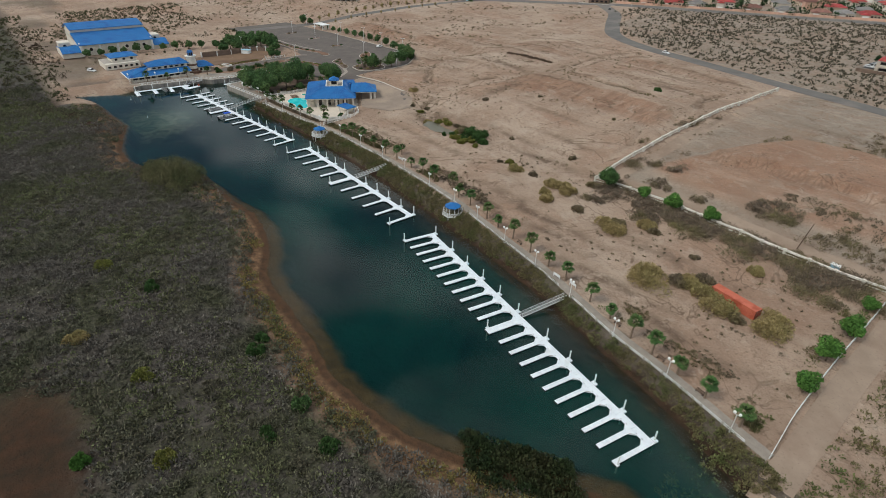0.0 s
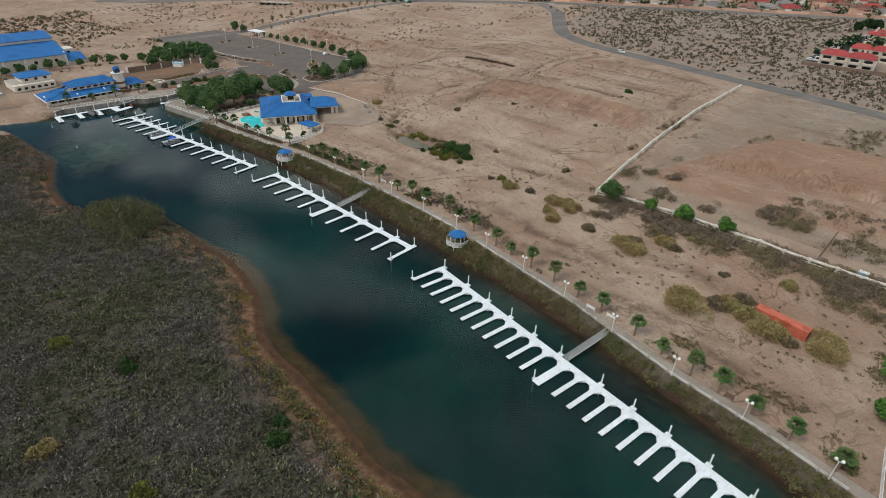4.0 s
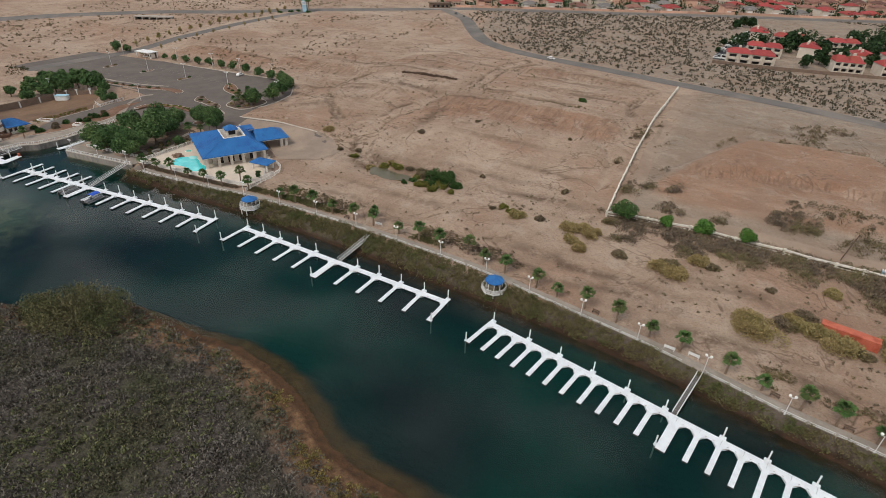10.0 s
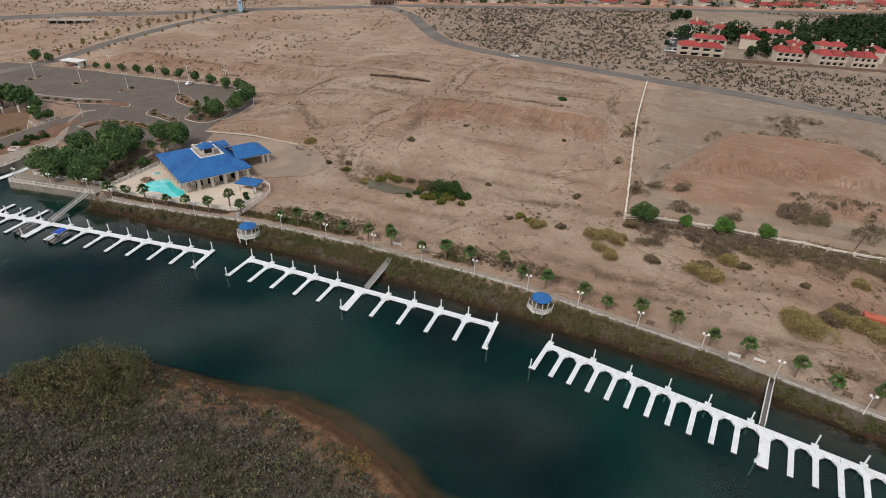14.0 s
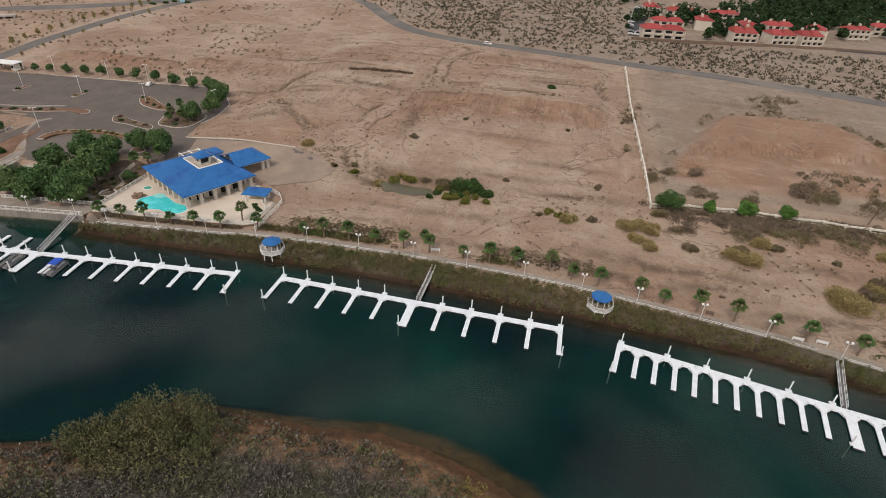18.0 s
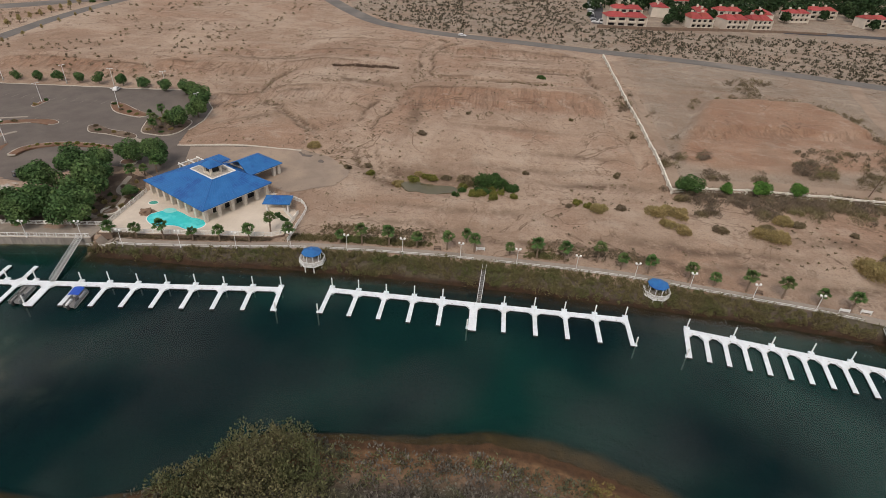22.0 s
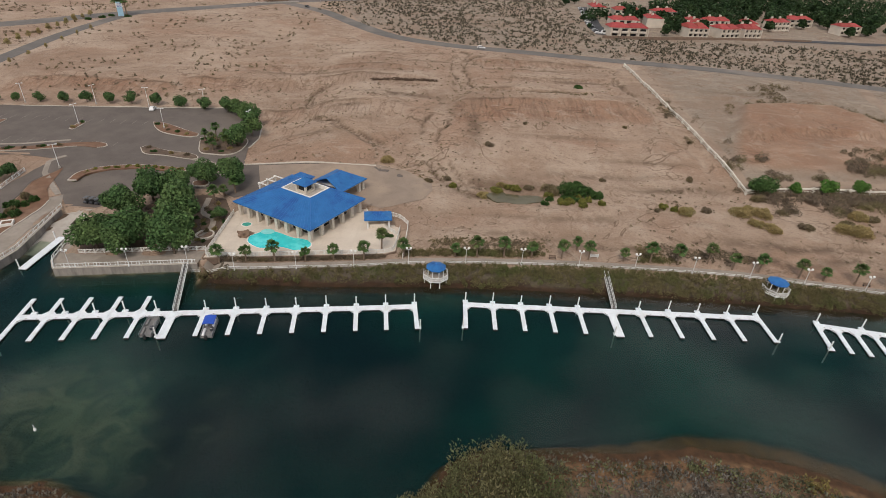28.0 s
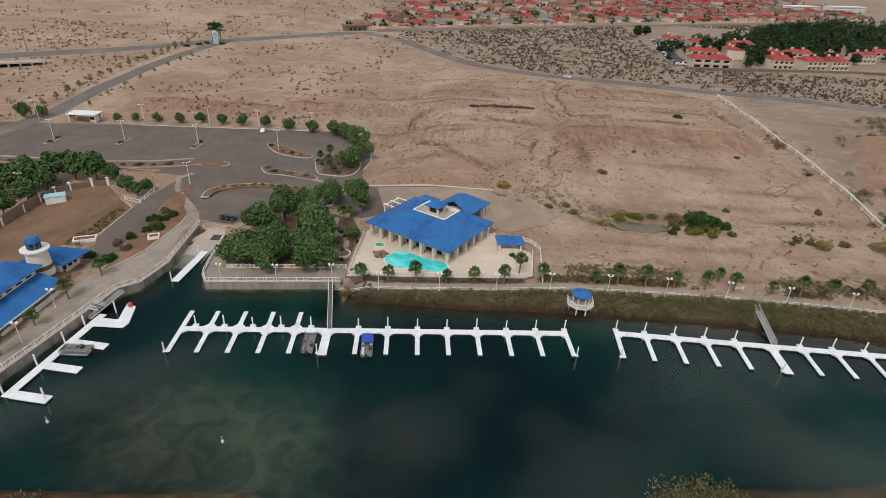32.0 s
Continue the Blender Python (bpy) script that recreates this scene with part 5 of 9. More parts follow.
for x, y in ((-109.8, -40.5), (-141.5, -40.0)):
    buoy(x, y)


# ---- buildings ----
def slab_poly(pts3, thick):
    """A flat or sloping plate through 3D points, with thickness downwards."""
    bm = bmesh.new()
    v = [bm.verts.new(p) for p in pts3]
    lo = [bm.verts.new((p[0], p[1], p[2] - thick)) for p in pts3]
    bm.faces.new(v)
    bm.faces.new(lo[::-1])
    k = len(v)
    for i in range(k):
        bm.faces.new((v[i], lo[i], lo[(i + 1) % k], v[(i + 1) % k]))
    bmesh.ops.recalc_face_normals(bm, faces=bm.faces)
    return bm


def seams(a, b, c, d, n, material, parent, name="standing_seams"):
    """Raised seams running up a roof slope between its eave a-b and its top d-c."""
    bm = bmesh.new()
    a, b, c, d = map(Vector, (a, b, c, d))
    for i in range(1, n):
        t = i / n
        p, q = a.lerp(b, t), d.lerp(c, t)
        up = Vector((0, 0, 0.05))
        s = (b - a).normalized() * 0.03
        vs = [bm.verts.new(w) for w in (p - s + up * 0.1, p + s + up * 0.1, q + s + up * 0.1, q - s + up * 0.1, p - s + up, p + s + up, q + s + up, q - s + up)]
        for f in ((4, 5, 6, 7), (0, 4, 7, 3), (1, 2, 6, 5)):
            bm.faces.new([vs[j] for j in f])
    part(name, bm, M_RIDGE, parent)


def roof_plane(pts, parent, n=0, name="roof"):
    r = part(name, slab_poly(pts, 0.22), M_ROOF, parent)
    if n:
        p = pts if len(pts) == 4 else [pts[0], pts[1], pts[2], pts[2]]
        seams(p[0], p[1], p[2], p[3], n, M_RIDGE, r)
    return r


def window(parent, x, y, z, w, h, axis_="y", depth=0.06, name="window"):
    """A framed pane on a wall: axis_ is the wall's facing."""
    if axis_ == "y":
        wn_ = part(name, box(x - w / 2 - 0.08, y - depth, z - 0.08, x + w / 2 + 0.08, y + 0.02, z + h + 0.08), M_FASCIA, parent)
        part("pane", box(x - w / 2, y - depth - 0.02, z, x + w / 2, y - depth + 0.005, z + h), M_GLASS, wn_)
    else:
        wn_ = part(name, box(x - 0.02, y - w / 2 - 0.08, z - 0.08, x + depth, y + w / 2 + 0.08, z + h + 0.08), M_FASCIA, parent)
        part("pane", box(x + depth - 0.005, y - w / 2, z, x + depth + 0.02, y + w / 2, z + h), M_GLASS, wn_)
    return wn_


def clubhouse():
    Z = 2.72
    b = thing("clubhouse", pose(-99.6, 34.2, 0, rz=-30), "cream clubhouse with a blue hipped roof and stone piers", "building")
    E = 7.0
    X, Y = 27.6, 22.0
    # inner rooms, set back behind the arcade
    part("wall", box(3.6, 3.4, Z - 0.4, 24.2, 3.7, E), M_STUCCO, b)
    part("wall", box(23.9, 3.71, Z - 0.4, 24.2, 19.0, E), M_STUCCO, b)
    part("wall", box(3.6, 3.71, Z - 0.4, 3.9, 19.0, E), M_STUCCO, b)
    part("wall", box(3.91, 18.7, Z - 0.4, 23.89, 19.0, E), M_STUCCO, b)
    for i in range(6):
        x = 5.6 + i * 3.35
        dr = part("glass_door", box(x - 1.05, 3.32, Z, x + 1.05, 3.41, Z + 2.5), M_FASCIA, b)
        for k in range(2):
            part("pane", box(x - 0.98 + k * 1.0, 3.29, Z + 0.08, x - 0.04 + k * 1.0, 3.318, Z + 2.42), M_GLASS, dr)
    for i in range(4):
        y = 5.8 + i * 3.9
        dr = part("glass_door", box(24.19, y - 1.2, Z, 24.28, y + 1.2, Z + 2.6), M_FASCIA, b)
        part("pane", box(24.282, y - 1.12, Z + 0.08, 24.31, y + 1.12, Z + 2.52), M_GLASS, dr)
    pier = mesh_of(box(-0.5, -0.5, Z - 0.3, 0.5, 0.5, E - 0.55, 0.04), "pier", M_STONE)
    for x in (0.75, 4.2, 7.7, 11.2):
        part("pier", pier, None, b, m=pose(x, 0.75, 0))
    for x in (18.4, 22.6, 26.85):
        part("pier", pier, None, b, m=pose(x, 0.75, 0))
    for y in (5.0, 9.3, 13.5, 17.6, 21.25):
        part("pier", pier, None, b, m=pose(26.85, y, 0))
    for y in (5.6, 10.8, 16.0, 21.25):
        part("pier", pier, None, b, m=pose(0.75, y, 0))
    for x in (6, 12, 18, 23):
        part("pier", pier, None, b, m=pose(x, 21.25, 0))
    part("fascia", box(-0.3, -0.3, E - 0.55, X + 0.3, 1.3, E - 0.06), M_FASCIA, b)
    part("pier", pier, None, b, m=pose(14.8, 0.75, 0))
    part("fascia", box(26.3, 1.31, E - 0.55, X + 0.3, Y + 0.3, E - 0.06), M_FASCIA, b)
    part("fascia", box(-0.3, 1.31, E - 0.55, 1.3, Y + 0.3, E - 0.06), M_FASCIA, b)
    part("fascia", box(1.31, 20.7, E - 0.55, 26.29, Y + 0.3, E - 0.06), M_FASCIA, b)
    part("soffit", box(1.31, 1.31, E - 0.3, 26.29, 20.69, E - 0.12), M_FASCIA, b)
    # hip roof round a flat roof well
    o, z1 = 0.6, 10.4
    A, B, C, D = (-o, -o, E), (X + o, -o, E), (X + o, Y + o, E), (-o, Y + o, E)
    a, bb, c, d = (9.3, 9.0, z1), (19.8, 9.0, z1), (19.8, 16.6, z1), (9.3, 16.6, z1)
    roof_plane([A, B, bb, a], b, 24)
    roof_plane([B, C, c, bb], b, 20)
    roof_plane([C, D, d, c], b, 20)
    roof_plane([D, A, a, d], b, 18)
    for p, q in ((A, a), (B, bb), (C, c), (D, d)):
        bm = bmesh.new()
        add_tube(bm, (p[0], p[1], p[2] + 0.04), (q[0], q[1], q[2] + 0.04), 0.1, 6)
        part("hip_cap", bm, M_RIDGE, b)
    part("roof_well", box(9.5, 9.2, 9.2, 19.6, 16.4, 9.5), M_CONC, b, "flat beige roof deck round the lantern")
    for x0, y0, x1, y1 in ((9.1, 8.8, 20.0, 9.2), (9.1, 16.4, 20.0, 16.8), (9.1, 9.21, 9.5, 16.39), (19.6, 9.21, 20.0, 16.39)):
        part("parapet", box(x0, y0, 9.3, x1, y1, 10.5), M_FASCIA, b)
    lan = part("lantern", box(12.6, 10.9, 9.5, 16.4, 14.5, 10.1), M_STUCCO, b, "small square rooftop lantern with its own blue roof")
    for x in (12.85, 16.15):
        for y in (11.15, 14.25):
            part("corner_post", box(x - 0.28, y - 0.28, 10.1, x + 0.28, y + 0.28, 11.9), M_STUCCO, lan)
    part("louvre", box(13.3, 11.4, 10.11, 15.7, 14.0, 11.85), M_DARK, lan)
    part("lantern_fascia", box(12.3, 10.6, 11.9, 16.7, 14.8, 12.15), M_FASCIA, lan)
    L = [(12.0, 10.3, 12.16), (17.0, 10.3, 12.16), (17.0, 15.1, 12.16), (12.0, 15.1, 12.16)]
    ap = (14.5, 12.7, 13.7)
    for i in range(4):
        part("lantern_roof", slab_poly([L[i], L[(i + 1) % 4], ap], 0.12), M_ROOF, lan)
    # raised rear bays of the roof
    part("rear_bay", box(4.0, 17.5, 8.2, 9.0, 22.0, 9.0), M_FASCIA, b)
    roof_plane([(3.5, 17.0, 9.05), (9.3, 17.0, 9.05), (9.3, 22.4, 9.05), (3.5, 22.4, 9.05)], b, 8)
    # drive-through canopy at the rear
    x0, x1, y0, y1 = 9.5, 20.6, 22.3, 32.2
    cp = part("porte_cochere", box(x0, y0 + 0.4, E + 0.2, x1, y1, E + 0.75), M_FASCIA, b, "drive-through canopy on stone piers")
    r = (15.0, 21.0, 10.6), (15.0, 28.0, 10.6)
    roof_plane([(x0 - 0.5, y0 - 2.2, E + 0.85), (x0 - 0.5, y1 + 0.5, E + 0.85), r[1], r[0]][::-1], cp, 0, "canopy_roof")
    roof_plane([(x1 + 0.5, y1 + 0.5, E + 0.85), (x1 + 0.5, y0 - 2.2, E + 0.85), r[0], r[1]][::-1], cp, 0, "canopy_roof")
    roof_plane([(x0 - 0.5, y1 + 0.5, E + 0.85), (x1 + 0.5, y1 + 0.5, E + 0.85), r[1]], cp, 0, "canopy_roof")
    for x in (x0 + 0.6, x1 - 0.6):
        for y in (y1 - 0.6, y1 - 2.4):
            part("pier", box(x - 0.5, y - 0.5, Z - 0.2, x + 0.5, y + 0.5, E + 0.2, 0.03), M_STONE, cp)
    # side pergola
    pg = part("pergola", box(-5.4, 13.0, E - 1.2, -5.0, 20.5, E - 0.9), M_FASCIA, b, "white beam pergola beside the house")
    for y in (13.5, 16.7, 19.9):
        part("cross_beam", box(-5.6, y - 0.15, E - 0.89, -0.4, y + 0.15, E - 0.6), M_FASCIA, pg)
        part("pergola_post", box(-5.4, y - 0.2, Z - 0.3, -5.0, y + 0.2, E - 1.21), M_FASCIA, pg)


clubhouse()


# ---- pool terrace ----
def prism_piece(name, pts, z0, z1, material, parent=None, label=""):
    return part(name, prism(pts, z0, z1), material, parent, label)


terrace = thing("pool_terrace", None, "cream concrete pool terrace raised above the promenade", "terrace", kind="structure")
for i in range(12):
    for j in range(8):
        x0, y0 = -101.6 + i * 4.1, 11 + j * 4.4
        cell = [(x0 + 0.012, y0 + 0.012), (x0 + 4.088, y0 + 0.012), (x0 + 4.088, y0 + 4.388), (x0 + 0.012, y0 + 4.388)]
        bm = bmesh.new()
        bm.faces.new([bm.verts.new((x, y, 0)) for x, y in CLUB_DECK])
        for (cx, cy), no in ((cell[0], (-1, 0, 0)), (cell[1], (1, 0, 0)), (cell[0], (0, -1, 0)), (cell[2], (0, 1, 0))):
            if bm.faces:
                bmesh.ops.bisect_plane(bm, geom=bm.verts[:] + bm.edges[:] + bm.faces[:], plane_co=(cx, cy, 0), plane_no=no, clear_outer=True)
        if not bm.faces:
            bm.free()
            continue
        ex = bmesh.ops.extrude_face_region(bm, geom=bm.faces[:])
        for v in ex["geom"]:
            if isinstance(v, bmesh.types.BMVert):
                v.co.z = 2.7
        for v in bm.verts:
            v.co.z = 2.72 if v.co.z > 1 else 2.45
        bmesh.ops.recalc_face_normals(bm, faces=bm.faces)
        part("paving_slab", bm, M_DECK, terrace)
ret = thing("retaining_wall", None, "low dark retaining wall below the pool terrace", "wall", kind="structure")
for (x0, y0), (x1, y1) in zip(CLUB_DECK[:4], CLUB_DECK[1:5]):
    L = math.hypot(x1 - x0, y1 - y0)
    part("wall_panel", box(0, -0.3, 0.8, L, -0.02, 2.74), M_WALLBR, ret, m=pose(x0, y0, 0, rz=math.degrees(math.atan2(y1 - y0, x1 - x0))))
L = math.hypot(0.4, 23.8)
part("wall_panel", box(0, -0.3, 0.8, L, -0.02, 2.74), M_WALLBR, ret, m=pose(-101, 35, 0, rz=-89))


def rail_fence(name, line, height, material, label, step=2.2, slats=7, zoff=0.0, post=0.09, panel=False, level=None):
    f = thing(name, None, label, "fence", kind="structure")
    pts = resample(line, step) + [line[-1]]
    for (x0, y0), (x1, y1) in zip(pts, pts[1:]):
        L = math.hypot(x1 - x0, y1 - y0)
        if L < 0.3:
            continue
        za, zb = (level, level) if level is not None else (hz(x0, y0) + zoff, hz(x1, y1) + zoff)
        m = pose(x0, y0, za, 0, -math.degrees(math.atan2(zb - za, L)), math.degrees(math.atan2(y1 - y0, x1 - x0)))
        part("post", box(-post, -post, -0.1, post, post, height + 0.08), material, f, m=m)
        bm = bmesh.new()
        add_box(bm, post, -0.04, height - 0.12, L - post, 0.04, height)
        add_box(bm, post, -0.04, 0.12, L - post, 0.04, 0.22)
        for k in range(slats):
            x = post + (L - 2 * post) * (k + 0.5) / slats
            add_box(bm, x - 0.05, -0.025, 0.22, x + 0.05, 0.025, height - 0.12)
        part("panel", bm, material, f, m=m)
    return f


rail_fence("terrace_fence", [(-100.9, 34.8), (-100.5, 11.5), (-56.2, 17.2), (-53.7, 18.8), (-53.0, 30.4)], 1.25, M_FASCIA, "pale slatted fence round the pool terrace", level=2.72)
rail_fence("ramp_fence", [(-51.2, 15.8), (-50.8, 31), (-53, 34.5), (-57.5, 36.5)], 1.25, M_FASCIA, "pale rail along the side ramp", zoff=0.4)
rail_fence("garden_wall", [(-63.5, 39.3), (-62.0, 35.5), (-59.0, 33.8), (-57.2, 30.4), (-53.3, 26.5)], 1.2, M_FASCIA, "curving white garden wall beside the pavilion", step=1.4, slats=5, level=2.72)
rail_fence("quay_fence", [(-101.6, 15.5), (-131.5, 11.0)], 1.2, M_FASCIA, "white slatted fence behind the quay walk", zoff=0.05)

POOL = curve_line([(-92.6, 22.6), (-90.3, 25.0), (-87.8, 25.6), (-85.6, 25.2), (-83.4, 24.0), (-81, 22.8), (-78.4, 22.4), (-76.4, 21.4), (-75.6, 19.2), (-77, 17.3), (-79.6, 16.7), (-82.5, 17.8),
                   (-85.4, 17.6), (-88, 16.9), (-90.6, 18.2), (-92.4, 20.2), (-92.6, 22.6)], 0.8)[:-1]
pool = thing("swimming_pool", None, "free-form turquoise swimming pool with a pale rim", "swimming pool")
grow = lambda pts, s: [((x + 84.2) * s - 84.2, (y - 21) * s + 21) for x, y in pts]
prism_piece("rim", grow(POOL, 1.035), 2.60, 2.76, M_FASCIA, pool, "pale coping")
prism_piece("pool_water", POOL, 2.62, 2.785, M_POOL, pool, "clear turquoise water")
prism_piece("shallow_step", [(-88.6 + 1.9 * math.cos(t * 0.3927), 25.4 + 1.4 * math.sin(t * 0.3927)) for t in range(16)], 2.63, 2.79, mat("shallow_pool_water", (0.20, 0.62, 0.60), (0.26, 0.68, 0.66), 0.8, 0.1), pool)
spa = thing("spa_pool", None, "small round green spa pool", "spa pool")
prism_piece("rim", [(-95.4 + 1.55 * math.cos(t * 0.3927), 28.8 + 1.25 * math.sin(t * 0.3927)) for t in range(16)], 2.61, 2.80, M_FASCIA, spa)
prism_piece("spa_water", [(-95.4 + 1.25 * math.cos(t * 0.3927), 28.8 + 1.0 * math.sin(t * 0.3927)) for t in range(16)], 2.62, 2.815, M_SPA, spa)


def boulder(name, x, y, z, r, seed, material=M_ROCK, squash=0.6, label="rounded brown boulder heap beside the pool"):
    bm = bmesh.new()
    bmesh.ops.create_icosphere(bm, subdivisions=3, radius=1.0)
    for v in bm.verts:
        k = 0.72 + 0.5 * noise.noise(v.co * 1.6 + Vector((seed, 0, 0))) + 0.22 * noise.noise(v.co * 4.3 + Vector((0, seed, 0)))
        v.co = Vector((v.co.x * k * r * 1.2, v.co.y * k * r, max(-0.2, v.co.z) * k * r * squash))
    return tagged(part(name, bm, material, m=pose(x, y, z)), label, "rock")


boulder("pool_rock", -94.3, 22.9, 2.75, 2.3, 3.0)
boulder("pool_rock", -92.9, 23.9, 2.75, 1.2, 9.0)


def pavilion():
    b = thing("pavilion", pose(-62.2, 29.6, 2.72, rz=8), "small open pavilion with a blue hipped roof and white posts", "pavilion")
    part("floor", box(-0.3, -0.3, -0.3, 6.6, 4.3, 0.1), M_DECK, b)
    for x in (0.2, 6.1):
        for y in (0.2, 3.8):
            part("post", box(x - 0.22, y - 0.22, 0.1, x + 0.22, y + 0.22, 2.7), M_FASCIA, b)
    part("bar_wall", box(0.5, 3.5, 0.1, 5.8, 3.75, 1.2), M_STUCCO, b)
    part("counter", box(0.8, 0.4, 0.1, 5.4, 0.9, 1.1, 0.04), M_STUCCO, b)
    part("fascia", box(-0.4, -0.4, 2.7, 6.7, 4.4, 3.0), M_FASCIA, b)
    c = [(-0.7, -0.7, 3.02), (7.0, -0.7, 3.02), (7.0, 4.7, 3.02), (-0.7, 4.7, 3.02)]
    r0, r1 = (2.2, 2.0, 4.3), (4.1, 2.0, 4.3)
    roof_plane([c[0], c[1], r1, r0], b, 10)
    roof_plane([c[1], c[2], r1], b)
    roof_plane([c[2], c[3], r0, r1], b, 10)
    roof_plane([c[3], c[0], r0], b)


pavilion()


# ---- quays, ramp and basin walls ----
def wall_along(name, line, z0, z1, thick, material, label, cap=None, kind="structure", parent_cat="wall", seg=6.0):
    w = thing(name, None, label, parent_cat, kind=kind)
    for (x0, y0), (x1, y1) in zip(line, line[1:]):
        L = math.hypot(x1 - x0, y1 - y0)
        k = max(1, round(L / seg))
        for i in range(k):
            m = pose(x0 + (x1 - x0) * i / k, y0 + (y1 - y0) * i / k, 0, rz=math.degrees(math.atan2(y1 - y0, x1 - x0)))
            part("wall_panel", box(0.01, -thick, z0, L / k - 0.01, 0, z1), material, w, m=m)
            if cap:
                part("coping", box(0.0, -thick - 0.08, z1, L / k, 0.08, z1 + 0.14, 0.02), cap, w, m=m)
    return w


wall_along("quay_wall", [(-101.5, 9.2), (-133.8, 4.2), (-136.2, 7.5), (-138.2, 18.5), (-140.3, 29.5)], -2.5, 2.1, 0.5, M_QUAY, "stained concrete quay wall above the water", M_KERB)
wall_along("quay_wall", [(-149.4, 33.5), (-146.9, 11.5), (-148.6, 1.8), (-152.2, -1.6), (-156.4, -32), (-154.6, -35.2)], -2.5, 2.1, 0.5, M_QUAY, "stained concrete quay wall below the promenade", M_KERB)
drape("quay_walk", [(-101.4, 9.6), (-133.4, 4.8), (-135.8, 7.8), (-137.8, 18.5), (-135.5, 18.8), (-132.2, 10.8), (-101.6, 15.2)], 2.24, M_PAVE, "pale concrete quay walk", "pavement", level=0)
drape("quay_walk", [(-149.7, 34), (-147.4, 11.6), (-149.1, 2.2), (-152.7, -1.2), (-156.9, -32), (-161.8, -35.6), (-163.4, -34), (-161.4, -14), (-162.6, -1), (-161.5, 5.5), (-156, 12), (-155, 24), (-156.5, 38), (-153, 41)], 0.10, M_PAVE, "pale concrete lakeside walk beside the restaurant", "pavement", step=1.5)
drape("boat_ramp", [(-149.1, 33.6), (-147.2, 13), (-144.5, 13.2), (-138.6, 18.6), (-140.4, 33.5)], 0.06, M_CONC, "sloping concrete boat ramp into the basin", "ramp")
for ln in ([(-133.6, 4.5), (-101.7, 9.5)], [(-135.9, 7.8), (-133.7, 4.6)], [(-137.9, 18.5), (-136.0, 7.9)]):
    rail_fence("quay_rail", ln, 1.05, M_WHITE, "white metal rail on the quay edge", step=2.4, slats=2, level=2.24)
for ln in ([(-149.8, 34.5), (-147.3, 11.6), (-149.0, 2.1), (-152.6, -1.2), (-156.8, -32)],):
    rail_fence("quay_rail", ln, 1.05, M_WHITE, "white metal rail on the quay edge", step=2.4, slats=2, level=2.27)
fp = thing("floating_pier", pose(-142.6, 5.8, 0, rz=88.5), "long narrow white floating pier beside the boat ramp", "pier")
for i in range(4):
    part("deck_panel", box(i * 3.9 + 0.02, -1.0, 0.28, i * 3.9 + 3.88, 1.0, 0.5, 0.03), M_DOCK, fp)
    part("float", box(i * 3.9 + 0.2, -0.8, -0.25, i * 3.9 + 3.7, 0.8, 0.28), M_FLOAT, fp)
for x in (0.8, 14.6):
    part("mooring_post", cyl(0.16, 0.16, -3, 2.6, 10), M_PILE, fp, m=pose(x, 1.25, 0))


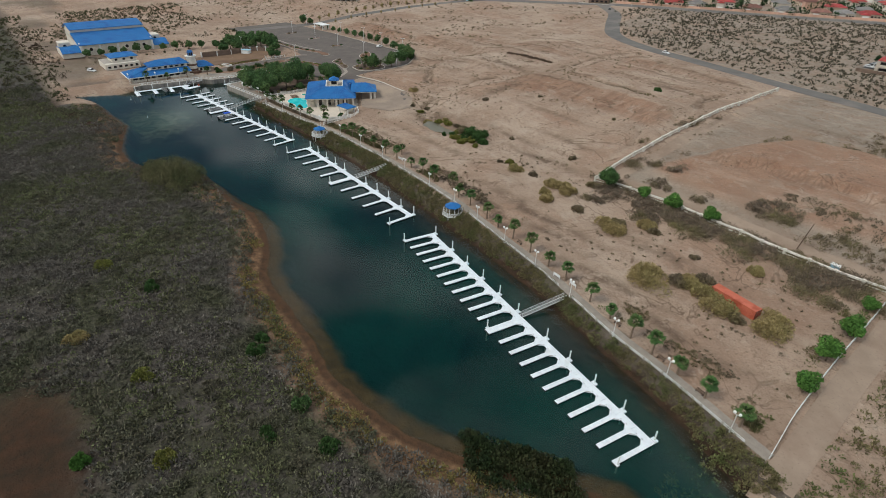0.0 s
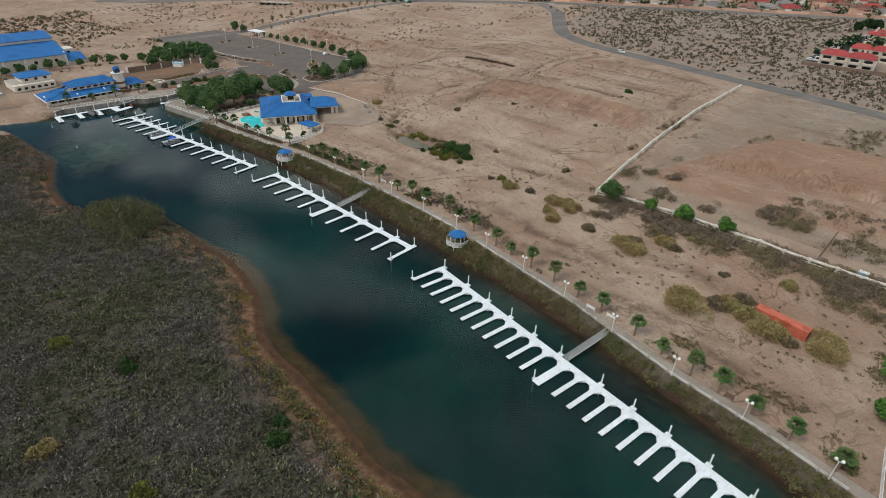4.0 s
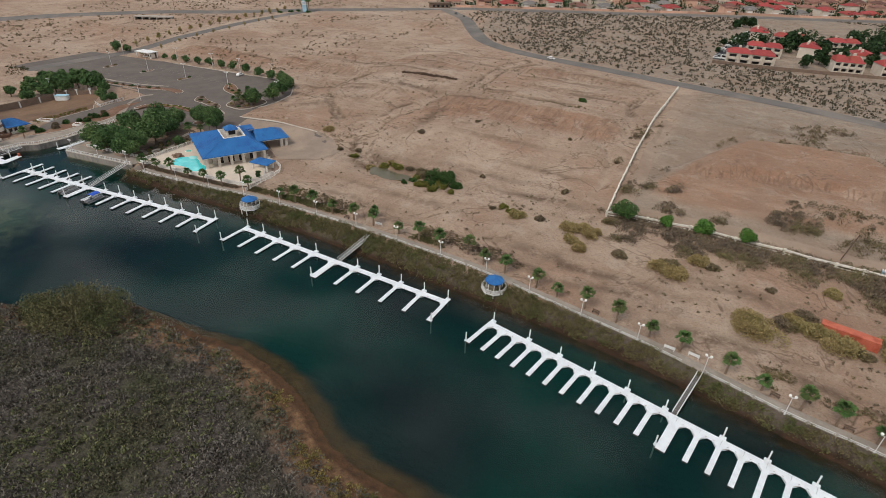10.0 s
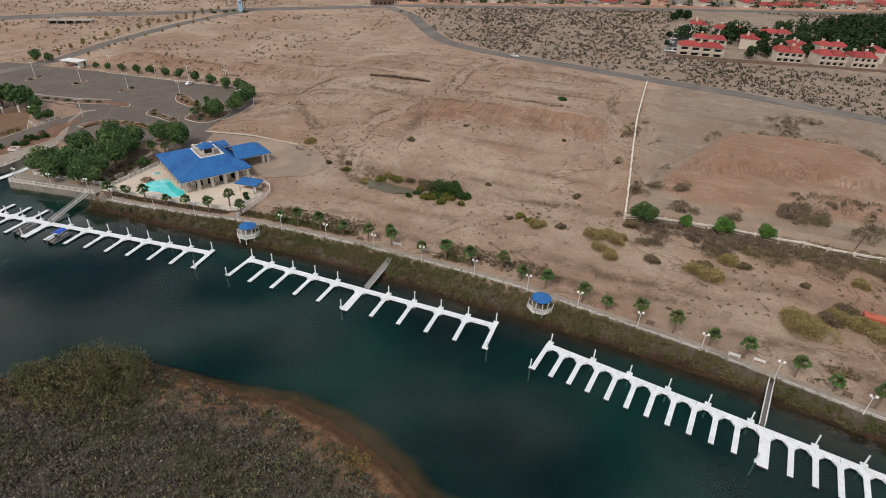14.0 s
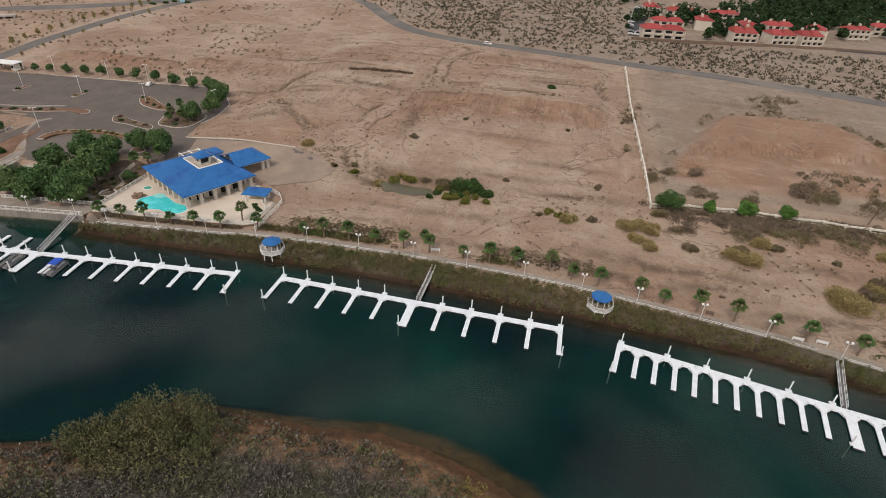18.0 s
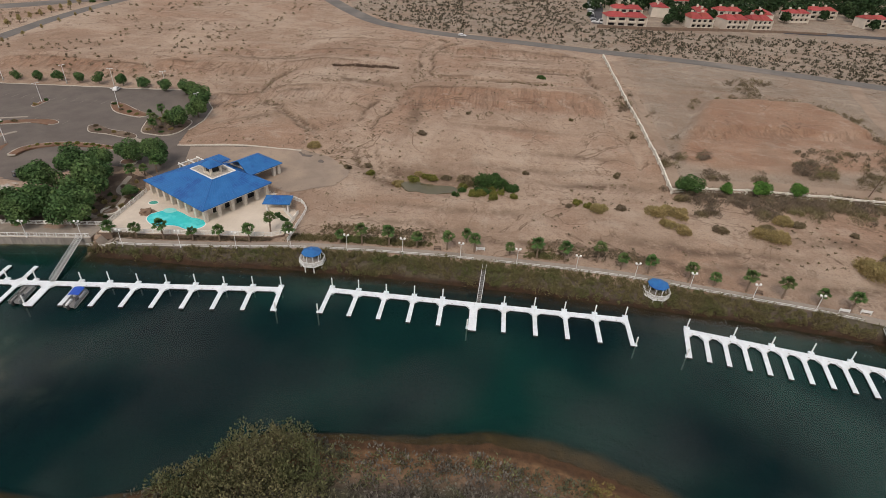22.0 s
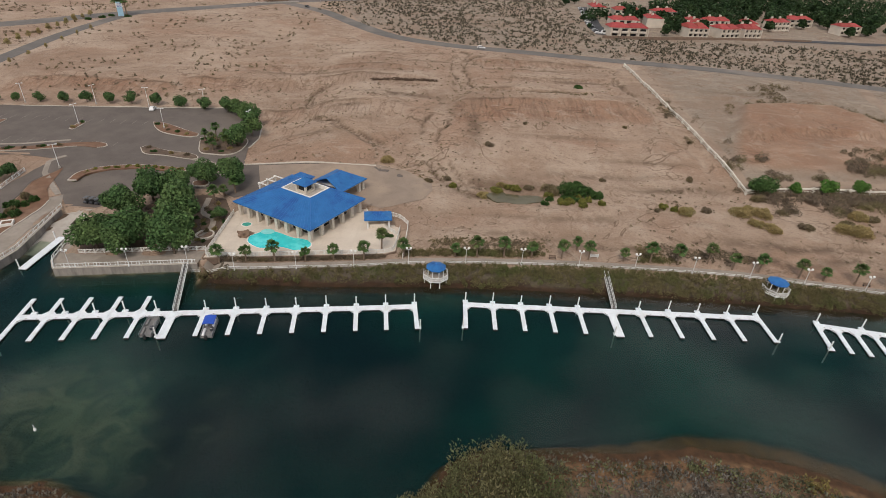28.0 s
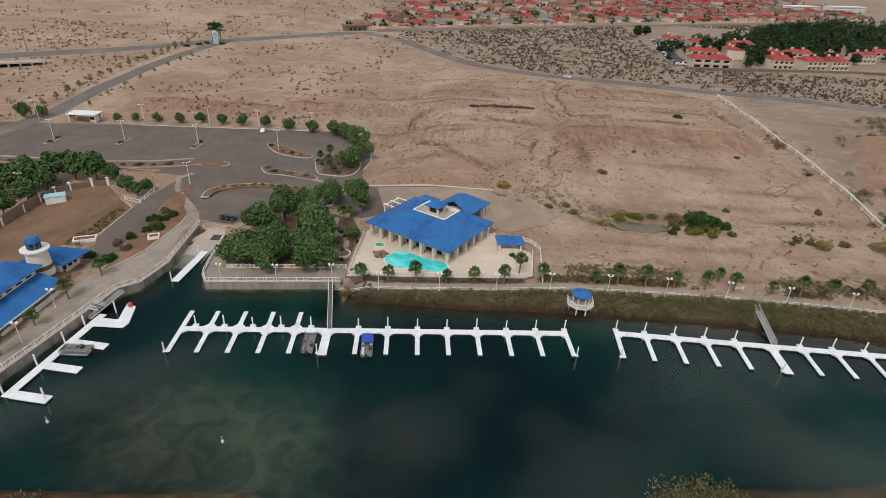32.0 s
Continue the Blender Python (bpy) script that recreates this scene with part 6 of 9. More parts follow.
# ---- restaurant with lighthouse tower ----
def restaurant():
    Z = 2.27
    b = thing("restaurant", None, "cream waterfront restaurant with blue roofs and a band of dark windows", "building")
    part("wall", box(-178, -33.5, Z - 0.5, -165.5, -4.2, 4.6), M_STUCCO, b)
    part("upper_wall", box(-177, -22.5, 4.7, -169, -4.2, 7.9), M_STUCCO, b)
    # lower skirt roof towards the lake
    E0 = (-163.2, -35.0, 4.7), (-163.2, -3.6, 4.7)
    lo = roof_plane([E0[0], E0[1], (-168.9, -3.6, 6.3), (-168.9, -22.8, 6.3)][:2] + [(-168.9, -3.6, 6.1), (-168.9, -26, 6.1)], b, 22, "skirt_roof")
    hipc = (-171.5, -28.5, 7.4)
    roof_plane([(-163.2, -35.0, 4.7), (-168.9, -26, 6.1), (-171.5, -22.8, 7.3), hipc], b, 0, "skirt_roof")
    roof_plane([(-179.5, -35.0, 4.7), (-163.2, -35.0, 4.7), hipc], b, 12, "skirt_roof")
    roof_plane([(-179.5, -22.6, 4.7), (-179.5, -35.0, 4.7), hipc, (-177.2, -22.6, 7.0)], b, 0, "skirt_roof")
    part("fascia", box(-163.5, -35.2, 4.35, -163.1, -3.6, 4.68), M_FASCIA, b)
    part("fascia", box(-179.7, -35.3, 4.35, -163.51, -34.9, 4.68), M_FASCIA, b)
    # upper roof
    A, B, C, D = (-167.8, -23.6, 8.0), (-167.8, -3.0, 8.0), (-178.2, -3.0, 8.0), (-178.2, -23.6, 8.0)
    r0, r1 = (-173, -18.5, 10.2), (-173, -6.0, 10.2)
    roof_plane([A, B, r1, r0], b, 16, "upper_roof")
    roof_plane([B, C, r1], b, 0, "upper_roof")
    roof_plane([C, D, r0, r1], b, 16, "upper_roof")
    roof_plane([D, A, r0], b, 8, "upper_roof")
    part("fascia", box(-168.3, -23.3, 7.6, -167.9, -3.2, 7.98), M_FASCIA, b)
    for i in range(6):
        window(b, -168.99, -20.8 + i * 2.9, 6.45, 1.7, 1.0, "x")
    for i in range(9):
        window(b, -165.49, -31.5 + i * 3.0, Z + 0.6, 2.2, 1.3, "x")
    part("terrace_wall", box(-164.4, -33, Z - 0.2, -164.1, -16, 3.1), M_STUCCO, b)
    part("terrace_wall", box(-163.6, -15, Z - 0.2, -163.3, -3, 3.3), M_STUCCO, b, "pale curved forecourt wall")
    # wing beyond the tower
    part("wing_wall", box(-176, 1.6, Z - 0.5, -168, 8.2, 5.4), M_STUCCO, b)
    w = [(-166.4, 1.2, 5.5), (-164.9, 9.4, 5.5), (-177.5, 9.4, 5.5), (-177.5, 1.2, 5.5)]
    rr = (-172.2, 3.2, 7.4), (-172.2, 6.0, 7.4)
    roof_plane([w[0], w[1], rr[1], rr[0]], b, 8, "wing_roof")
    roof_plane([w[1], w[2], rr[1]], b, 8, "wing_roof")
    roof_plane([w[2], w[3], rr[0], rr[1]], b, 0, "wing_roof")
    roof_plane([w[3], w[0], rr[0]], b, 0, "wing_roof")
    for i in range(3):
        window(b, -167.99, 2.9 + i * 1.9, 3.2, 1.2, 1.3, "x")
    t = thing("lighthouse_tower", pose(-170.4, -0.8, 2.2), "round white lighthouse tower with dark bands and a blue lantern", "lighthouse")
    part("shaft", cyl(2.75, 2.2, 0.0, 8.4, 28), M_STUCCO, t, smooth=False)
    for z0, z1 in ((1.0, 2.0), (3.6, 4.6)):
        ra, rb = 2.75 - 0.55 * z0 / 8.4, 2.75 - 0.55 * z1 / 8.4
        part("band", cyl(ra + 0.03, rb + 0.03, z0, z1, 28), M_BRICK, t, "dark brown band")
    part("gallery", cyl(2.9, 3.0, 8.4, 8.75, 28), M_FASCIA, t)
    part("lantern_room", cyl(1.35, 1.35, 8.75, 10.5, 16), M_GLASS, t)
    for i in range(8):
        a = i * math.pi / 4
        part("mullion", box(-0.07, -0.07, 8.75, 0.07, 0.07, 10.5), M_RIDGE, t, m=pose(1.38 * math.cos(a), 1.38 * math.sin(a), 0))
    part("lantern_roof", cyl(1.7, 1.1, 10.5, 11.5, 16), M_ROOF, t)
    part("plinth", prism([(-3.6, -3.2), (3.4, -3.6), (5.0, 1.5), (2.0, 4.0), (-3.6, 3.4)], -0.3, 0.9), M_BRICK, t)


restaurant()


def small_house():
    b = thing("office_building", pose(-197, -38.8, 2.2, rz=2), "two-storey cream building with a grey-blue hipped roof", "building")
    part("wall", box(-15.5, 0, 0, 0, 17.5, 3.0), M_STUCCO, b)
    part("upper_wall", box(-14.5, 4.5, 3.01, -3.5, 17.0, 5.6), M_STUCCO, b)
    c = [(-2.6, 3.6, 5.65), (-2.6, 17.9, 5.65), (-15.4, 17.9, 5.65), (-15.4, 3.6, 5.65)]
    r0, r1 = (-9, 8.0, 7.2), (-9, 13.5, 7.2)
    for pts in ([c[0], c[1], r1, r0], [c[1], c[2], r1], [c[2], c[3], r0, r1], [c[3], c[0], r0]):
        part("roof", slab_poly(pts, 0.2), M_ROOF, b)
    part("flat_roof", box(-15.4, 0.1, 3.0, -3.52, 4.48, 3.15), M_CONC, b)
    for i in range(3):
        window(b, -3.49, 6.6 + i * 4.0, 3.9, 1.4, 1.1, "x")
    for i in range(6):
        window(b, 0.0, 1.8 + i * 2.8, 0.9, 1.5, 1.1, "x")


small_house()


def hall():
    Z = 2.2
    b = thing("exhibition_hall", pose(0, 0, 0), "huge cream hall with long blue metal roofs and round windows", "building")
    x0, x1, y0, y1 = -290, -242, -43, -2.5
    part("front_wall", box(x1 - 0.6, y0, Z - 0.5, x1, y1, 8.2), M_STUCCO, b)
    part("side_wall", box(x0, y1 - 0.6, Z - 0.5, x1 - 0.61, y1, 9), M_STUCCO, b)
    part("side_wall", box(x0, y0, Z - 0.5, x1 - 0.61, y0 + 0.6, 9), M_STUCCO, b)
    part("back_wall", box(x0 - 0.6, y0, Z - 0.5, x0, y1, 9), M_STUCCO, b)
    for y in (y0 + 0.3, y1 - 0.3):
        bm = bmesh.new()
        prof = [(x1, 8.2), (-262, 12.0), (-262, 13.6), (-276, 15.4), (x0, 11.5), (x0, 8.2)]
        for s in (-0.3, 0.3):
            bm.faces.new([bm.verts.new((px, y + s, pz)) for px, pz in prof])
        part("gable_wall", bm, M_STUCCO, b)
    roof_plane([(x1 + 1.2, y0 - 0.8, 8.2), (x1 + 1.2, y1 + 0.8, 8.2), (-262.2, y1 + 0.8, 12.2), (-262.2, y0 - 0.8, 12.2)], b, 36, "lower_roof")
    part("clerestory", box(-262.6, y0 - 0.2, 12.0, -262.1, y1 + 0.2, 13.7), M_STUCCO, b)
    roof_plane([(-261.2, y0 - 0.8, 13.8), (-261.2, y1 + 0.8, 13.8), (-276, y1 + 0.8, 15.8), (-276, y0 - 0.8, 15.8)], b, 36, "upper_roof")
    roof_plane([(-276, y0 - 0.8, 15.8), (-276, y1 + 0.8, 15.8), (x0 - 1, y1 + 0.8, 11.5), (x0 - 1, y0 - 0.8, 11.5)], b, 30, "upper_roof")
    for i in range(5):
        y = y0 + 0.6 + i * (y1 - y0 - 1.2) / 4
        part("buttress", box(x1 - 0.2, y - 0.55, Z - 0.5, x1 + 0.75, y + 0.55, 8.0, 0.04), M_FASCIA, b)
        if i < 4:
            bm = bmesh.new()
            add_cyl(bm, 1.15, 1.15, 0, 0.12, 24, m=pose(0, 0, 0, 0, 90))
            wdw = part("round_window", bm, M_FASCIA, b, m=pose(x1 + 0.0, y + 5.0, 5.3))
            bm = bmesh.new()
            add_cyl(bm, 0.95, 0.95, 0, 0.05, 24, m=pose(0, 0, 0, 0, 90))
            part("pane", bm, M_GLASS, wdw, m=pose(0.122, 0, 0))
    for ya, yb, lab in ((y1, y1 + 9, "right"), (y0 - 10, y0, "left")):
        w = part("wing_wall", box(-262, ya + 0.05, Z - 0.5, -240.5, yb - 0.05, 4.6), M_STUCCO, b)
        up, dn = (yb, ya) if ya < y0 else (ya, yb)
        roof_plane([(-239.5, ya, 4.7), (-239.5, yb, 4.7), (-247, yb, 7.2), (-247, ya, 7.2)], b, 8, "wing_roof")
        roof_plane([(-247, ya, 7.2), (-247, yb, 7.2), (-262, yb, 5.2), (-262, ya, 5.2)], b, 8, "wing_roof")
        tw = part("corner_tower", box(-258, min(up, dn) + 0.5, 4.6, -250, min(up, dn) + 6.5, 9.0), M_STUCCO, b)
        bm = bmesh.new()
        add_cyl(bm, 0.9, 0.9, 0, 0.1, 20, m=pose(0, 0, 0, 0, 90))
        part("round_window", bm, M_GLASS, tw, m=pose(-250.0, min(up, dn) + 3.5, 7.0))


hall()


# ---- fences, car park and open ground ----
M_FENCE = mat("weathered_fence_paint", (0.74, 0.70, 0.62), (0.62, 0.58, 0.50), 0.8, 0.8, c=(0.50, 0.46, 0.40), c_scale=0.2, fine=3)


def beam_fence(line, label, step=6.2, height=1.75):
    """White concrete post-and-beam fence."""
    f = thing("boundary_fence", None, label, "fence", kind="structure")
    pts = resample(line, step) + [line[-1]]
    for (x0, y0), (x1, y1) in zip(pts, pts[1:]):
        L = math.hypot(x1 - x0, y1 - y0)
        if L < 0.5:
            continue
        za, zb = hz(x0, y0), hz(x1, y1)
        ang, tilt = math.degrees(math.atan2(y1 - y0, x1 - x0)), -math.degrees(math.atan2(zb - za, L))
        part("post", box(-0.32, -0.32, -0.4, 0.32, 0.32, height + 0.18, 0.03), M_FENCE, f, m=pose(x0, y0, za, rz=ang))
        bm = bmesh.new()
        add_box(bm, 0.33, -0.2, height - 0.55, L - 0.33, 0.2, height)
        part("beam", bm, M_FENCE, f, m=pose(x0, y0, za, 0, tilt, ang))
        part("lower_rail", box(0.33, -0.08, 0.4, L - 0.33, 0.08, 0.62), M_FENCE, f, m=pose(x0, y0, za, 0, tilt, ang))
    return f


beam_fence([(54.2, 201.5), (54.0, 142), (55.3, 108), (57.8, 60.5)], "long white post-and-beam fence crossing the desert lot")
beam_fence([(57.8, 60.5), (65, 63.6), (77, 64.2), (95, 63.8), (119, 62.2), (134, 61.8), (143.8, 62.6)], "white post-and-beam fence beside the dirt track")
rail_fence("boundary_fence", [(146.2, -3.6), (144.9, 8), (144.3, 20), (144.0, 32), (143.9, 64)], 1.4, M_WHITE, "white picket fence along the dirt road", step=2.6, slats=5)


def container():
    c = thing("shipping_container", pose(115.4, 33.3, hz(121, 33) - 0.1, rz=-8.5), "faded orange-red shipping container half hidden by scrub", "container")
    L, W, H = 11.6, 2.44, 2.5
    bm = bmesh.new()
    n = 60
    for y, s in ((-W / 2, -1), (W / 2, 1)):
        prev = None
        for i in range(n * 2 + 1):
            x = 0.15 + (L - 0.3) * i / (n * 2)
            yy = y - s * (0.05 if (i // 2) % 2 else 0.0)
            cur = (bm.verts.new((x, yy, 0.18)), bm.verts.new((x, yy, H - 0.1)))
            if prev:
                bm.faces.new((prev[0], cur[0], cur[1], prev[1]))
            prev = cur
    part("side_wall", bm, M_RUST, c)
    part("roof", box(0.05, -W / 2 + 0.02, H - 0.1, L - 0.05, W / 2 - 0.02, H - 0.03), M_RUST, c)
    part("floor", box(0.05, -W / 2, 0, L - 0.05, W / 2, 0.18), M_RUST, c)
    part("end_wall", box(0.05, -W / 2 + 0.06, 0.18, 0.12, W / 2 - 0.06, H - 0.1), M_RUST, c)
    for s in (-1, 1):
        d = part("door", box(L - 0.12, min(0.01 * s, s * (W / 2 - 0.06)), 0.18, L - 0.05, max(0.01 * s, s * (W / 2 - 0.06)), H - 0.1), M_RUST, c)
        part("lock_rod", cyl(0.03, 0.03, 0.2, H - 0.15, 6), M_STEEL, d, m=pose(L - 0.01, s * 0.5, 0))
    for x in (0.08, L - 0.08):
        for y in (-W / 2 + 0.05, W / 2 - 0.05):
            part("corner_post", box(x - 0.08, y - 0.08, 0, x + 0.08, y + 0.08, H), M_RUST, c)


container()


def utility_pole(x, y, h=9.0, lean=0.0, rz=0.0, arms=1, label="dark leaning wooden utility pole"):
    p = thing("utility_pole", pose(x, y, hz(x, y), 0, lean, rz), label, "utility pole")
    part("pole", cyl(0.17, 0.11, -0.5, h, 8), M_WOOD, p)
    for k in range(arms):
        part("crossarm", box(-1.0, -0.06, h - 0.6 - 0.9 * k, 1.0, 0.06, h - 0.45 - 0.9 * k), M_WOOD, p)


utility_pole(120.4, 66.9, 8.6, 10, -5, 0)
for x, y in ((-330, 255), (-300, 300), (-262, 330), (-340, 215), (-352, 240), (-225, 385), (-190, 420), (-385, 205)):
    utility_pole(x, y, 11, 0, 40, 2, "tall wooden utility pole by the highway")
tb = thing("utility_box", pose(130.6, 64.6, hz(130.6, 64.6) + 0.05, rz=-4), "pale blue utility cabinet beside the fence", "cabinet")
part("body", box(-1.1, -0.6, 0, 1.1, 0.6, 1.1, 0.04), M_SKYBLUE, tb)
part("lid", box(-1.2, -0.7, 1.1, 1.2, 0.7, 1.22, 0.03), M_WHITE, tb)


def lot_lamp():
    l = thing("parking_lamp", None, "tall pale car park light pole with twin heads", "street lamp", "car park lights")
    part("plinth", cyl(0.35, 0.3, -0.2, 0.8, 10), M_CONC, l)
    part("pole", cyl(0.11, 0.08, 0.8, 7.9, 8), M_WHITE, l)
    part("crossarm", box(-0.9, -0.05, 7.75, 0.9, 0.05, 7.87), M_WHITE, l)
    for s in (-0.95, 0.95):
        part("lamp_head", box(s - 0.32, -0.2, 7.7, s + 0.32, 0.2, 7.95, 0.04), M_WHITE, l)
    return l


LOT = [(-233.5, 89), (-208.2, 93.8), (-179.3, 95.3), (-147.4, 95.6), (-213.5, 117), (-185.7, 119), (-164.3, 119.4), (-141.7, 121), (-257, 112), (-209, 42), (-163.8, 57.5), (-115.5, 98)]
lot0 = lot_lamp()
for k, (x, y) in enumerate(LOT):
    m = pose(x, y, hz(x, y) + 0.05, rz=k * 31 % 90)
    if k:
        copy_thing(lot0, m)
    else:
        lot0.matrix_basis = m


M_GARDEN = mat("dark_garden_soil", (0.125, 0.085, 0.060), (0.085, 0.060, 0.045), 0.5, 0.95, 0.4, 5, c=(0.19, 0.14, 0.10), c_scale=0.2, fine=3)


def bed(name, pts, label, material=M_REDDIRT, height=0.14, kind="structure"):
    """A kerbed planting bed on the asphalt."""
    line = curve_line(pts + pts[:1], 1.5)[:-1]
    cx, cy = sum(p[0] for p in line) / len(line), sum(p[1] for p in line) / len(line)
    z = max(hz(x, y) for x, y in line) + 0.07
    b = thing(name, None, label, "planting bed", kind=kind)
    part("kerb", prism(line, z - 0.4, z + height), M_KERB, b)
    inner = [(x + (cx - x) * 0.35 / max(0.6, math.hypot(x - cx, y - cy)), y + (cy - y) * 0.35 / max(0.6, math.hypot(x - cx, y - cy))) for x, y in line]
    part("soil", prism(inner, z - 0.35, z + height + 0.02), material, b)


bed("median", [(-240, 66.2), (-202, 68.2), (-184, 72.2), (-170, 78), (-162, 79.2), (-158.6, 76.6), (-161, 74.4), (-168, 74.8), (-182, 69.4), (-202, 65.8), (-240, 63.6)], "kerbed median with low scrub in the car park")
bed("median", [(-156, 48.5), (-156, 54.5), (-150.5, 59.8), (-140, 62.4), (-128, 61.6), (-124, 59.8), (-128, 58.6), (-140, 59.4), (-149, 57), (-153.4, 52.6), (-153.6, 49)], "curved kerbed bed with a yellow-green hedge")
bed("median", [(-147.2, 76.2), (-145.2, 78.2), (-138, 75.2), (-128.2, 73.2), (-124.8, 70.4), (-126, 68.4), (-136.4, 70.4), (-143.4, 71.2)], "narrow curving kerbed bed with shrubs", M_GARDEN)
bed("median", [(-131, 88), (-126, 90.5), (-119, 91), (-113.4, 88), (-112.8, 78), (-116, 73.5), (-122, 73.4), (-126.5, 75.4)], "kerbed corner bed crowded with palms and shrubs", M_GARDEN)
bed("median", [(-154.6, 102), (-149.3, 101.4), (-139.2, 95.2), (-132.6, 91.4), (-134.6, 88.2), (-145.1, 90.8), (-151, 96)], "kerbed island with dry shrubs")
for x, y in ((-233.5, 89), (-208.2, 93.8), (-179.3, 95.3)):
    bed("median", [(x - 1.1, y - 4.6), (x - 1.2, y + 2.5), (x, y + 3.4), (x + 1.1, y + 2.5), (x + 1.0, y - 4.6), (x, y - 5.2)], "narrow kerbed island with dry shrubs")
bed("median", [(-118.5, 49.6), (-119.6, 52.5), (-117.5, 54.5), (-114.5, 53), (-114.8, 50)], "small round kerbed tree bed")
M_DIRT = mat("trampled_brown_dirt", (0.20, 0.125, 0.078), (0.15, 0.092, 0.058), 0.25, 0.95, 0.4, 5, c=(0.115, 0.078, 0.056), c_scale=0.07, c_lo=0.48, c_hi=0.62, fine=2, stretch=(1, 0.5, 1))
drape("gravel_lot", [(-184.5, 2.7), (-178, 14.5), (-172.6, 23.5), (-173.6, 39.9), (-179.3, 44.0), (-189.2, 53.4), (-193.5, 51.2), (-199.5, 46.6), (-201.7, 40), (-201.6, 30), (-200.6, 23), (-203, 6), (-196, 1)], 0.09, M_DIRT, "bare brown dirt lot beside the restaurant", "dirt lot")
drape("planting_bed", [(-173.0, 24.4), (-173.9, 39.6), (-178.0, 39.0), (-177.6, 25), (-181, 15.6), (-178.6, 14.6)], 0.15, M_REDDIRT, "red gravel bed with small orange shrubs", "planting bed")
drape("driveway", [(-172.3, 23.5), (-173.3, 40.2), (-171.2, 55.1), (-169, 64), (-160, 62), (-163.2, 57.6), (-166.4, 47.6), (-164.0, 33.4), (-161.2, 26.5), (-163.2, 20.9), (-162.2, 13.1), (-166, 10.2), (-170.4, 17)], 0.12, M_ASPHALT, "grey asphalt driveway to the restaurant", "driveway", step=2.0)
drape("planting_bed", [(-166, 47.6), (-162.7, 57.7), (-159.3, 43.6), (-154.7, 37), (-154.3, 25.8), (-155.5, 16.6), (-157.9, 9.3), (-160.1, 4.7), (-161.8, 13.1), (-162.7, 20.9), (-160.8, 26.5), (-163.5, 33.4)], 0.17, M_REDDIRT, "red-brown planting bed with shrubs by the walk", "planting bed", step=2.0)
strip("kerb", resample([(-154.7, 37), (-154.3, 25.8), (-155.5, 16.6), (-157.9, 9.3), (-160.1, 4.7)], 1.5), 0.35, 0.30, M_KERB, "curving kerb between bed and walk", "kerb", thick=0.3, across=1)
strip("kerb", resample([(-178, 14.8), (-172.5, 23.5), (-173.5, 40.2), (-178.4, 43.6)], 1.5), 0.35, 0.26, M_KERB, "kerb along the driveway", "kerb", thick=0.3, across=1)
drape("planting_bed", [(-132, 12.0), (-102.0, 16.2), (-102.2, 36), (-106, 43.0), (-112, 45), (-120.5, 42.5), (-130, 34), (-136.5, 24)], 0.10, M_GARDEN, "dark garden soil below the grove trees", "planting bed", step=2.0)
strip("footpath", curve_line([(-112.5, 14.6), (-110.5, 20), (-106.6, 19.2), (-104.4, 25), (-105.5, 31), (-109.6, 34.6), (-111, 43)], 1.2), 1.5, 0.19, M_PAVE, "winding pale garden path", "footpath", thick=0.15)
strip("kerb", resample(PARKING[1:9], 2.0), 0.4, 0.22, M_KERB, "pale kerb round the car park", "kerb", thick=0.3, across=1)
strip("kerb", resample([(-108, 66.5), (-100, 66.8), (-80, 66.9), (-64, 67)], 2.0), 0.4, 0.24, M_KERB, "pale kerb behind the clubhouse", "kerb", thick=0.3, across=1)
strip("footpath", resample([(-144.5, 75.2), (-138, 71.6), (-127, 69.4), (-118, 66), (-112, 58)], 2.0), 1.8, 0.16, M_PAVE, "pale curving footpath", "footpath", thick=0.2)
strip("footpath", resample([(-167, 66.5), (-170, 62), (-166.5, 54), (-157, 43.5), (-153.5, 40)], 2.0), 1.6, 0.16, M_PAVE, "pale footpath beside the drive", "footpath", thick=0.2)
strip("footpath", resample([(-240, 69.3), (-204, 71.2), (-186, 75), (-172, 80.8)], 2.0), 1.2, 0.14, M_PAVE, "pale footpath along the median", "footpath", thick=0.2)

# faint parking bay lines
for k in range(26):
    x = -262 + k * 4.2
    bm = bmesh.new()
    for y0, y1 in ((76, 81), (98.5, 103.5)):
        z = hz(x, (y0 + y1) / 2) + 0.085
        add_box(bm, x - 0.05, y0, z - 0.02, x + 0.05, y1, z + 0.005)
    tagged(part("bay_line", bm, M_PAINT), "faded white parking bay line", "road marking", kind="structure")

# forecourt beside the clubhouse
M_FORE = mat("dusty_forecourt", (0.27, 0.21, 0.165), (0.23, 0.178, 0.14), 0.2, 0.95, 0.2, 6, c=(0.32, 0.245, 0.185), c_scale=0.06, fine=3)
drape("forecourt", [(-103, 66), (-84, 66.4), (-64, 67.6), (-54, 64.6), (-45.2, 59.0), (-44.6, 53), (-47.2, 47.2), (-59.6, 40.4), (-63, 42), (-70, 46.5), (-81, 53.5), (-97, 47.6)], 0.12, M_FORE, "dusty pale forecourt behind the clubhouse", "forecourt", step=2.0)

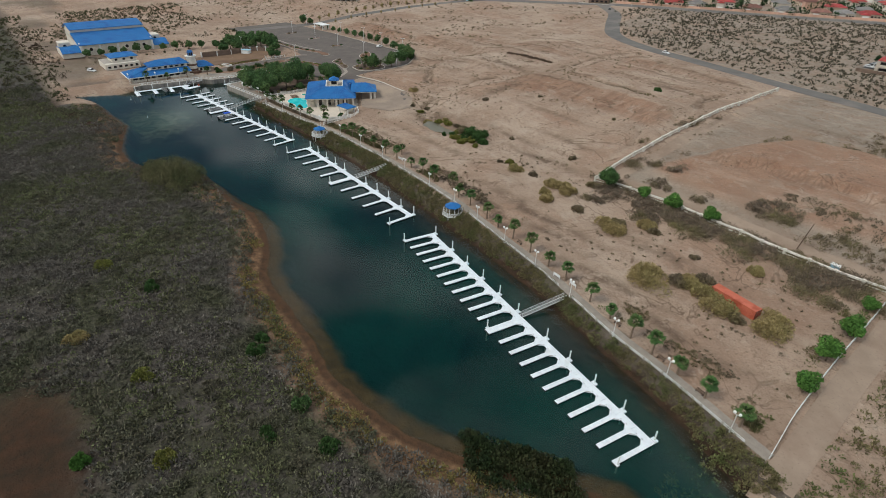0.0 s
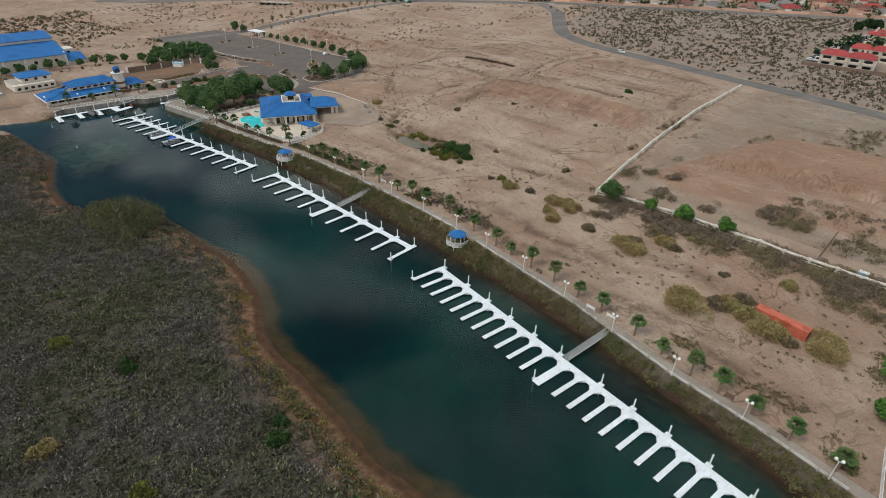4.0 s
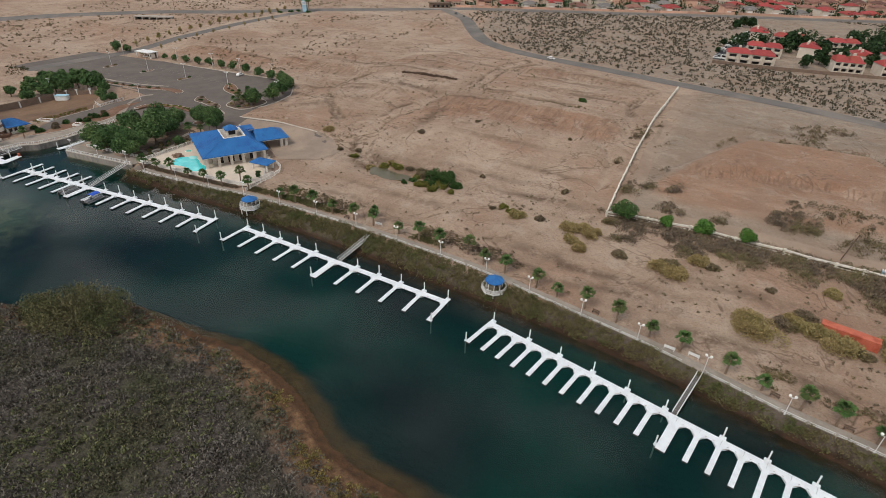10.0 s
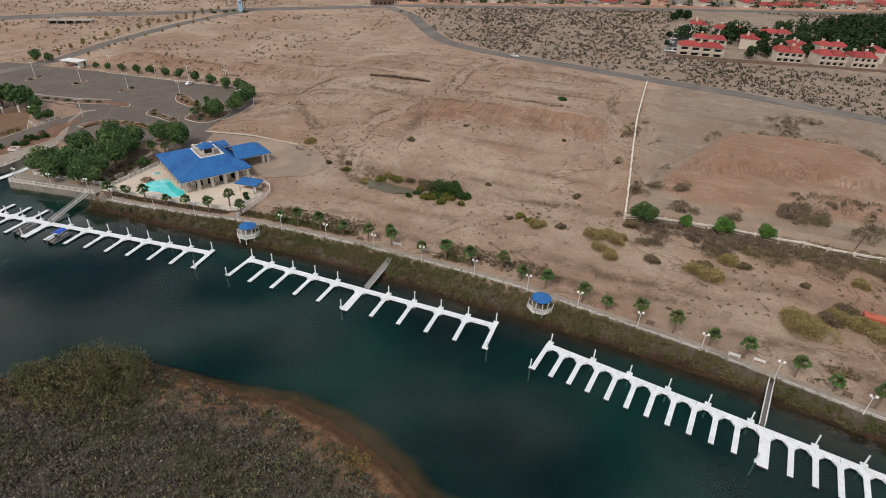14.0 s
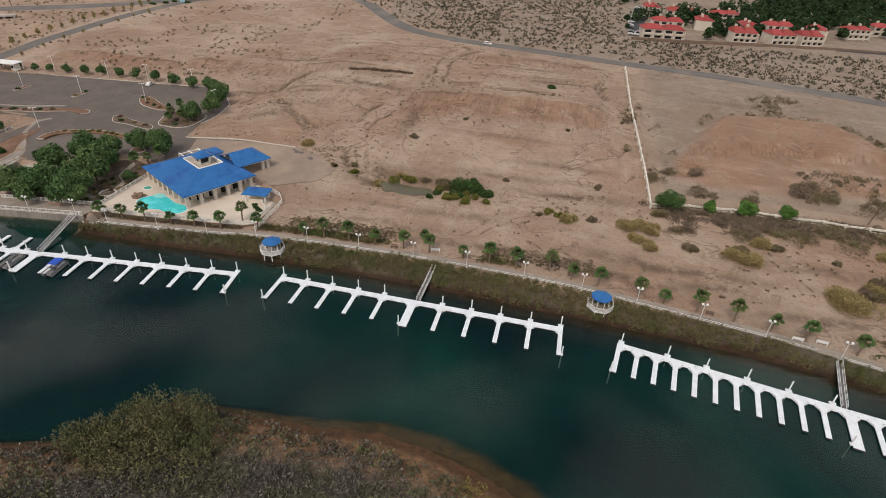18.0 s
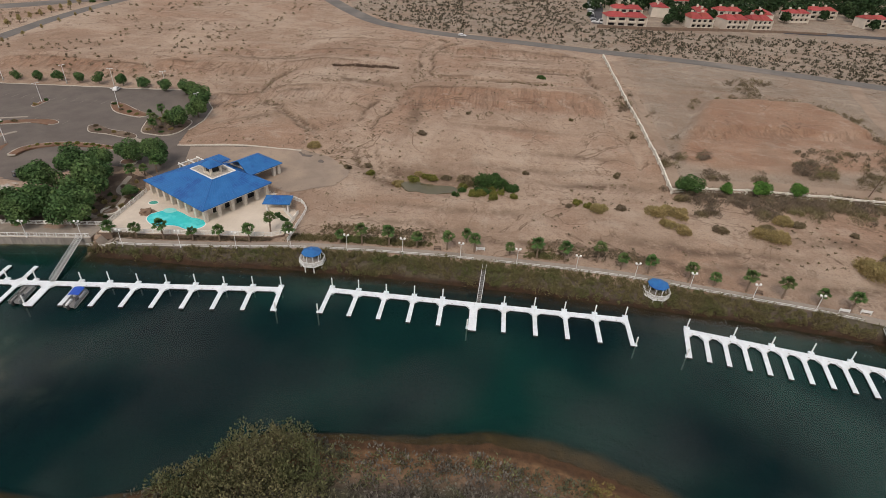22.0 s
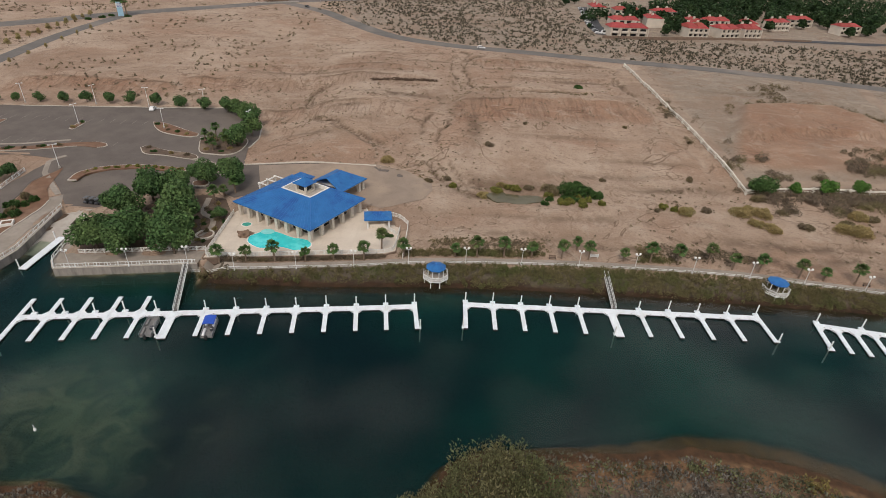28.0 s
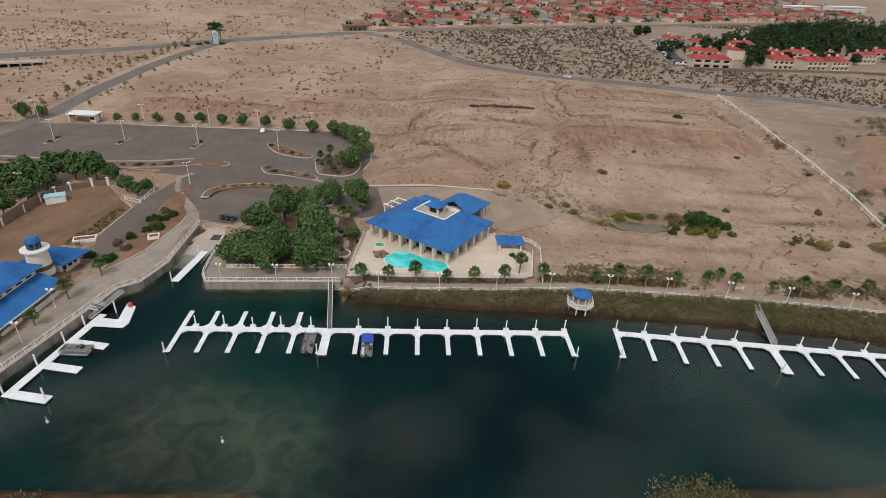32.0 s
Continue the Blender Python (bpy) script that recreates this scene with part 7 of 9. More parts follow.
# dirt tracks
M_TRACK = mat("pale_dirt_track", (0.315, 0.235, 0.176), (0.26, 0.192, 0.143), 0.2, 0.95, 0.3, 4, c=(0.24, 0.17, 0.125), c_scale=0.08, fine=2)
strip("dirt_track", curve_line([(66, 68.6), (78, 69.4), (96, 69.3), (120, 68), (140, 68.2), (170, 66)], 2), 4.2, 0.06, M_TRACK, "pale dirt track beside the fence", "track")
strip("dirt_track", curve_line([(149.5, -12), (149, 5), (148.2, 25), (148, 45), (148, 70), (152, 110), (160, 150), (170, 182)], 2), 5.5, 0.06, M_TRACK, "pale dirt road past the fence", "track")
strip("dirt_track", curve_line([(60.5, 66), (61, 90), (59.5, 120), (59.5, 160), (60, 196)], 2), 4.5, 0.05, M_TRACK, "pale dirt track along the fence", "track")
pond_ = prism([(-18.6 + 9.2 * (1 + 0.12 * math.sin(t)) * math.cos(t * 0.314), 53.0 + 4.4 * (1 + 0.15 * math.cos(2 * t)) * math.sin(t * 0.314)) for t in range(20)], hz(-20, 52) - 0.5, hz(-20, 52) + 0.24)
tagged(part("pond", pond_, mat("muddy_pond_water", (0.082, 0.072, 0.040), (0.110, 0.094, 0.052), 0.2, 0.35, spec=0.35)), "shallow muddy puddle in the desert lot", "pond", kind="structure")


def gate_canopy():
    g = thing("gate_canopy", pose(-238, 114.5, hz(-238, 114.5), rz=6), "flat white entrance canopy with a small booth", "canopy")
    part("roof", box(-6, -3, 3.2, 6, 3.4, 3.6, 0.05), M_WHITE, g)
    for x in (-5.4, 5.4):
        for y in (-2.4, 2.8):
            part("post", box(x - 0.15, y - 0.15, 0, x + 0.15, y + 0.15, 3.2), M_WHITE, g)
    bt = part("booth", box(2.5, -1.2, 0, 5.0, 1.6, 2.6), M_STUCCO, g)
    part("pane", box(2.7, -1.24, 1.0, 4.8, -1.205, 2.1), M_GLASS, bt)


gate_canopy()


def car(x, y, z, rz, paint, label, long=4.5, tall=1.45):
    c = thing("car", pose(x, y, z, rz=rz), label, "car")
    bm = bmesh.new()
    h = tall
    prof = [(-0.5, 0.32), (-0.5, 0.72), (-0.47, 0.86), (-0.36, h - 0.06), (-0.30, h), (0.08, h), (0.22, 0.92), (0.46, 0.78), (0.5, 0.6), (0.5, 0.32)]
    L = [[bm.verts.new((px * long, s * (0.86 if pz < 0.95 else 0.7), pz)) for px, pz in prof] for s in (-1, 1)]
    bm.faces.new(L[0][::-1])
    bm.faces.new(L[1])
    for i in range(len(prof)):
        j = (i + 1) % len(prof)
        bm.faces.new((L[0][i], L[0][j], L[1][j], L[1][i]))
    bmesh.ops.recalc_face_normals(bm, faces=bm.faces)
    part("body", bm, paint, c)
    for s in (-1, 1):
        part("side_window", box(-0.33 * long, s * 0.8 - 0.03, 0.95, 0.13 * long, s * 0.8 + 0.03, h - 0.14), M_GLASS, c)
    bm = bmesh.new()
    v = [bm.verts.new(p) for p in ((0.09 * long, -0.62, h - 0.04), (0.09 * long, 0.62, h - 0.04), (0.215 * long, 0.72, 0.98), (0.215 * long, -0.72, 0.98))]
    bm.faces.new(v)
    bmesh.ops.translate(bm, verts=bm.verts, vec=(0.03, 0, 0.02))
    part("windscreen", bm, M_GLASS, c)
    for px in (-0.31, 0.31):
        for s in (-0.8, 0.8):
            bm = bmesh.new()
            add_cyl(bm, 0.32, 0.32, -0.1, 0.1, 14, m=pose(0, 0, 0, 90))
            w = part("wheel", bm, M_BLACK, c, m=pose(px * long, s, 0.32))
            bm = bmesh.new()
            add_cyl(bm, 0.18, 0.18, -0.115, 0.115, 10, m=pose(0, 0, 0, 90))
            part("rim", bm, M_ALU, w)
    return c


car(-161.2, 116.2, hz(-161, 116) + 0.07, 100, M_CARWHITE, "white car parked alone at the car park edge")
car(-205, -45, hz(-205, -45), 30, M_CARWHITE, "white pickup parked by the cream building", 5.2, 1.7)
for k in range(3):
    g = thing("golf_cart", pose(-143.8 + k * 1.7, 37.2 - 0.2 * k, hz(-143, 37) + 0.08, rz=80), "dark golf cart parked by the boat ramp", "golf cart", "golf carts")
    part("chassis", box(-1.1, -0.55, 0.25, 1.1, 0.55, 0.75, 0.08), M_CARDARK, g)
    part("seat", box(-0.5, -0.5, 0.75, 0.1, 0.5, 1.1, 0.06), M_BLACK, g)
    part("roof", box(-0.9, -0.55, 1.75, 0.8, 0.55, 1.82, 0.03), M_CARDARK, g)
    for px in (-0.85, 0.75):
        for s in (-0.5, 0.5):
            part("roof_post", box(px - 0.03, s - 0.03, 0.7, px + 0.03, s + 0.03, 1.75), M_BLACK, g)
    for px in (-0.7, 0.75):
        for s in (-0.5, 0.5):
            bm = bmesh.new()
            add_cyl(bm, 0.24, 0.24, -0.1, 0.1, 12, m=pose(0, 0, 0, 90))
            part("wheel", bm, M_BLACK, g, m=pose(px, s, 0.24))
LOT_WALL = [(-201.2, 14), (-200.9, 23.1), (-201.6, 32.1), (-201.7, 39), (-200.6, 44.2), (-198.1, 47.8), (-193.3, 51.5), (-189.2, 53.4)]
wall_along("lot_wall", LOT_WALL, 2.0, 5.2, 0.25, M_WALLBR, "brown block wall behind the dirt lot")
for x, y in LOT_WALL:
    w = thing("gate_pillar", pose(x, y, hz(x, y), rz=20), "white square pillar along the brown wall", "pillar", "white pillars")
    part("shaft", box(-0.35, -0.35, -0.2, 0.35, 0.35, 2.6, 0.03), M_WHITE, w)
    part("cap", box(-0.45, -0.45, 2.6, 0.45, 0.45, 2.8, 0.03), M_WHITE, w)
rail_fence("quay_fence", [(-178.2, 44.3), (-172.5, 42.8), (-172.9, 49), (-173.2, 55.2)], 1.3, M_WHITE, "white rail fence round a corner garden", step=3.0, slats=4)
sh = thing("storage_shed", pose(-197.6, 40.3, hz(-197, 40.5), rz=35), "small white flat-roofed storage shed", "shed")
part("body", box(-2.6, -1.5, -0.1, 2.6, 1.5, 2.1), M_WHITE, sh)
part("roof", box(-2.8, -1.7, 2.1, 2.8, 1.7, 2.25), M_SKYBLUE, sh)
kb = thing("ticket_kiosk", pose(-130.4, 21.5, hz(-130, 21.5), rz=10), "small cream kiosk with a blue roof under the trees", "kiosk")
part("body", box(-1.3, -1.3, -0.1, 1.3, 1.3, 2.4), M_STUCCO, kb)
part("roof", slab_poly([(-1.7, -1.7, 2.5), (1.7, -1.7, 2.5), (1.7, 1.7, 2.9), (-1.7, 1.7, 2.9)], 0.12), M_ROOF, kb)
for x, y, w, d in ((-174.2, 19.2, 5.6, 2.6), (-157.0, 22.9, 2.9, 2.6)):
    p = thing("planter", pose(x, y, hz(x, y) + 0.05, rz=25), "white-walled raised planter with a shrub", "planter")
    for a in ((-w / 2, -d / 2, w / 2, -d / 2 + 0.3), (-w / 2, d / 2 - 0.3, w / 2, d / 2), (-w / 2, -d / 2 + 0.3, -w / 2 + 0.3, d / 2 - 0.3), (w / 2 - 0.3, -d / 2 + 0.3, w / 2, d / 2 - 0.3)):
        part("planter_wall", box(a[0], a[1], -0.2, a[2], a[3], 0.9), M_FASCIA, p)
    part("soil", box(-w / 2 + 0.29, -d / 2 + 0.29, -0.2, w / 2 - 0.29, d / 2 - 0.29, 0.7), M_REDDIRT, p)
fp_ = thing("fire_pit", pose(-104.5, 22.5, hz(-104.5, 22.5), rz=0), "round stone fire pit ring in the garden", "fire pit")
for i in range(16):
    a = i * math.pi / 8
    part("stone", box(-0.45, -0.25, -0.1, 0.45, 0.25, 0.55, 0.06), M_STONE, fp_, m=pose(2.2 * math.cos(a), 2.2 * math.sin(a), 0, rz=math.degrees(a) + 90))
part("gravel", cyl(1.95, 1.95, -0.1, 0.2, 20), M_ROCK, fp_)


# ---- vegetation ----
VR = np.random.default_rng(21)


def shrub(x, y, r, h, material, label, category="bush", seed=0, n=None, leaf=0.26, name="bush", stretch=1.0, rz=0.0):
    g = np.random.default_rng(1000 + seed)
    k = max(4, int(3 + r * 2.2))
    ang = g.random(k) * 2 * math.pi
    rad = r * 0.62 * np.sqrt(g.random(k))
    lobes = np.stack([rad * np.cos(ang) * stretch, rad * np.sin(ang), h * (0.35 + 0.25 * g.random(k))], 1)
    rr = np.stack([r * (0.42 + 0.2 * g.random(k))] * 2 + [h * (0.35 + 0.18 * g.random(k))], 1)
    rr[:, 2] += lobes[:, 2] - 0.1
    q = tuft_quads(g, lobes * np.array([1, 1, 0]) + np.array([0, 0, 0.05]), rr, int((n or int(26 + 26 * min(r, 4))) * 1.8), leaf * 0.50)
    b = thing(name, pose(x, y, hz(x, y) - 0.03, rz=rz), label, category)
    part("foliage", quads_mesh("foliage", q, material), None, b)
    bm = bmesh.new()
    for i in range(5):
        a = i * 1.26
        add_tube(bm, (0, 0, -0.1), (0.5 * r * math.cos(a), 0.5 * r * math.sin(a), 0.6 * h), 0.03 + 0.01 * r, 5)
    part("stems", bm, M_BARK, b)
    return b


def tree_proto(seed, h, r, material, label, name="tree", category="tree", group="", leaf=0.34, n=170):
    g = np.random.default_rng(500 + seed)
    t = thing(name, None, label, category, group)
    bm = bmesh.new()
    trunk_h = h * 0.36
    add_cyl(bm, 0.035 * h, 0.025 * h, -0.2, trunk_h, 8)
    k = 9
    lobes, rr = [], []
    for i in range(k):
        a = i * 2.4 + g.random()
        d = r * (0.15 + 0.55 * g.random()) if i else 0
        z = h * (0.40 + 0.36 * g.random()) if i else h * 0.8
        c = (d * math.cos(a), d * math.sin(a), z)
        lobes.append(c)
        s = r * (0.40 + 0.22 * g.random())
        rr.append((s, s, s * 0.95))
        add_tube(bm, (0, 0, trunk_h * 0.85), (c[0] * 0.8, c[1] * 0.8, c[2] * 0.92), 0.012 * h, 5)
    part("trunk", bm, M_BARK, t)
    q = leaf_quads(g, lobes, rr, n, leaf, shell=0.5)
    part("crown", quads_mesh("crown", q, material), None, t)
    return t


def plant(proto, spots, first=True):
    for k, (x, y, s) in enumerate(spots):
        m = pose(x, y, hz(x, y), rz=(k * 97) % 360) @ Matrix.Diagonal((s, s, s * (0.92 + 0.04 * (k % 5)), 1))
        if k == 0 and first:
            proto.matrix_basis = m
        else:
            c = copy_thing(proto, Matrix.Identity(4))
            c.matrix_basis = m


grove = [tree_proto(i, 8.0, 4.2, M_LEAF, "dense dark green shade tree in the marina grove", group="grove trees", leaf=0.30, n=520) for i in range(2)]
plant(grove[0], [(-128.2, 13.8, 1.25), (-120.6, 18.6, 1.2), (-126.0, 39.8, 1.25), (-110.8, 17.8, 1.3), (-112.2, 27.4, 1.4), (-115.4, 52.4, 1.05), (-116.6, 35.5, 1.15)])
plant(grove[1], [(-121.0, 13.0, 1.15), (-129.6, 30.6, 1.2), (-120.6, 43.4, 1.05), (-108.6, 13.2, 1.2), (-106.0, 51.8, 1.05), (-103.6, 31.2, 0.5)])
rowt = [tree_proto(10 + i, 4.6, 2.4, M_LEAF, "small round dark green car park tree", group="car park trees", leaf=0.22, n=240) for i in range(2)]
plant(rowt[0], [(-245, 117, 0.8), (-226, 118, 0.75), (-209, 119.5, 0.9), (-190, 120.2, 1.0), (-172, 121.2, 1.05), (-151.5, 121, 1.1), (-131, 117.5, 1.5), (-121, 110, 1.6), (-113.5, 93, 1.75)])
plant(rowt[1], [(-235, 117.6, 0.7), (-218, 119, 0.8), (-199.5, 120, 0.95), (-181, 120.8, 1.0), (-161.5, 121.5, 1.05), (-141, 119.8, 1.2), (-126, 114, 1.55), (-116.5, 102, 1.75), (-114.5, 82, 1.7), (-264, 113, 1.3), (-258.5, 115.5, 1.1)])
hallt = tree_proto(20, 5.2, 2.6, M_LEAF, "dark green tree beside the hall", group="hall trees", leaf=0.34, n=130)
plant(hallt, [(-236, -41, 1), (-235.5, -34, 0.9), (-235.8, -27, 1.0), (-235, -21, 0.8), (-235.6, -14, 1.05), (-235, -8, 0.9), (-233, 1, 0.9), (-232, 8, 1.0), (-228, 15, 1.0), (-226, 22, 0.9), (-215, 52, 1.8), (-208, 54.5, 1.9),
               (-201.5, 55.5, 1.9), (-195, 56.5, 1.8), (-211, 45, 1.8), (-216, 37, 1.9), (-220, 46, 1.8), (-205.5, 47.5, 1.5), (-204.5, 38, 1.5), (-205, 29, 1.4), (-222, 30, 1.1), (-189.5, 57, 1.2), (-180.5, 49.5, 1.1), (-176, 47.5, 0.9), (-174.6, 51, 0.8)])
limet = tree_proto(30, 4.4, 2.3, M_LIME, "bright green bushy tree against the white fence", group="fence trees", leaf=0.22, n=280)
plant(limet, [(86, 62.6, 1.35), (75.2, 63.4, 1.0), (97, 64, 1.15), (143.2, 16.5, 1.15), (142.6, 29, 1.2), (142.4, 41, 1.3), (142, 53, 0.9), (150, 60, 0.8)])
mesqt = tree_proto(31, 5.4, 2.7, M_MESQ, "dark green mesquite tree at the fence corner", leaf=0.22, n=340)
plant(mesqt, [(62.6, 60.8, 1.4)])
roadp = tree_proto(33, 4.8, 1.7, M_OLIVE, "thin roadside tree along the access road", group="roadside trees", leaf=0.28, n=60)
plant(roadp, [(-266.5, 128 + 8.5 * k, 0.8 + 0.1 * (k % 3)) for k in range(17)] + [(-247.5, 132 + 14 * k, 0.6) for k in range(8)])

OLIVES = ((34.0, 46.6, 2.3, 1.9, M_OLIVE), (30.5, 48.6, 1.3, 1.0, M_YELLOW), (27.5, 49.6, 1.5, 1.0, M_YELLOW), (25, 47.5, 0.9, 0.7, M_GREYB), (40.5, 48.5, 1.4, 1.1, M_GREYB),
          (50.4, 47.8, 2.6, 1.7, M_OLIVE), (54.0, 48.8, 2.4, 1.6, M_OLIVE), (57.2, 47.2, 2.6, 1.8, M_OLIVE), (55.6, 38.4, 2.5, 1.6, M_OLIVE), (52.6, 41.5, 2.0, 1.4, M_OLIVE), (67.4, 40.6, 1.9, 1.2, M_GREYB),
          (78.6, 39.2, 3.2, 1.9, M_OLIVE), (83.0, 38.6, 2.8, 1.8, M_OLIVE), (80.5, 42.5, 2.0, 1.5, M_GREYB), (87.2, 47.4, 2.6, 1.7, M_OLIVE), (90.5, 45.5, 1.5, 1.2, M_GREYB),
          (102.6, 24.8, 4.6, 2.3, M_OLIVE), (108.2, 29.5, 2.4, 1.6, M_GREYB), (110.8, 31.6, 2.8, 1.9, M_OLIVE), (114.0, 29.4, 2.7, 1.9, M_OLIVE), (112.4, 34.6, 2.2, 1.6, M_GREYB), (118.8, 28.4, 3.5, 2.2, M_OLIVE),
          (124.5, 28.0, 1.8, 1.2, M_GREYB), (130.4, 30.6, 4.4, 2.2, M_OLIVE), (118.6, 48.6, 1.9, 1.4, M_OLIVE), (104.8, 42.8, 1.2, 0.7, M_GREYB), (60.5, 56.5, 2.2, 1.5, M_GREYB),
          (-19, 58.4, 2.2, 1.1, M_YELLOW), (-24, 57.6, 2.0, 1.1, M_YELLOW), (-28.4, 54.6, 1.8, 0.9, M_OLIVE), (-22.5, 60, 1.5, 0.9, M_OLIVE), (-14, 59.2, 1.6, 0.8, M_GREYB), (-61, 70.5, 2.2, 1.2, M_OLIVE), (-46, 60, 1.4, 0.8, M_GREYB), (-39, 58.5, 1.6, 0.9, M_YELLOW), (-40, 63, 1.2, 0.8, M_GREYB),
          (20, 153.8, 1.7, 1.4, M_MESQ), (42, 67.5, 1.3, 1.0, M_GREYB), (12, 66, 1.0, 0.8, M_GREYB), (30, 108, 0.9, 0.7, M_GREYB), (-10, 106, 0.9, 0.7, M_GREYB), (-25, 86, 1.6, 0.7, M_GREYB))
for k, (x, y, r, h, mt) in enumerate(OLIVES):
    lab = {"olive_shrub_leaves": "rounded olive-yellow desert bush", "grey_brown_shrub": "dry grey-brown desert bush", "yellow_green_shrub": "yellow-green bush near the wash", "mid_green_leaves": "dark green desert bush"}[mt.name]
    shrub(x, y, r * 1.22, h * 1.25, mt, lab, seed=k, stretch=1.25 if r > 3 else 1.0, rz=-25, n=int(34 + 34 * min(r, 4.5)))
for k in range(15):
    a = k * 2.4
    shrub(-1.5 + 0.78 * k * math.cos(a), 50.8 + 0.30 * k * math.sin(a), 1.3 + 0.15 * (k % 4), 1.2 + 0.15 * (k % 3), M_YELLOW if k % 3 else M_MESQ, "round yellow-green bush beside the puddle", seed=60 + k)
for k, (x, y, r, h) in enumerate(((-1.4, 56.0, 4.2, 4.0), (3.4, 55.6, 3.4, 3.2), (-6.6, 57.0, 3.2, 2.4), (7.6, 54.6, 2.4, 2.0), (0.8, 59.4, 3.0, 2.6))):
    shrub(x, y, r, h, M_MESQ if k != 2 else M_GREYB, "tall green bush thicket beside the puddle", seed=80 + k, n=120)
for k, (x, y, r, h, mt) in enumerate(((85.7, -62.6, 1.9, 2.6, M_LEAF), (29.5, -74.3, 2.1, 2.0, M_MESQ), (12.3, -81.6, 2.6, 1.8, M_YELLOW), (66.0, -63.2, 2.0, 1.8, M_MESQ), (62.8, -60.4, 1.6, 1.6, M_MESQ), (60, -84, 2.4, 1.5, M_YELLOW),
                                      (82.6, -86, 1.9, 1.7, M_YELLOW), (75, -97, 1.7, 1.6, M_LIME), (40, -92, 2.6, 1.6, M_OLIVE), (97, -63, 2.0, 1.6, M_MESQ), (88, -70, 1.8, 1.4, M_MESQ))):
    shrub(x, y, r, h, mt, "green bush standing out of the dry brush", seed=100 + k, n=150)
for k, (x, y) in enumerate(((-161, 30), (-160.3, 33.5), (-158.7, 36.5), (-161.5, 38), (-161, 26), (-162.5, 22), (-164.5, 18), (-158, 28), (-163, 33), (-160.8, 16), (-167, 10.5), (-161.5, 10))):
    shrub(x, y, 1.5 + 0.2 * (k % 3), 1.6 + 0.3 * (k % 2), M_MESQ if k % 3 else M_GREYB, "garden shrub in the bed by the walk", seed=130 + k)
for k in range(22):
    a = k * 2.399
    x, y = -108 + 5.2 * math.sqrt(k / 22) * math.cos(a) + 1, 28 + 13 * math.sqrt(k / 22) * math.sin(a)
    shrub(x, y, 0.7 + 0.15 * (k % 3), 0.8 + 0.2 * (k % 2), (M_MESQ, M_OLIVE, M_GREYB)[k % 3], "garden shrub below the grove trees", seed=240 + k, n=36)
for k, (x, y) in enumerate(((-57.4, 27.4), (-56.2, 26.4), (-55.2, 25.6), (-58.4, 28.6))):
    shrub(x, y, 0.8, 0.7, M_LEAF, "low dark clipped shrub on the terrace", seed=150 + k, n=60).location.z = 2.7
for k in range(14):
    t = k / 13
    px = np.interp(t, [0, 0.3, 0.6, 1], [-155, -152.5, -141, -126.5])
    py = np.interp(t, [0, 0.3, 0.6, 1], [50, 57.2, 61.2, 60.4])
    shrub(px, py, 1.25, 0.75, M_YELLOW, "low yellow-green hedge shrub", seed=160 + k, n=50)
for k in range(20):
    x = -236 + k * 3.2 + (k % 3)
    shrub(x, np.interp(x, [-240, -202, -184, -170], [64.9, 67, 70.8, 76.4]), 0.9 + 0.15 * (k % 4), 0.9, M_GREYB if k % 3 else M_MESQ, "dry shrub in the car park median", seed=180 + k, n=40)
for k, (x, y) in enumerate(((-129, 86.5), (-126.5, 88), (-124, 86), (-122, 89), (-118, 86), (-115, 82), (-119, 76), (-124.5, 77), (-121, 80), (-126.5, 83), (-117, 79), (-144.5, 76.4), (-141, 73), (-135, 72.6), (-129, 71.4), (-151.5, 99.5), (-148, 97.5), (-145, 93.5), (-141, 92.5), (-137, 90.6), (-233, 86), (-208, 91), (-179.5, 92), (-233.5, 91.2), (-179.2, 97.4))):
    shrub(x, y, 1.1, 1.0, (M_MESQ, M_OLIVE, M_GREYB)[k % 3], "shrub in a car park bed", seed=210 + k, n=40)


def stuff(name, centers, radii, n, size, material, label, category, squash=0.75, tuft=True):
    centers, radii = np.asarray(centers, float), np.asarray(radii, float)
    if tuft:
        radii = np.stack([radii, radii, radii * squash], 1) if radii.ndim == 1 else radii
        base = centers - radii * np.array([0, 0, 0.75])
        q = tuft_quads(VR, base, radii * np.array([1.12, 1.12, 1.75]), n, 0.62 * size)
    else:
        q = leaf_quads(VR, centers, radii, n, size, squash, 0.4)
    tagged(part(name, quads_mesh(name, q, material), None), label, category, kind="stuff")


def scatter(count, x0, x1, y0, y1, keep):
    x, y = VR.uniform(x0, x1, count), VR.uniform(y0, y1, count)
    k = keep(x, y)
    x, y = x[k], y[k]
    return x, y, hzs(x, y)


shore_line = WATER_EDGE + WATER_EDGE[:1]


def south_keep(x, y):
    sy = np.interp(x, [p[0] for p in NEAR_SHORE], [p[1] for p in NEAR_SHORE])
    d = near_line(x, y, NEAR_SHORE)
    need = np.interp(x, [-140, -60, -44, -26, -14, 0, 12, 30, 60, 90, 112, 130], [2, 3, 1.0, 1.2, 2.2, 3.6, 4.4, 4.8, 4.8, 5.4, 4, 3]) + 2.4 * (vnoise(x, y, 0.25) - 0.5)
    beach = (x < -140) & (y > -72)
    return (y < sy) & (d > need) & ~beach


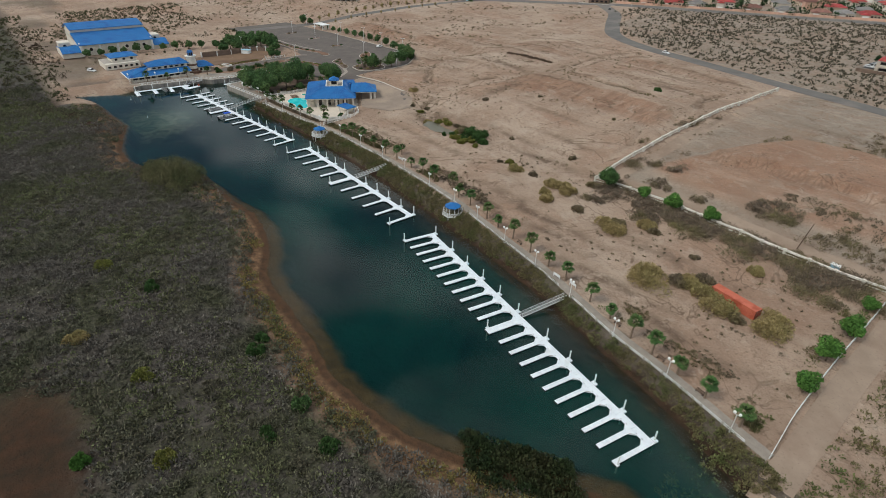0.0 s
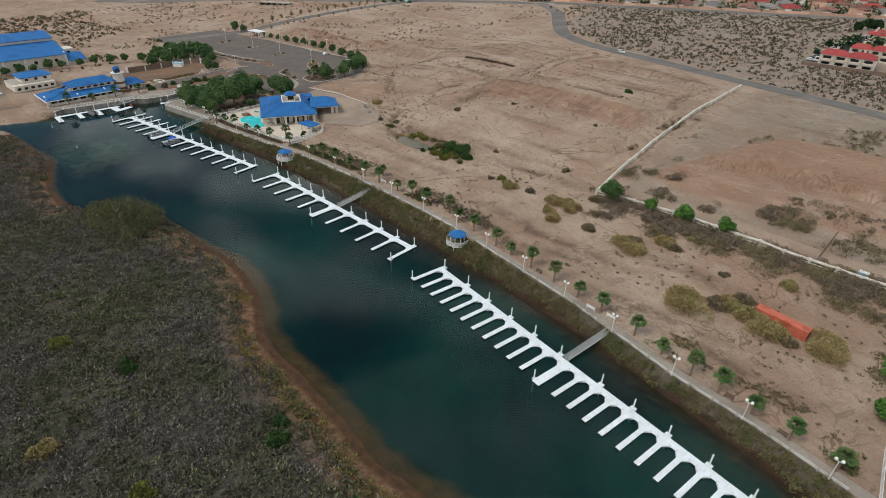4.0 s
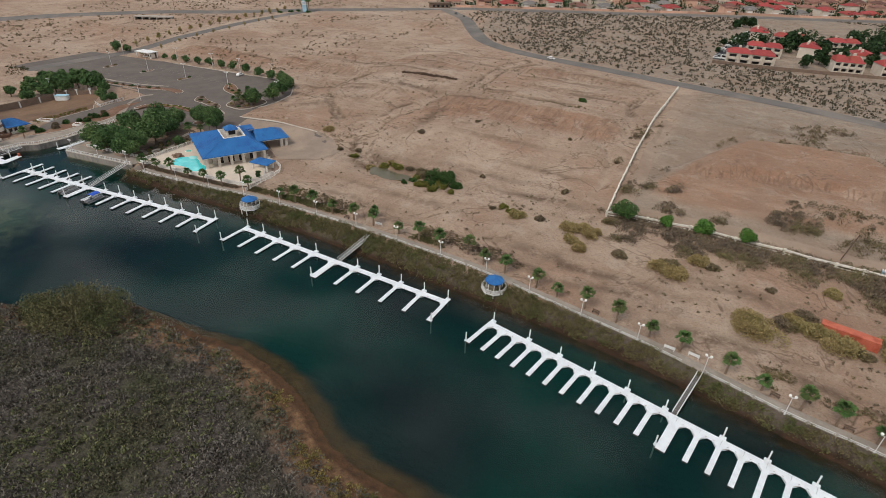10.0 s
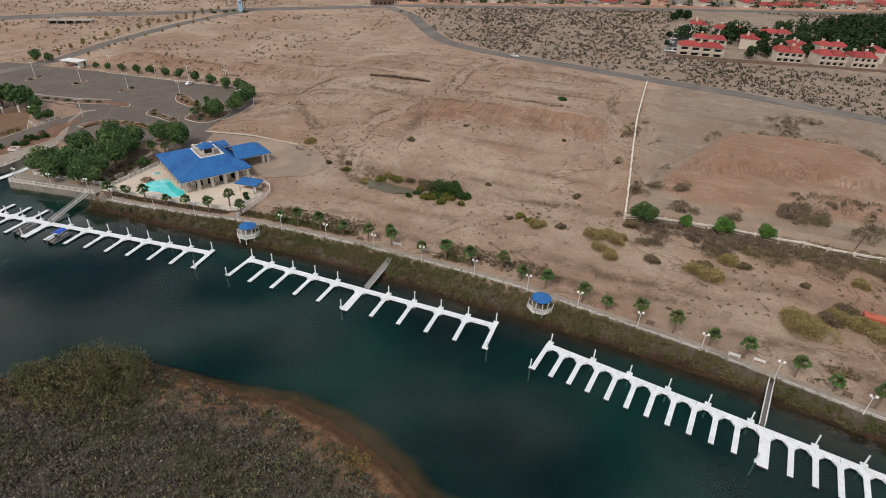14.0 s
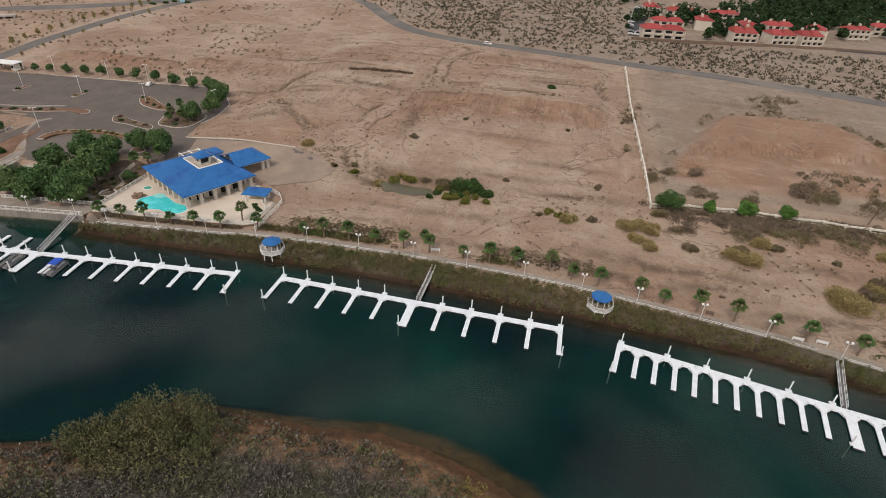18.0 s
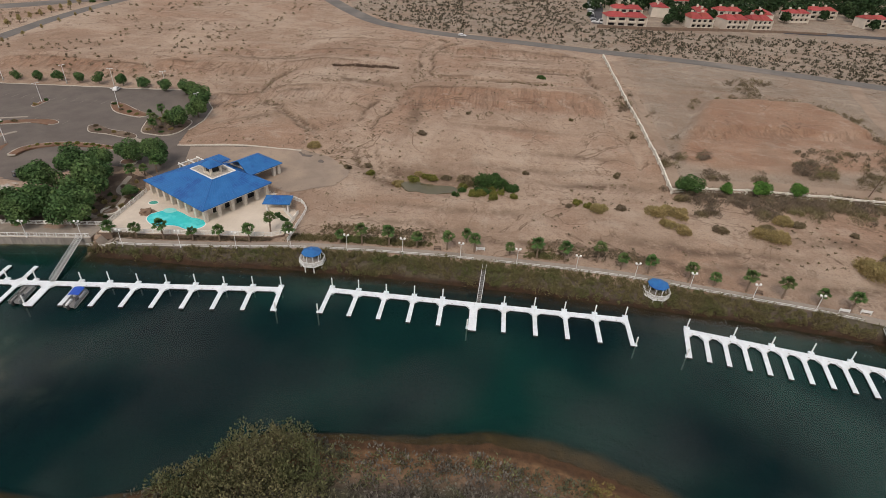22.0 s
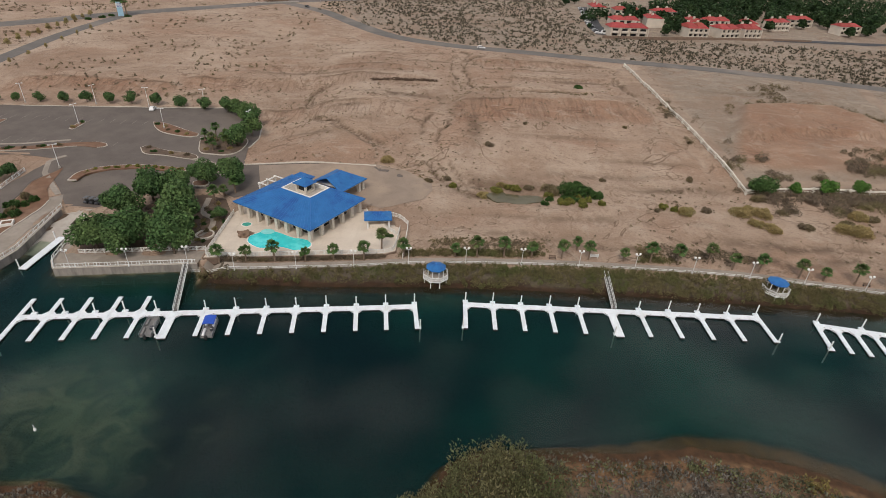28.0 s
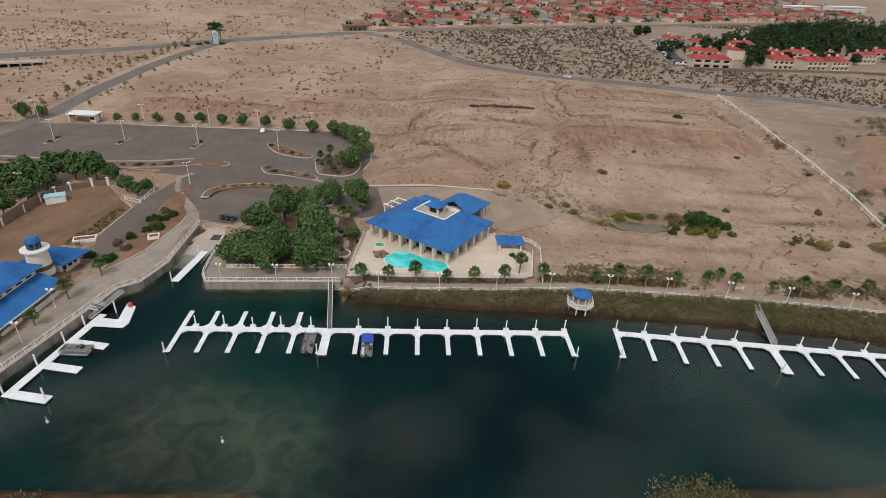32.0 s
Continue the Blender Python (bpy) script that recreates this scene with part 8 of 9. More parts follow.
x, y, z = scatter(23000, -190, 162, -122, -28, lambda x, y: south_keep(x, y) & (np.hypot((x - 68) / 20, (y + 104) / 8) > 1 + 0.5 * (vnoise(x, y, 0.2) - 0.5)))
r = 0.65 + 1.35 * VR.random(len(x)) ** 2.0
h = r * (0.6 + 0.4 * VR.random(len(x)))
tone = fbm(x, y, 0.05, 3) + 0.12 * VR.normal(size=len(x))
for lo, hi, mt, lab in ((-9, 0.085, M_BRUSH, "dense dry grey-brown brush"), (0.085, 9, leaf_mat("green_brush", (0.092, 0.102, 0.050), (0.148, 0.150, 0.076), c=(0.095, 0.085, 0.058), island=0.55), "greener brush among the dry scrub")):
    k = (tone >= lo) & (tone < hi)
    stuff("brush", np.stack([x[k], y[k], z[k] + h[k] * 0.45], 1), np.stack([r[k], r[k], h[k] * 0.62], 1), 22, 0.23, mt, lab, "brush")
x, y, z = scatter(9000, -60, 130, -70, -30, lambda x, y: (lambda d, sy: (y < sy) & (d > 3.2 + 3 * (vnoise(x, y, 0.2) - 0.5)) & (d < 7.5) & (x > 20) & (vnoise(x, y, 0.12) > 0.36))(near_line(x, y, NEAR_SHORE), np.interp(x, [p[0] for p in NEAR_SHORE], [p[1] for p in NEAR_SHORE])))
stuff("reeds", np.stack([x, y, z + 0.35], 1), 0.45 + 0.45 * VR.random(len(x)), 18, 0.18, M_REED, "yellow reeds and grass along the shore", "reeds")
x, y = VR.uniform(104, 134, 700), VR.uniform(-50, -30, 700)
k = (np.hypot((x - 120) / 13, (y + 38.5) / 6.5) < 0.8 + 0.5 * vnoise(x, y, 0.3)) & (near_line(x, y, NEAR_SHORE) < 4.5)
x, y = x[k], y[k]
stuff("reeds", np.stack([x, y, np.maximum(hzs(x, y), -0.1) + 0.9], 1), np.stack([0.8 + 0.5 * VR.random(len(x))] * 2 + [0.9 + 0.5 * VR.random(len(x))], 1), 60, 0.22, leaf_mat("dark_reed_leaves", (0.018, 0.030, 0.012), (0.034, 0.050, 0.018), c=(0.045, 0.045, 0.02), island=0.5), "dark green reeds standing in the shallows", "reeds")
x, y = VR.uniform(-178.2, -173.6, 130), VR.uniform(16, 39, 130)
k = x > np.interp(y, [16, 25, 39], [-180, -177, -177.6])
stuff("low_shrubs", np.stack([x[k], y[k], hzs(x[k], y[k]) + 0.4], 1), 0.3 + 0.25 * VR.random(k.sum()), 22, 0.16, M_REED, "small dry orange shrubs in the gravel bed", "shrubs")
# taller thicket on the point
x, y, z = scatter(560, -54, -14, -64, -40, lambda x, y: south_keep(x, y) & (np.hypot((x + 35) / 14, (y + 50.5) / 9) < 1))
r = 1.2 + 0.9 * VR.random(len(x))
rise = 1.5 + 2.2 * np.clip(1.15 - np.hypot((x + 35) / 14, (y + 49) / 9), 0, 1) + 0.9 * VR.random(len(x))
stuff("thicket", np.stack([x, y, z + rise], 1), np.stack([r, r, 0.8 * rise + 0.4], 1), 84, 0.19, leaf_mat("thicket_leaves", (0.108, 0.104, 0.050), (0.165, 0.148, 0.078), c=(0.080, 0.095, 0.040), island=0.4), "tall olive-grey thicket on the point", "thicket")
# lakeside bank
x, y = VR.uniform(-100, 150, 15000), VR.uniform(-16, 18, 15000)
py = np.interp(x, [p[0] for p in PLINE], [p[1] for p in PLINE])
d = near_line(x, y, FAR_SHORE)
k = (y < py - 0.9) & (d > 3.3 + 2.0 * (vnoise(x, y, 0.25) - 0.5)) & (y > np.interp(x, [p[0] for p in FAR_SHORE[::-1]], [p[1] for p in FAR_SHORE[::-1]])) & (np.hypot(x - 0.6, (y - 7) * 0.3) > 1.5) & (np.hypot(x - 92, (y + 1) * 0.3) > 1.6)
x, y = x[k], y[k]
z = hzs(x, y)
r = 0.42 + 1.15 * VR.random(len(x)) ** 2.4
stuff("bank_brush", np.stack([x, y, z + 0.4], 1), np.stack([r, r, r * 1.15], 1), 48, 0.15, M_BANK, "dense olive and green brush on the lake bank", "brush")
x, y, z = scatter(1500, 134, 200, -22, 62, lambda x, y: ((x > 152.5) & (vnoise(x, y, 0.07) + 0.3 * VR.random(len(x)) > 0.45)) | ((x > 139) & (x < 143.2) & (y > 2) & (vnoise(x, y, 0.12) > 0.45)) | ((x > 136) & (y < -7) & (x < 147)))
r = 0.6 + 0.9 * VR.random(len(x))
stuff("scrub", np.stack([x, y, z + r * 0.4], 1), r, 30, 0.24, M_BANK, "dark scrub beyond the dirt road", "scrub", squash=0.8)
# foot of the promenade palms, garden beds
x, y = VR.uniform(-100, 142, 2600), np.zeros(2600)
y = np.interp(x, [p[0] for p in PLINE], [p[1] for p in PLINE]) + 3.8 + 2.6 * VR.random(len(x))
k = (vnoise(x, y, 0.11) + 0.3 * VR.random(len(x)) > 0.80) & ~((x < -52) & (y > 16.0))
x, y = x[k], y[k]
r = 0.35 + 0.55 * VR.random(len(x))
stuff("groundcover", np.stack([x, y, hzs(x, y) + 0.2], 1), r, 26, 0.18, M_BANK, "low green groundcover behind the promenade", "groundcover", squash=0.6)
x = VR.uniform(-99, -56, 420)
y = np.interp(x, [p[0] for p in PLINE], [p[1] for p in PLINE]) + 3.5 + 0.9 * VR.random(len(x))
stuff("groundcover", np.stack([x, y, hzs(x, y) + 0.25], 1), 0.35 + 0.25 * VR.random(len(x)), 26, 0.15, M_GREYB, "dry hedge below the terrace wall", "hedge", squash=0.8)

x = VR.uniform(-45, 140, 2600)
y = np.interp(x, [p[0] for p in PLINE], [p[1] for p in PLINE]) + 9.5 + 1.6 * VR.normal(size=len(x)) + 4 * (vnoise(x, 0 * x, 0.03) - 0.5)
k = vnoise(x, y, 0.09) > 0.45
x, y = x[k], y[k]
stuff("dry_scrub", np.stack([x, y, hzs(x, y) + 0.15], 1), 0.22 + 0.45 * VR.random(len(x)) ** 2, 16, 0.16, M_GREYB, "line of dry brush behind the promenade", "scrub", squash=0.6)
x, y, z = scatter(900, 44, 75, 62, 150, lambda x, y: (np.abs(x - (56.5 - 0.012 * (y - 60)) - np.where(vnoise(x, y, 0.5) > 0.5, -3.0, 5.0)) < 1.2 + 2.4 * vnoise(x, y, 0.1)) & (vnoise(x, y, 0.09) > 0.48) & (np.abs(x - 60.5) > 2.6))
r = 0.6 + 1.2 * VR.random(len(x)) ** 1.5
stuff("fence_scrub", np.stack([x, y, z + r * 0.35], 1), r, 60, 0.2, M_GREYB, "dry grey-brown bushes along the pale fence", "scrub", squash=0.8)
# scrub along the fence and beyond it
x, y, z = scatter(5200, 58, 160, 48, 86, lambda x, y: (vnoise(x, y, 0.13) + 0.25 * vnoise(x, y, 0.5) > np.where((y > 54) & (y < 64.5) & (x > 72), 0.42, 0.72) + np.where((y > 64.8) & (y < 71.5), 9, 0) + np.where(y > 80, 0.1, 0)) & ~((x > 141) & (y < 66)))
k = VR.random(len(x)) < 0.42
x, y, z = x[k], y[k], z[k]
r = 0.9 + 1.3 * VR.random(len(x)) ** 1.3
stuff("fence_scrub", np.stack([x, y, z + r * 0.35], 1), r, 84, 0.20, leaf_mat("fence_scrub_leaves", (0.150, 0.118, 0.088), (0.205, 0.158, 0.116), c=(0.205, 0.178, 0.086), island=0.3, c_scale=0.1), "dry mixed scrub along the white fence", "scrub", squash=0.8)
x, y, z = scatter(900, 112, 146, 34, 62, lambda x, y: vnoise(x, y, 0.1) + 0.2 * (y - 34) / 28 + 0.15 * (x - 112) / 34 > 0.88)
r = 1.0 + 1.3 * VR.random(len(x))
stuff("fence_scrub", np.stack([x, y, z + r * 0.35], 1), r, 70, 0.2, M_GREYB, "thick dark scrub in the corner of the lot", "scrub", squash=0.8)
x, y, z = scatter(1500, 58, 160, 70.5, 175, lambda x, y: (vnoise(x, y, 0.06) + 0.5 * np.exp(-(near_line(x, y, [(124, 74), (90, 71.5), (66, 75), (63, 88), (75, 119), (86, 141), (109, 148), (132, 147), (146, 132)]) / 3.5) ** 2) > 0.80))
r = 0.4 + 0.9 * VR.random(len(x))
r = r * 1.5
stuff("scrub", np.stack([x, y, z + r * 0.35], 1), r, 50, 0.22, M_GREYB, "dry scrub round the fill mound", "scrub", squash=0.8)
# scattered desert scrub
mainr = lambda x: np.interp(x, [-130, -101, -74, -40, 45, 122, 230], [325, 283, 249, 232, 214, 198, 160])
farr = lambda x: np.interp(x, [-345, -252, -152, -52, 62, 126, 260, 420], [200, 282, 376, 432, 499, 530, 602, 690])
x, y, z = scatter(19000, -140, 330, 150, 600, lambda x, y: (y > mainr(x) + 8) & (y < farr(x) - 10) & ~((x > 60) & (y > 288) & (y < 520)) & ~((y > 282) & (y < 330) & (x > 58)) & (vnoise(x, y, 0.03) + 0.7 * VR.random(len(x)) > 0.55))
r = 0.6 + 1.2 * VR.random(len(x)) ** 2
stuff("desert_scrub", np.stack([x, y, z + r * 0.35], 1), r, 10, 0.46, leaf_mat("desert_scrub_leaves", (0.070, 0.064, 0.045), (0.115, 0.100, 0.070), island=0.5), "scattered dark creosote scrub on pale sand", "scrub", squash=0.75)
def lot_keep(x, y):
    foot = np.zeros(len(x))
    for lip, high, run, ruddy in BENCHES:
        lx, ly = np.array(lip).T
        foot = np.maximum(foot, np.exp(-((np.interp(x, lx, ly) - y - 1.05 * run) / 3.0) ** 2) * (x > lx[0]) * (x < lx[-1]))
    wash = np.exp(-(np.minimum(near_line(x, y, GULLY), near_line(x, y, GULLIES[3])) / 6) ** 2)
    want = 0.10 * (vnoise(x, y, 0.04) > 0.62) + 0.03 + 0.32 * foot * (vnoise(x, y, 0.07) > 0.45) + 0.28 * wash * (vnoise(x, y, 0.1) > 0.4) + 0.35 * (near_line(x, y, [(-60, 72), (-42, 62), (-30, 58)]) < 6)
    return (y < mainr(x) - 9) & (y > np.interp(x, PROM_X, PROM_Y) + 9) & (VR.random(len(x)) < want) & ~in_poly(x, y, PARKING) & ~in_poly(x, y, CLUB_DECK)


x, y, z = scatter(15000, -160, 62, 22, 225, lot_keep)
r = 0.16 + 0.75 * VR.random(len(x)) ** 3
stuff("desert_scrub", np.stack([x, y, z + r * 0.35], 1), r, 18, 0.17, M_GREYB, "small dry tufts gathered in the washes of the bare lot", "scrub", squash=0.7)
x, y, z = scatter(1700, -30, 62, 140, 158, lambda x, y: (np.minimum(near_line(x, y, [(-8, 143.6), (8, 143.2), (26, 144.4)]), near_line(x, y, [(-75, 148.8), (-47, 153.4)])) < 0.9))
stuff("desert_scrub", np.stack([x, y, z + 0.15], 1), 0.3 + 0.3 * VR.random(len(x)), 12, 0.24, M_GREYB, "line of dead brush on the berm", "scrub", squash=0.6)
x, y, z = scatter(900, -76, -46, 146, 156, lambda x, y: near_line(x, y, [(-75, 148.8), (-47, 153.4)]) < 1.2)
stuff("desert_scrub", np.stack([x, y, z + 0.15], 1), 0.3 + 0.3 * VR.random(len(x)), 12, 0.24, M_WOOD, "line of dead brush on the berm", "scrub", squash=0.6)
x, y, z = scatter(900, 20, 143, 2, 62, lambda x, y: (vnoise(x, y, 0.08) + 0.6 * VR.random(len(x)) > 0.98) & (y > np.interp(x, PROM_X, PROM_Y) + 8))
r = 0.25 + 0.4 * VR.random(len(x))
stuff("desert_scrub", np.stack([x, y, z + r * 0.3], 1), r, 14, 0.22, M_GREYB, "small dry tufts near the promenade", "scrub", squash=0.6)
x, y, z = scatter(2600, -420, -130, 60, 330, lambda x, y: ~in_poly(x, y, PARKING) & (near_line(x, y, ROAD_LEFT) > 6) & (near_line(x, y, ROAD_FAR) > 9) & ((x < -263) | (y > 128)) & (vnoise(x, y, 0.04) + 0.5 * VR.random(len(x)) > np.where(x < -263, 0.62, 0.92)))
r = 0.4 + 0.9 * VR.random(len(x)) ** 2
stuff("desert_scrub", np.stack([x, y, z + r * 0.35], 1), r, 14, 0.36, M_GREYB, "scattered dry scrub beyond the access road", "scrub", squash=0.75)
x, y, z = scatter(4200, -420, -150, -130, 60, lambda x, y: ~((x > -294) & (x < -228) & (y > -56) & (y < 12)) & ~((x > -218) & (x < -190) & (y > -44) & (y < -16)) & ~((x > -186) & (y > -58)) & ~((x > -225) & (y > -14)) & (vnoise(x, y, 0.035) + 0.35 * VR.random(len(x)) > np.where(y < -58, 0.42, 0.68)))
r = 0.6 + 1.2 * VR.random(len(x)) ** 1.5
stuff("desert_scrub", np.stack([x, y, z + r * 0.4], 1), r, 22, 0.32, leaf_mat("marsh_scrub", (0.055, 0.060, 0.028), (0.085, 0.085, 0.042), c=(0.075, 0.055, 0.036), island=0.5, c_scale=0.04), "mixed green and brown scrub behind the beach", "scrub", squash=0.8)
x, y, z = scatter(1300, -520, -150, 330, 720, lambda x, y: (near_line(x, y, ROAD_FAR) > 10) & (y > farr(x)) & (vnoise(x, y, 0.03) > 0.5))
r = 0.6 + 1.0 * VR.random(len(x)) ** 2
stuff("desert_scrub", np.stack([x, y, z + r * 0.35], 1), r, 10, 0.5, M_GREYB, "scrub on the far hills", "scrub")


# ---- town beyond the highway ----
def house_proto(seed, w, d, h, roof_mat, wall_mat, label, garage=True):
    b = thing("house", None, label, "house", "town houses")
    part("wall", box(-w / 2, -d / 2, -0.6, w / 2, d / 2, h), wall_mat, b)
    o = 0.6
    A, B, C, D = (-w / 2 - o, -d / 2 - o, h), (w / 2 + o, -d / 2 - o, h), (w / 2 + o, d / 2 + o, h), (-w / 2 - o, d / 2 + o, h)
    k = d * 0.42
    r0, r1 = (-w / 2 + k, 0, h + d * 0.2), (w / 2 - k, 0, h + d * 0.2)
    bm = bmesh.new()
    V = [bm.verts.new(p) for p in (A, B, C, D, r0, r1)]
    for f in ((0, 1, 5, 4), (1, 2, 5), (2, 3, 4, 5), (3, 0, 4), (3, 2, 1, 0)):
        bm.faces.new([V[i] for i in f])
    part("roof", bm, roof_mat, b)
    wing = part("wing_wall", box(-w * 0.45, -d / 2 - 3.2, -0.6, -w * 0.05, -d / 2, h * 0.85), wall_mat, b)
    bm = bmesh.new()
    x0, x1, y0, y1, hh = -w * 0.45 - 0.5, -w * 0.05 + 0.5, -d / 2 - 3.7, -d / 2 + 0.2, h * 0.85
    xm = (x0 + x1) / 2
    V = [bm.verts.new(p) for p in ((x0, y0, hh), (x1, y0, hh), (x1, y1, hh), (x0, y1, hh), (xm, y0 + 1.5, hh + 1.6), (xm, y1, hh + 1.6))]
    for f in ((0, 1, 4), (1, 2, 5, 4), (3, 0, 4, 5), (3, 2, 1, 0)):
        bm.faces.new([V[i] for i in f])
    part("wing_roof", bm, roof_mat, wing)
    for i in range(3):
        x = w * (0.08 + 0.15 * i)
        part("window", box(x - 0.7, -d / 2 - 0.08, 0.9, x + 0.7, -d / 2 - 0.005, 2.2), M_GLASS, b)
        if h > 5:
            part("window", box(x - 0.7, -d / 2 - 0.08, 3.7, x + 0.7, -d / 2 - 0.005, 5.0), M_GLASS, b)
    if garage:
        part("garage_door", box(-w * 0.40, -d / 2 - 3.27, 0, -w * 0.10, -d / 2 - 3.205, 2.3), M_FASCIA, wing)
    return b


M_GREYTILE = mat("grey_shingle_roof", (0.17, 0.16, 0.15), (0.22, 0.20, 0.19), 0.5, 0.9, rnd=0.2)
M_PINK = mat("pink_stucco", (0.58, 0.36, 0.27), (0.50, 0.31, 0.23), 0.3, 0.9, rnd=0.2)
protos = [house_proto(0, 15, 11, 3.4, M_TILE2, M_HOUSE, "single-storey stucco house with a terracotta roof"),
          house_proto(1, 13, 11, 6.0, M_TILE2, M_PINK, "two-storey pink stucco house with a terracotta roof"),
          house_proto(2, 16, 12, 3.4, M_REDTILE, M_HOUSE, "single-storey stucco house with a red tile roof"),
          house_proto(3, 14, 12, 3.4, M_GREYTILE, M_PALEBLD, "pale stucco house with a grey roof"),
          house_proto(4, 14, 11, 6.0, M_REDTILE, M_PALEBLD, "two-storey pale house with a red tile roof")]
HR = np.random.default_rng(5)
hk = 0
town_trees = []
P2 = np.array(ROAD_FAR)
for row in range(11):
    off = 24 + row * 31 + (12 if row % 2 else 0) * 0.3
    s = 0.0
    for (ax, ay), (bx, by) in zip(ROAD_FAR, ROAD_FAR[1:]):
        s += math.hypot(bx - ax, by - ay)
        if s < 21:
            continue
        s = 0.0
        tx, ty = bx - ax, by - ay
        L = math.hypot(tx, ty)
        nx, ny = -ty / L, tx / L
        jx, jy = HR.normal() * 2.0, HR.normal() * 2.0
        x, y = ax + nx * off + jx, ay + ny * off + jy
        if x < -190 + row * 7 or x > 440 or y > 980 or y < 340 or (x > 330 and y < 640):
            continue
        ang = math.degrees(math.atan2(ty, tx)) + (0 if row % 2 == 0 else 180) + HR.normal() * 4
        src = protos[HR.integers(0, 5)]
        m = pose(x, y, hz(x, y), rz=ang)
        if hk < 5:
            protos[hk].matrix_basis = m
        else:
            copy_thing(src, m)
        hk += 1
        for _ in range(6):
            a, rr = HR.random() * 6.28, 8.5 + 8 * HR.random()
            tx_, ty_ = x + rr * math.cos(a), y + rr * math.sin(a)
            if near_line(np.array([tx_]), np.array([ty_]), ROAD_FAR)[0] > 11:
                town_trees.append((tx_, ty_, hz(tx_, ty_)))
T = np.array(town_trees)
r = 1.4 + 2.2 * HR.random(len(T)) ** 1.4
stuff("town_trees", np.stack([T[:, 0], T[:, 1], T[:, 2] + 1.1 * r], 1), np.stack([r, r, r * 1.2], 1), 34, 0.8, M_DARKLEAF, "dark green garden trees among the houses", "trees", tuft=False)
wall_line = [(x - 0.5 * 1.0, y + 13.5) for x, y in ROAD_FAR if -170 < x < 420]
wl_ = thing("perimeter_wall", None, "pale pink perimeter wall along the highway", "wall", kind="structure")
for (x0, y0), (x1, y1) in zip(wall_line[::3], wall_line[3::3]):
    Lw = math.hypot(x1 - x0, y1 - y0)
    part("wall_panel", box(0, -0.15, -1.0, Lw, 0.15, 1.9), M_PINK, wl_, m=pose(x0, y0, min(hz(x0, y0), hz(x1, y1)), rz=math.degrees(math.atan2(y1 - y0, x1 - x0))))

# apartment complex with red roofs
def apartment(x, y, rz, w, d, label, floors=2, bays=4):
    b = thing("apartment_building", pose(x, y, hz(x, y), rz=rz), label, "apartment building", "red-roofed apartments")
    h = 3.1 * floors
    part("wall", box(-w / 2, -d / 2, -1.0, w / 2, d / 2, h), M_PALEBLD, b)
    for s in range(2):
        xc = (-0.25 + 0.5 * s) * w
        bm = bmesh.new()
        V = [bm.verts.new(p) for p in ((xc - w * 0.27, -d / 2 - 0.8, h), (xc + w * 0.27, -d / 2 - 0.8, h), (xc + w * 0.27, d / 2 + 0.8, h), (xc - w * 0.27, d / 2 + 0.8, h),
                                       (xc - w * 0.14, 0, h + d * 0.2), (xc + w * 0.14, 0, h + d * 0.2))]
        for f in ((0, 1, 5, 4), (1, 2, 5), (2, 3, 4, 5), (3, 0, 4), (3, 2, 1, 0)):
            bm.faces.new([V[i] for i in f])
        part("roof", bm, M_REDTILE, b)
        part("chimney", box(xc - 0.7, 1.2, h, xc + 0.7, 2.4, h + d * 0.2 + 1.0), M_PALEBLD, b)
    for f in range(floors):
        for k in range(bays):
            xx = -w / 2 + w * (k + 0.5) / bays
            bal = part("balcony", box(xx - w / bays * 0.36, -d / 2 - 1.3, 3.1 * f - 0.05, xx + w / bays * 0.36, -d / 2 - 0.005, 3.1 * f + 1.0), M_PALEBLD, b)
            part("window", box(xx - w / bays * 0.30, -d / 2 - 0.08, 3.1 * f + 1.02, xx + w / bays * 0.30, -d / 2 - 0.006, 3.1 * f + 2.4), M_GLASS, b)
    for k in range(bays + 1):
        xx = -w / 2 + w * k / bays
        part("pilaster", box(xx - 0.35, -d / 2 - 1.2, -1, xx + 0.35, -d / 2 - 0.007, h), M_PALEBLD, b)


for x, y, rz, w, d in ((80, 296, 7, 26, 12), (130, 307, 12, 15, 14), (153, 309, 16, 15, 13), (171, 314, 16, 14, 13), (86, 326, 3, 20, 11), (112, 340, 84, 16, 11), (80, 385, 92, 18, 11), (140, 334, 95, 16, 11),
                       (160, 342, 12, 18, 11), (184, 340, 76, 16, 11), (100, 372, 0, 20, 11), (132, 378, 20, 18, 11), (238, 372, 10, 20, 11), (212, 352, 20, 16, 10), (262, 346, 14, 18, 10)):
    apartment(x, y, rz, w, d, "cream two-storey apartment block with red tile roofs and balconies")
wall_along("block_wall", [(61, 281), (97, 285.5), (130, 294), (180, 303), (215, 306)], 11.5, 15.2, 0.3, M_WALLBR, "brown block wall round the apartments", seg=12)
strip("parking_lot", resample([(65.5, 294), (66.5, 330), (71, 370), (77, 420)], 3), 11, 0.12, M_NEWROAD, "dark asphalt apartment car park", "parking lot")
strip("parking_lot", resample([(186, 305), (215, 306), (260, 308), (330, 318)], 3), 9, 0.12, M_NEWROAD, "dark asphalt lane behind the apartments", "parking lot")
for k in range(22):
    y = 298 + k * 5.2
    cx = float(np.interp(y, [294, 330, 370, 420], [65.5, 66.5, 71, 77]))
    if k % 5 != 3:
        car(cx - 3.6, y, hz(cx, y) + 0.14, 5, (M_CARWHITE, M_CARDARK, M_ALU)[k % 3], "car parked in the apartment lot", 4.6, 1.5)
van = car(66.8, 297.5, hz(66, 297) + 0.14, 4, M_CARWHITE, "white camper van parked by the block wall", 6.5, 2.6)
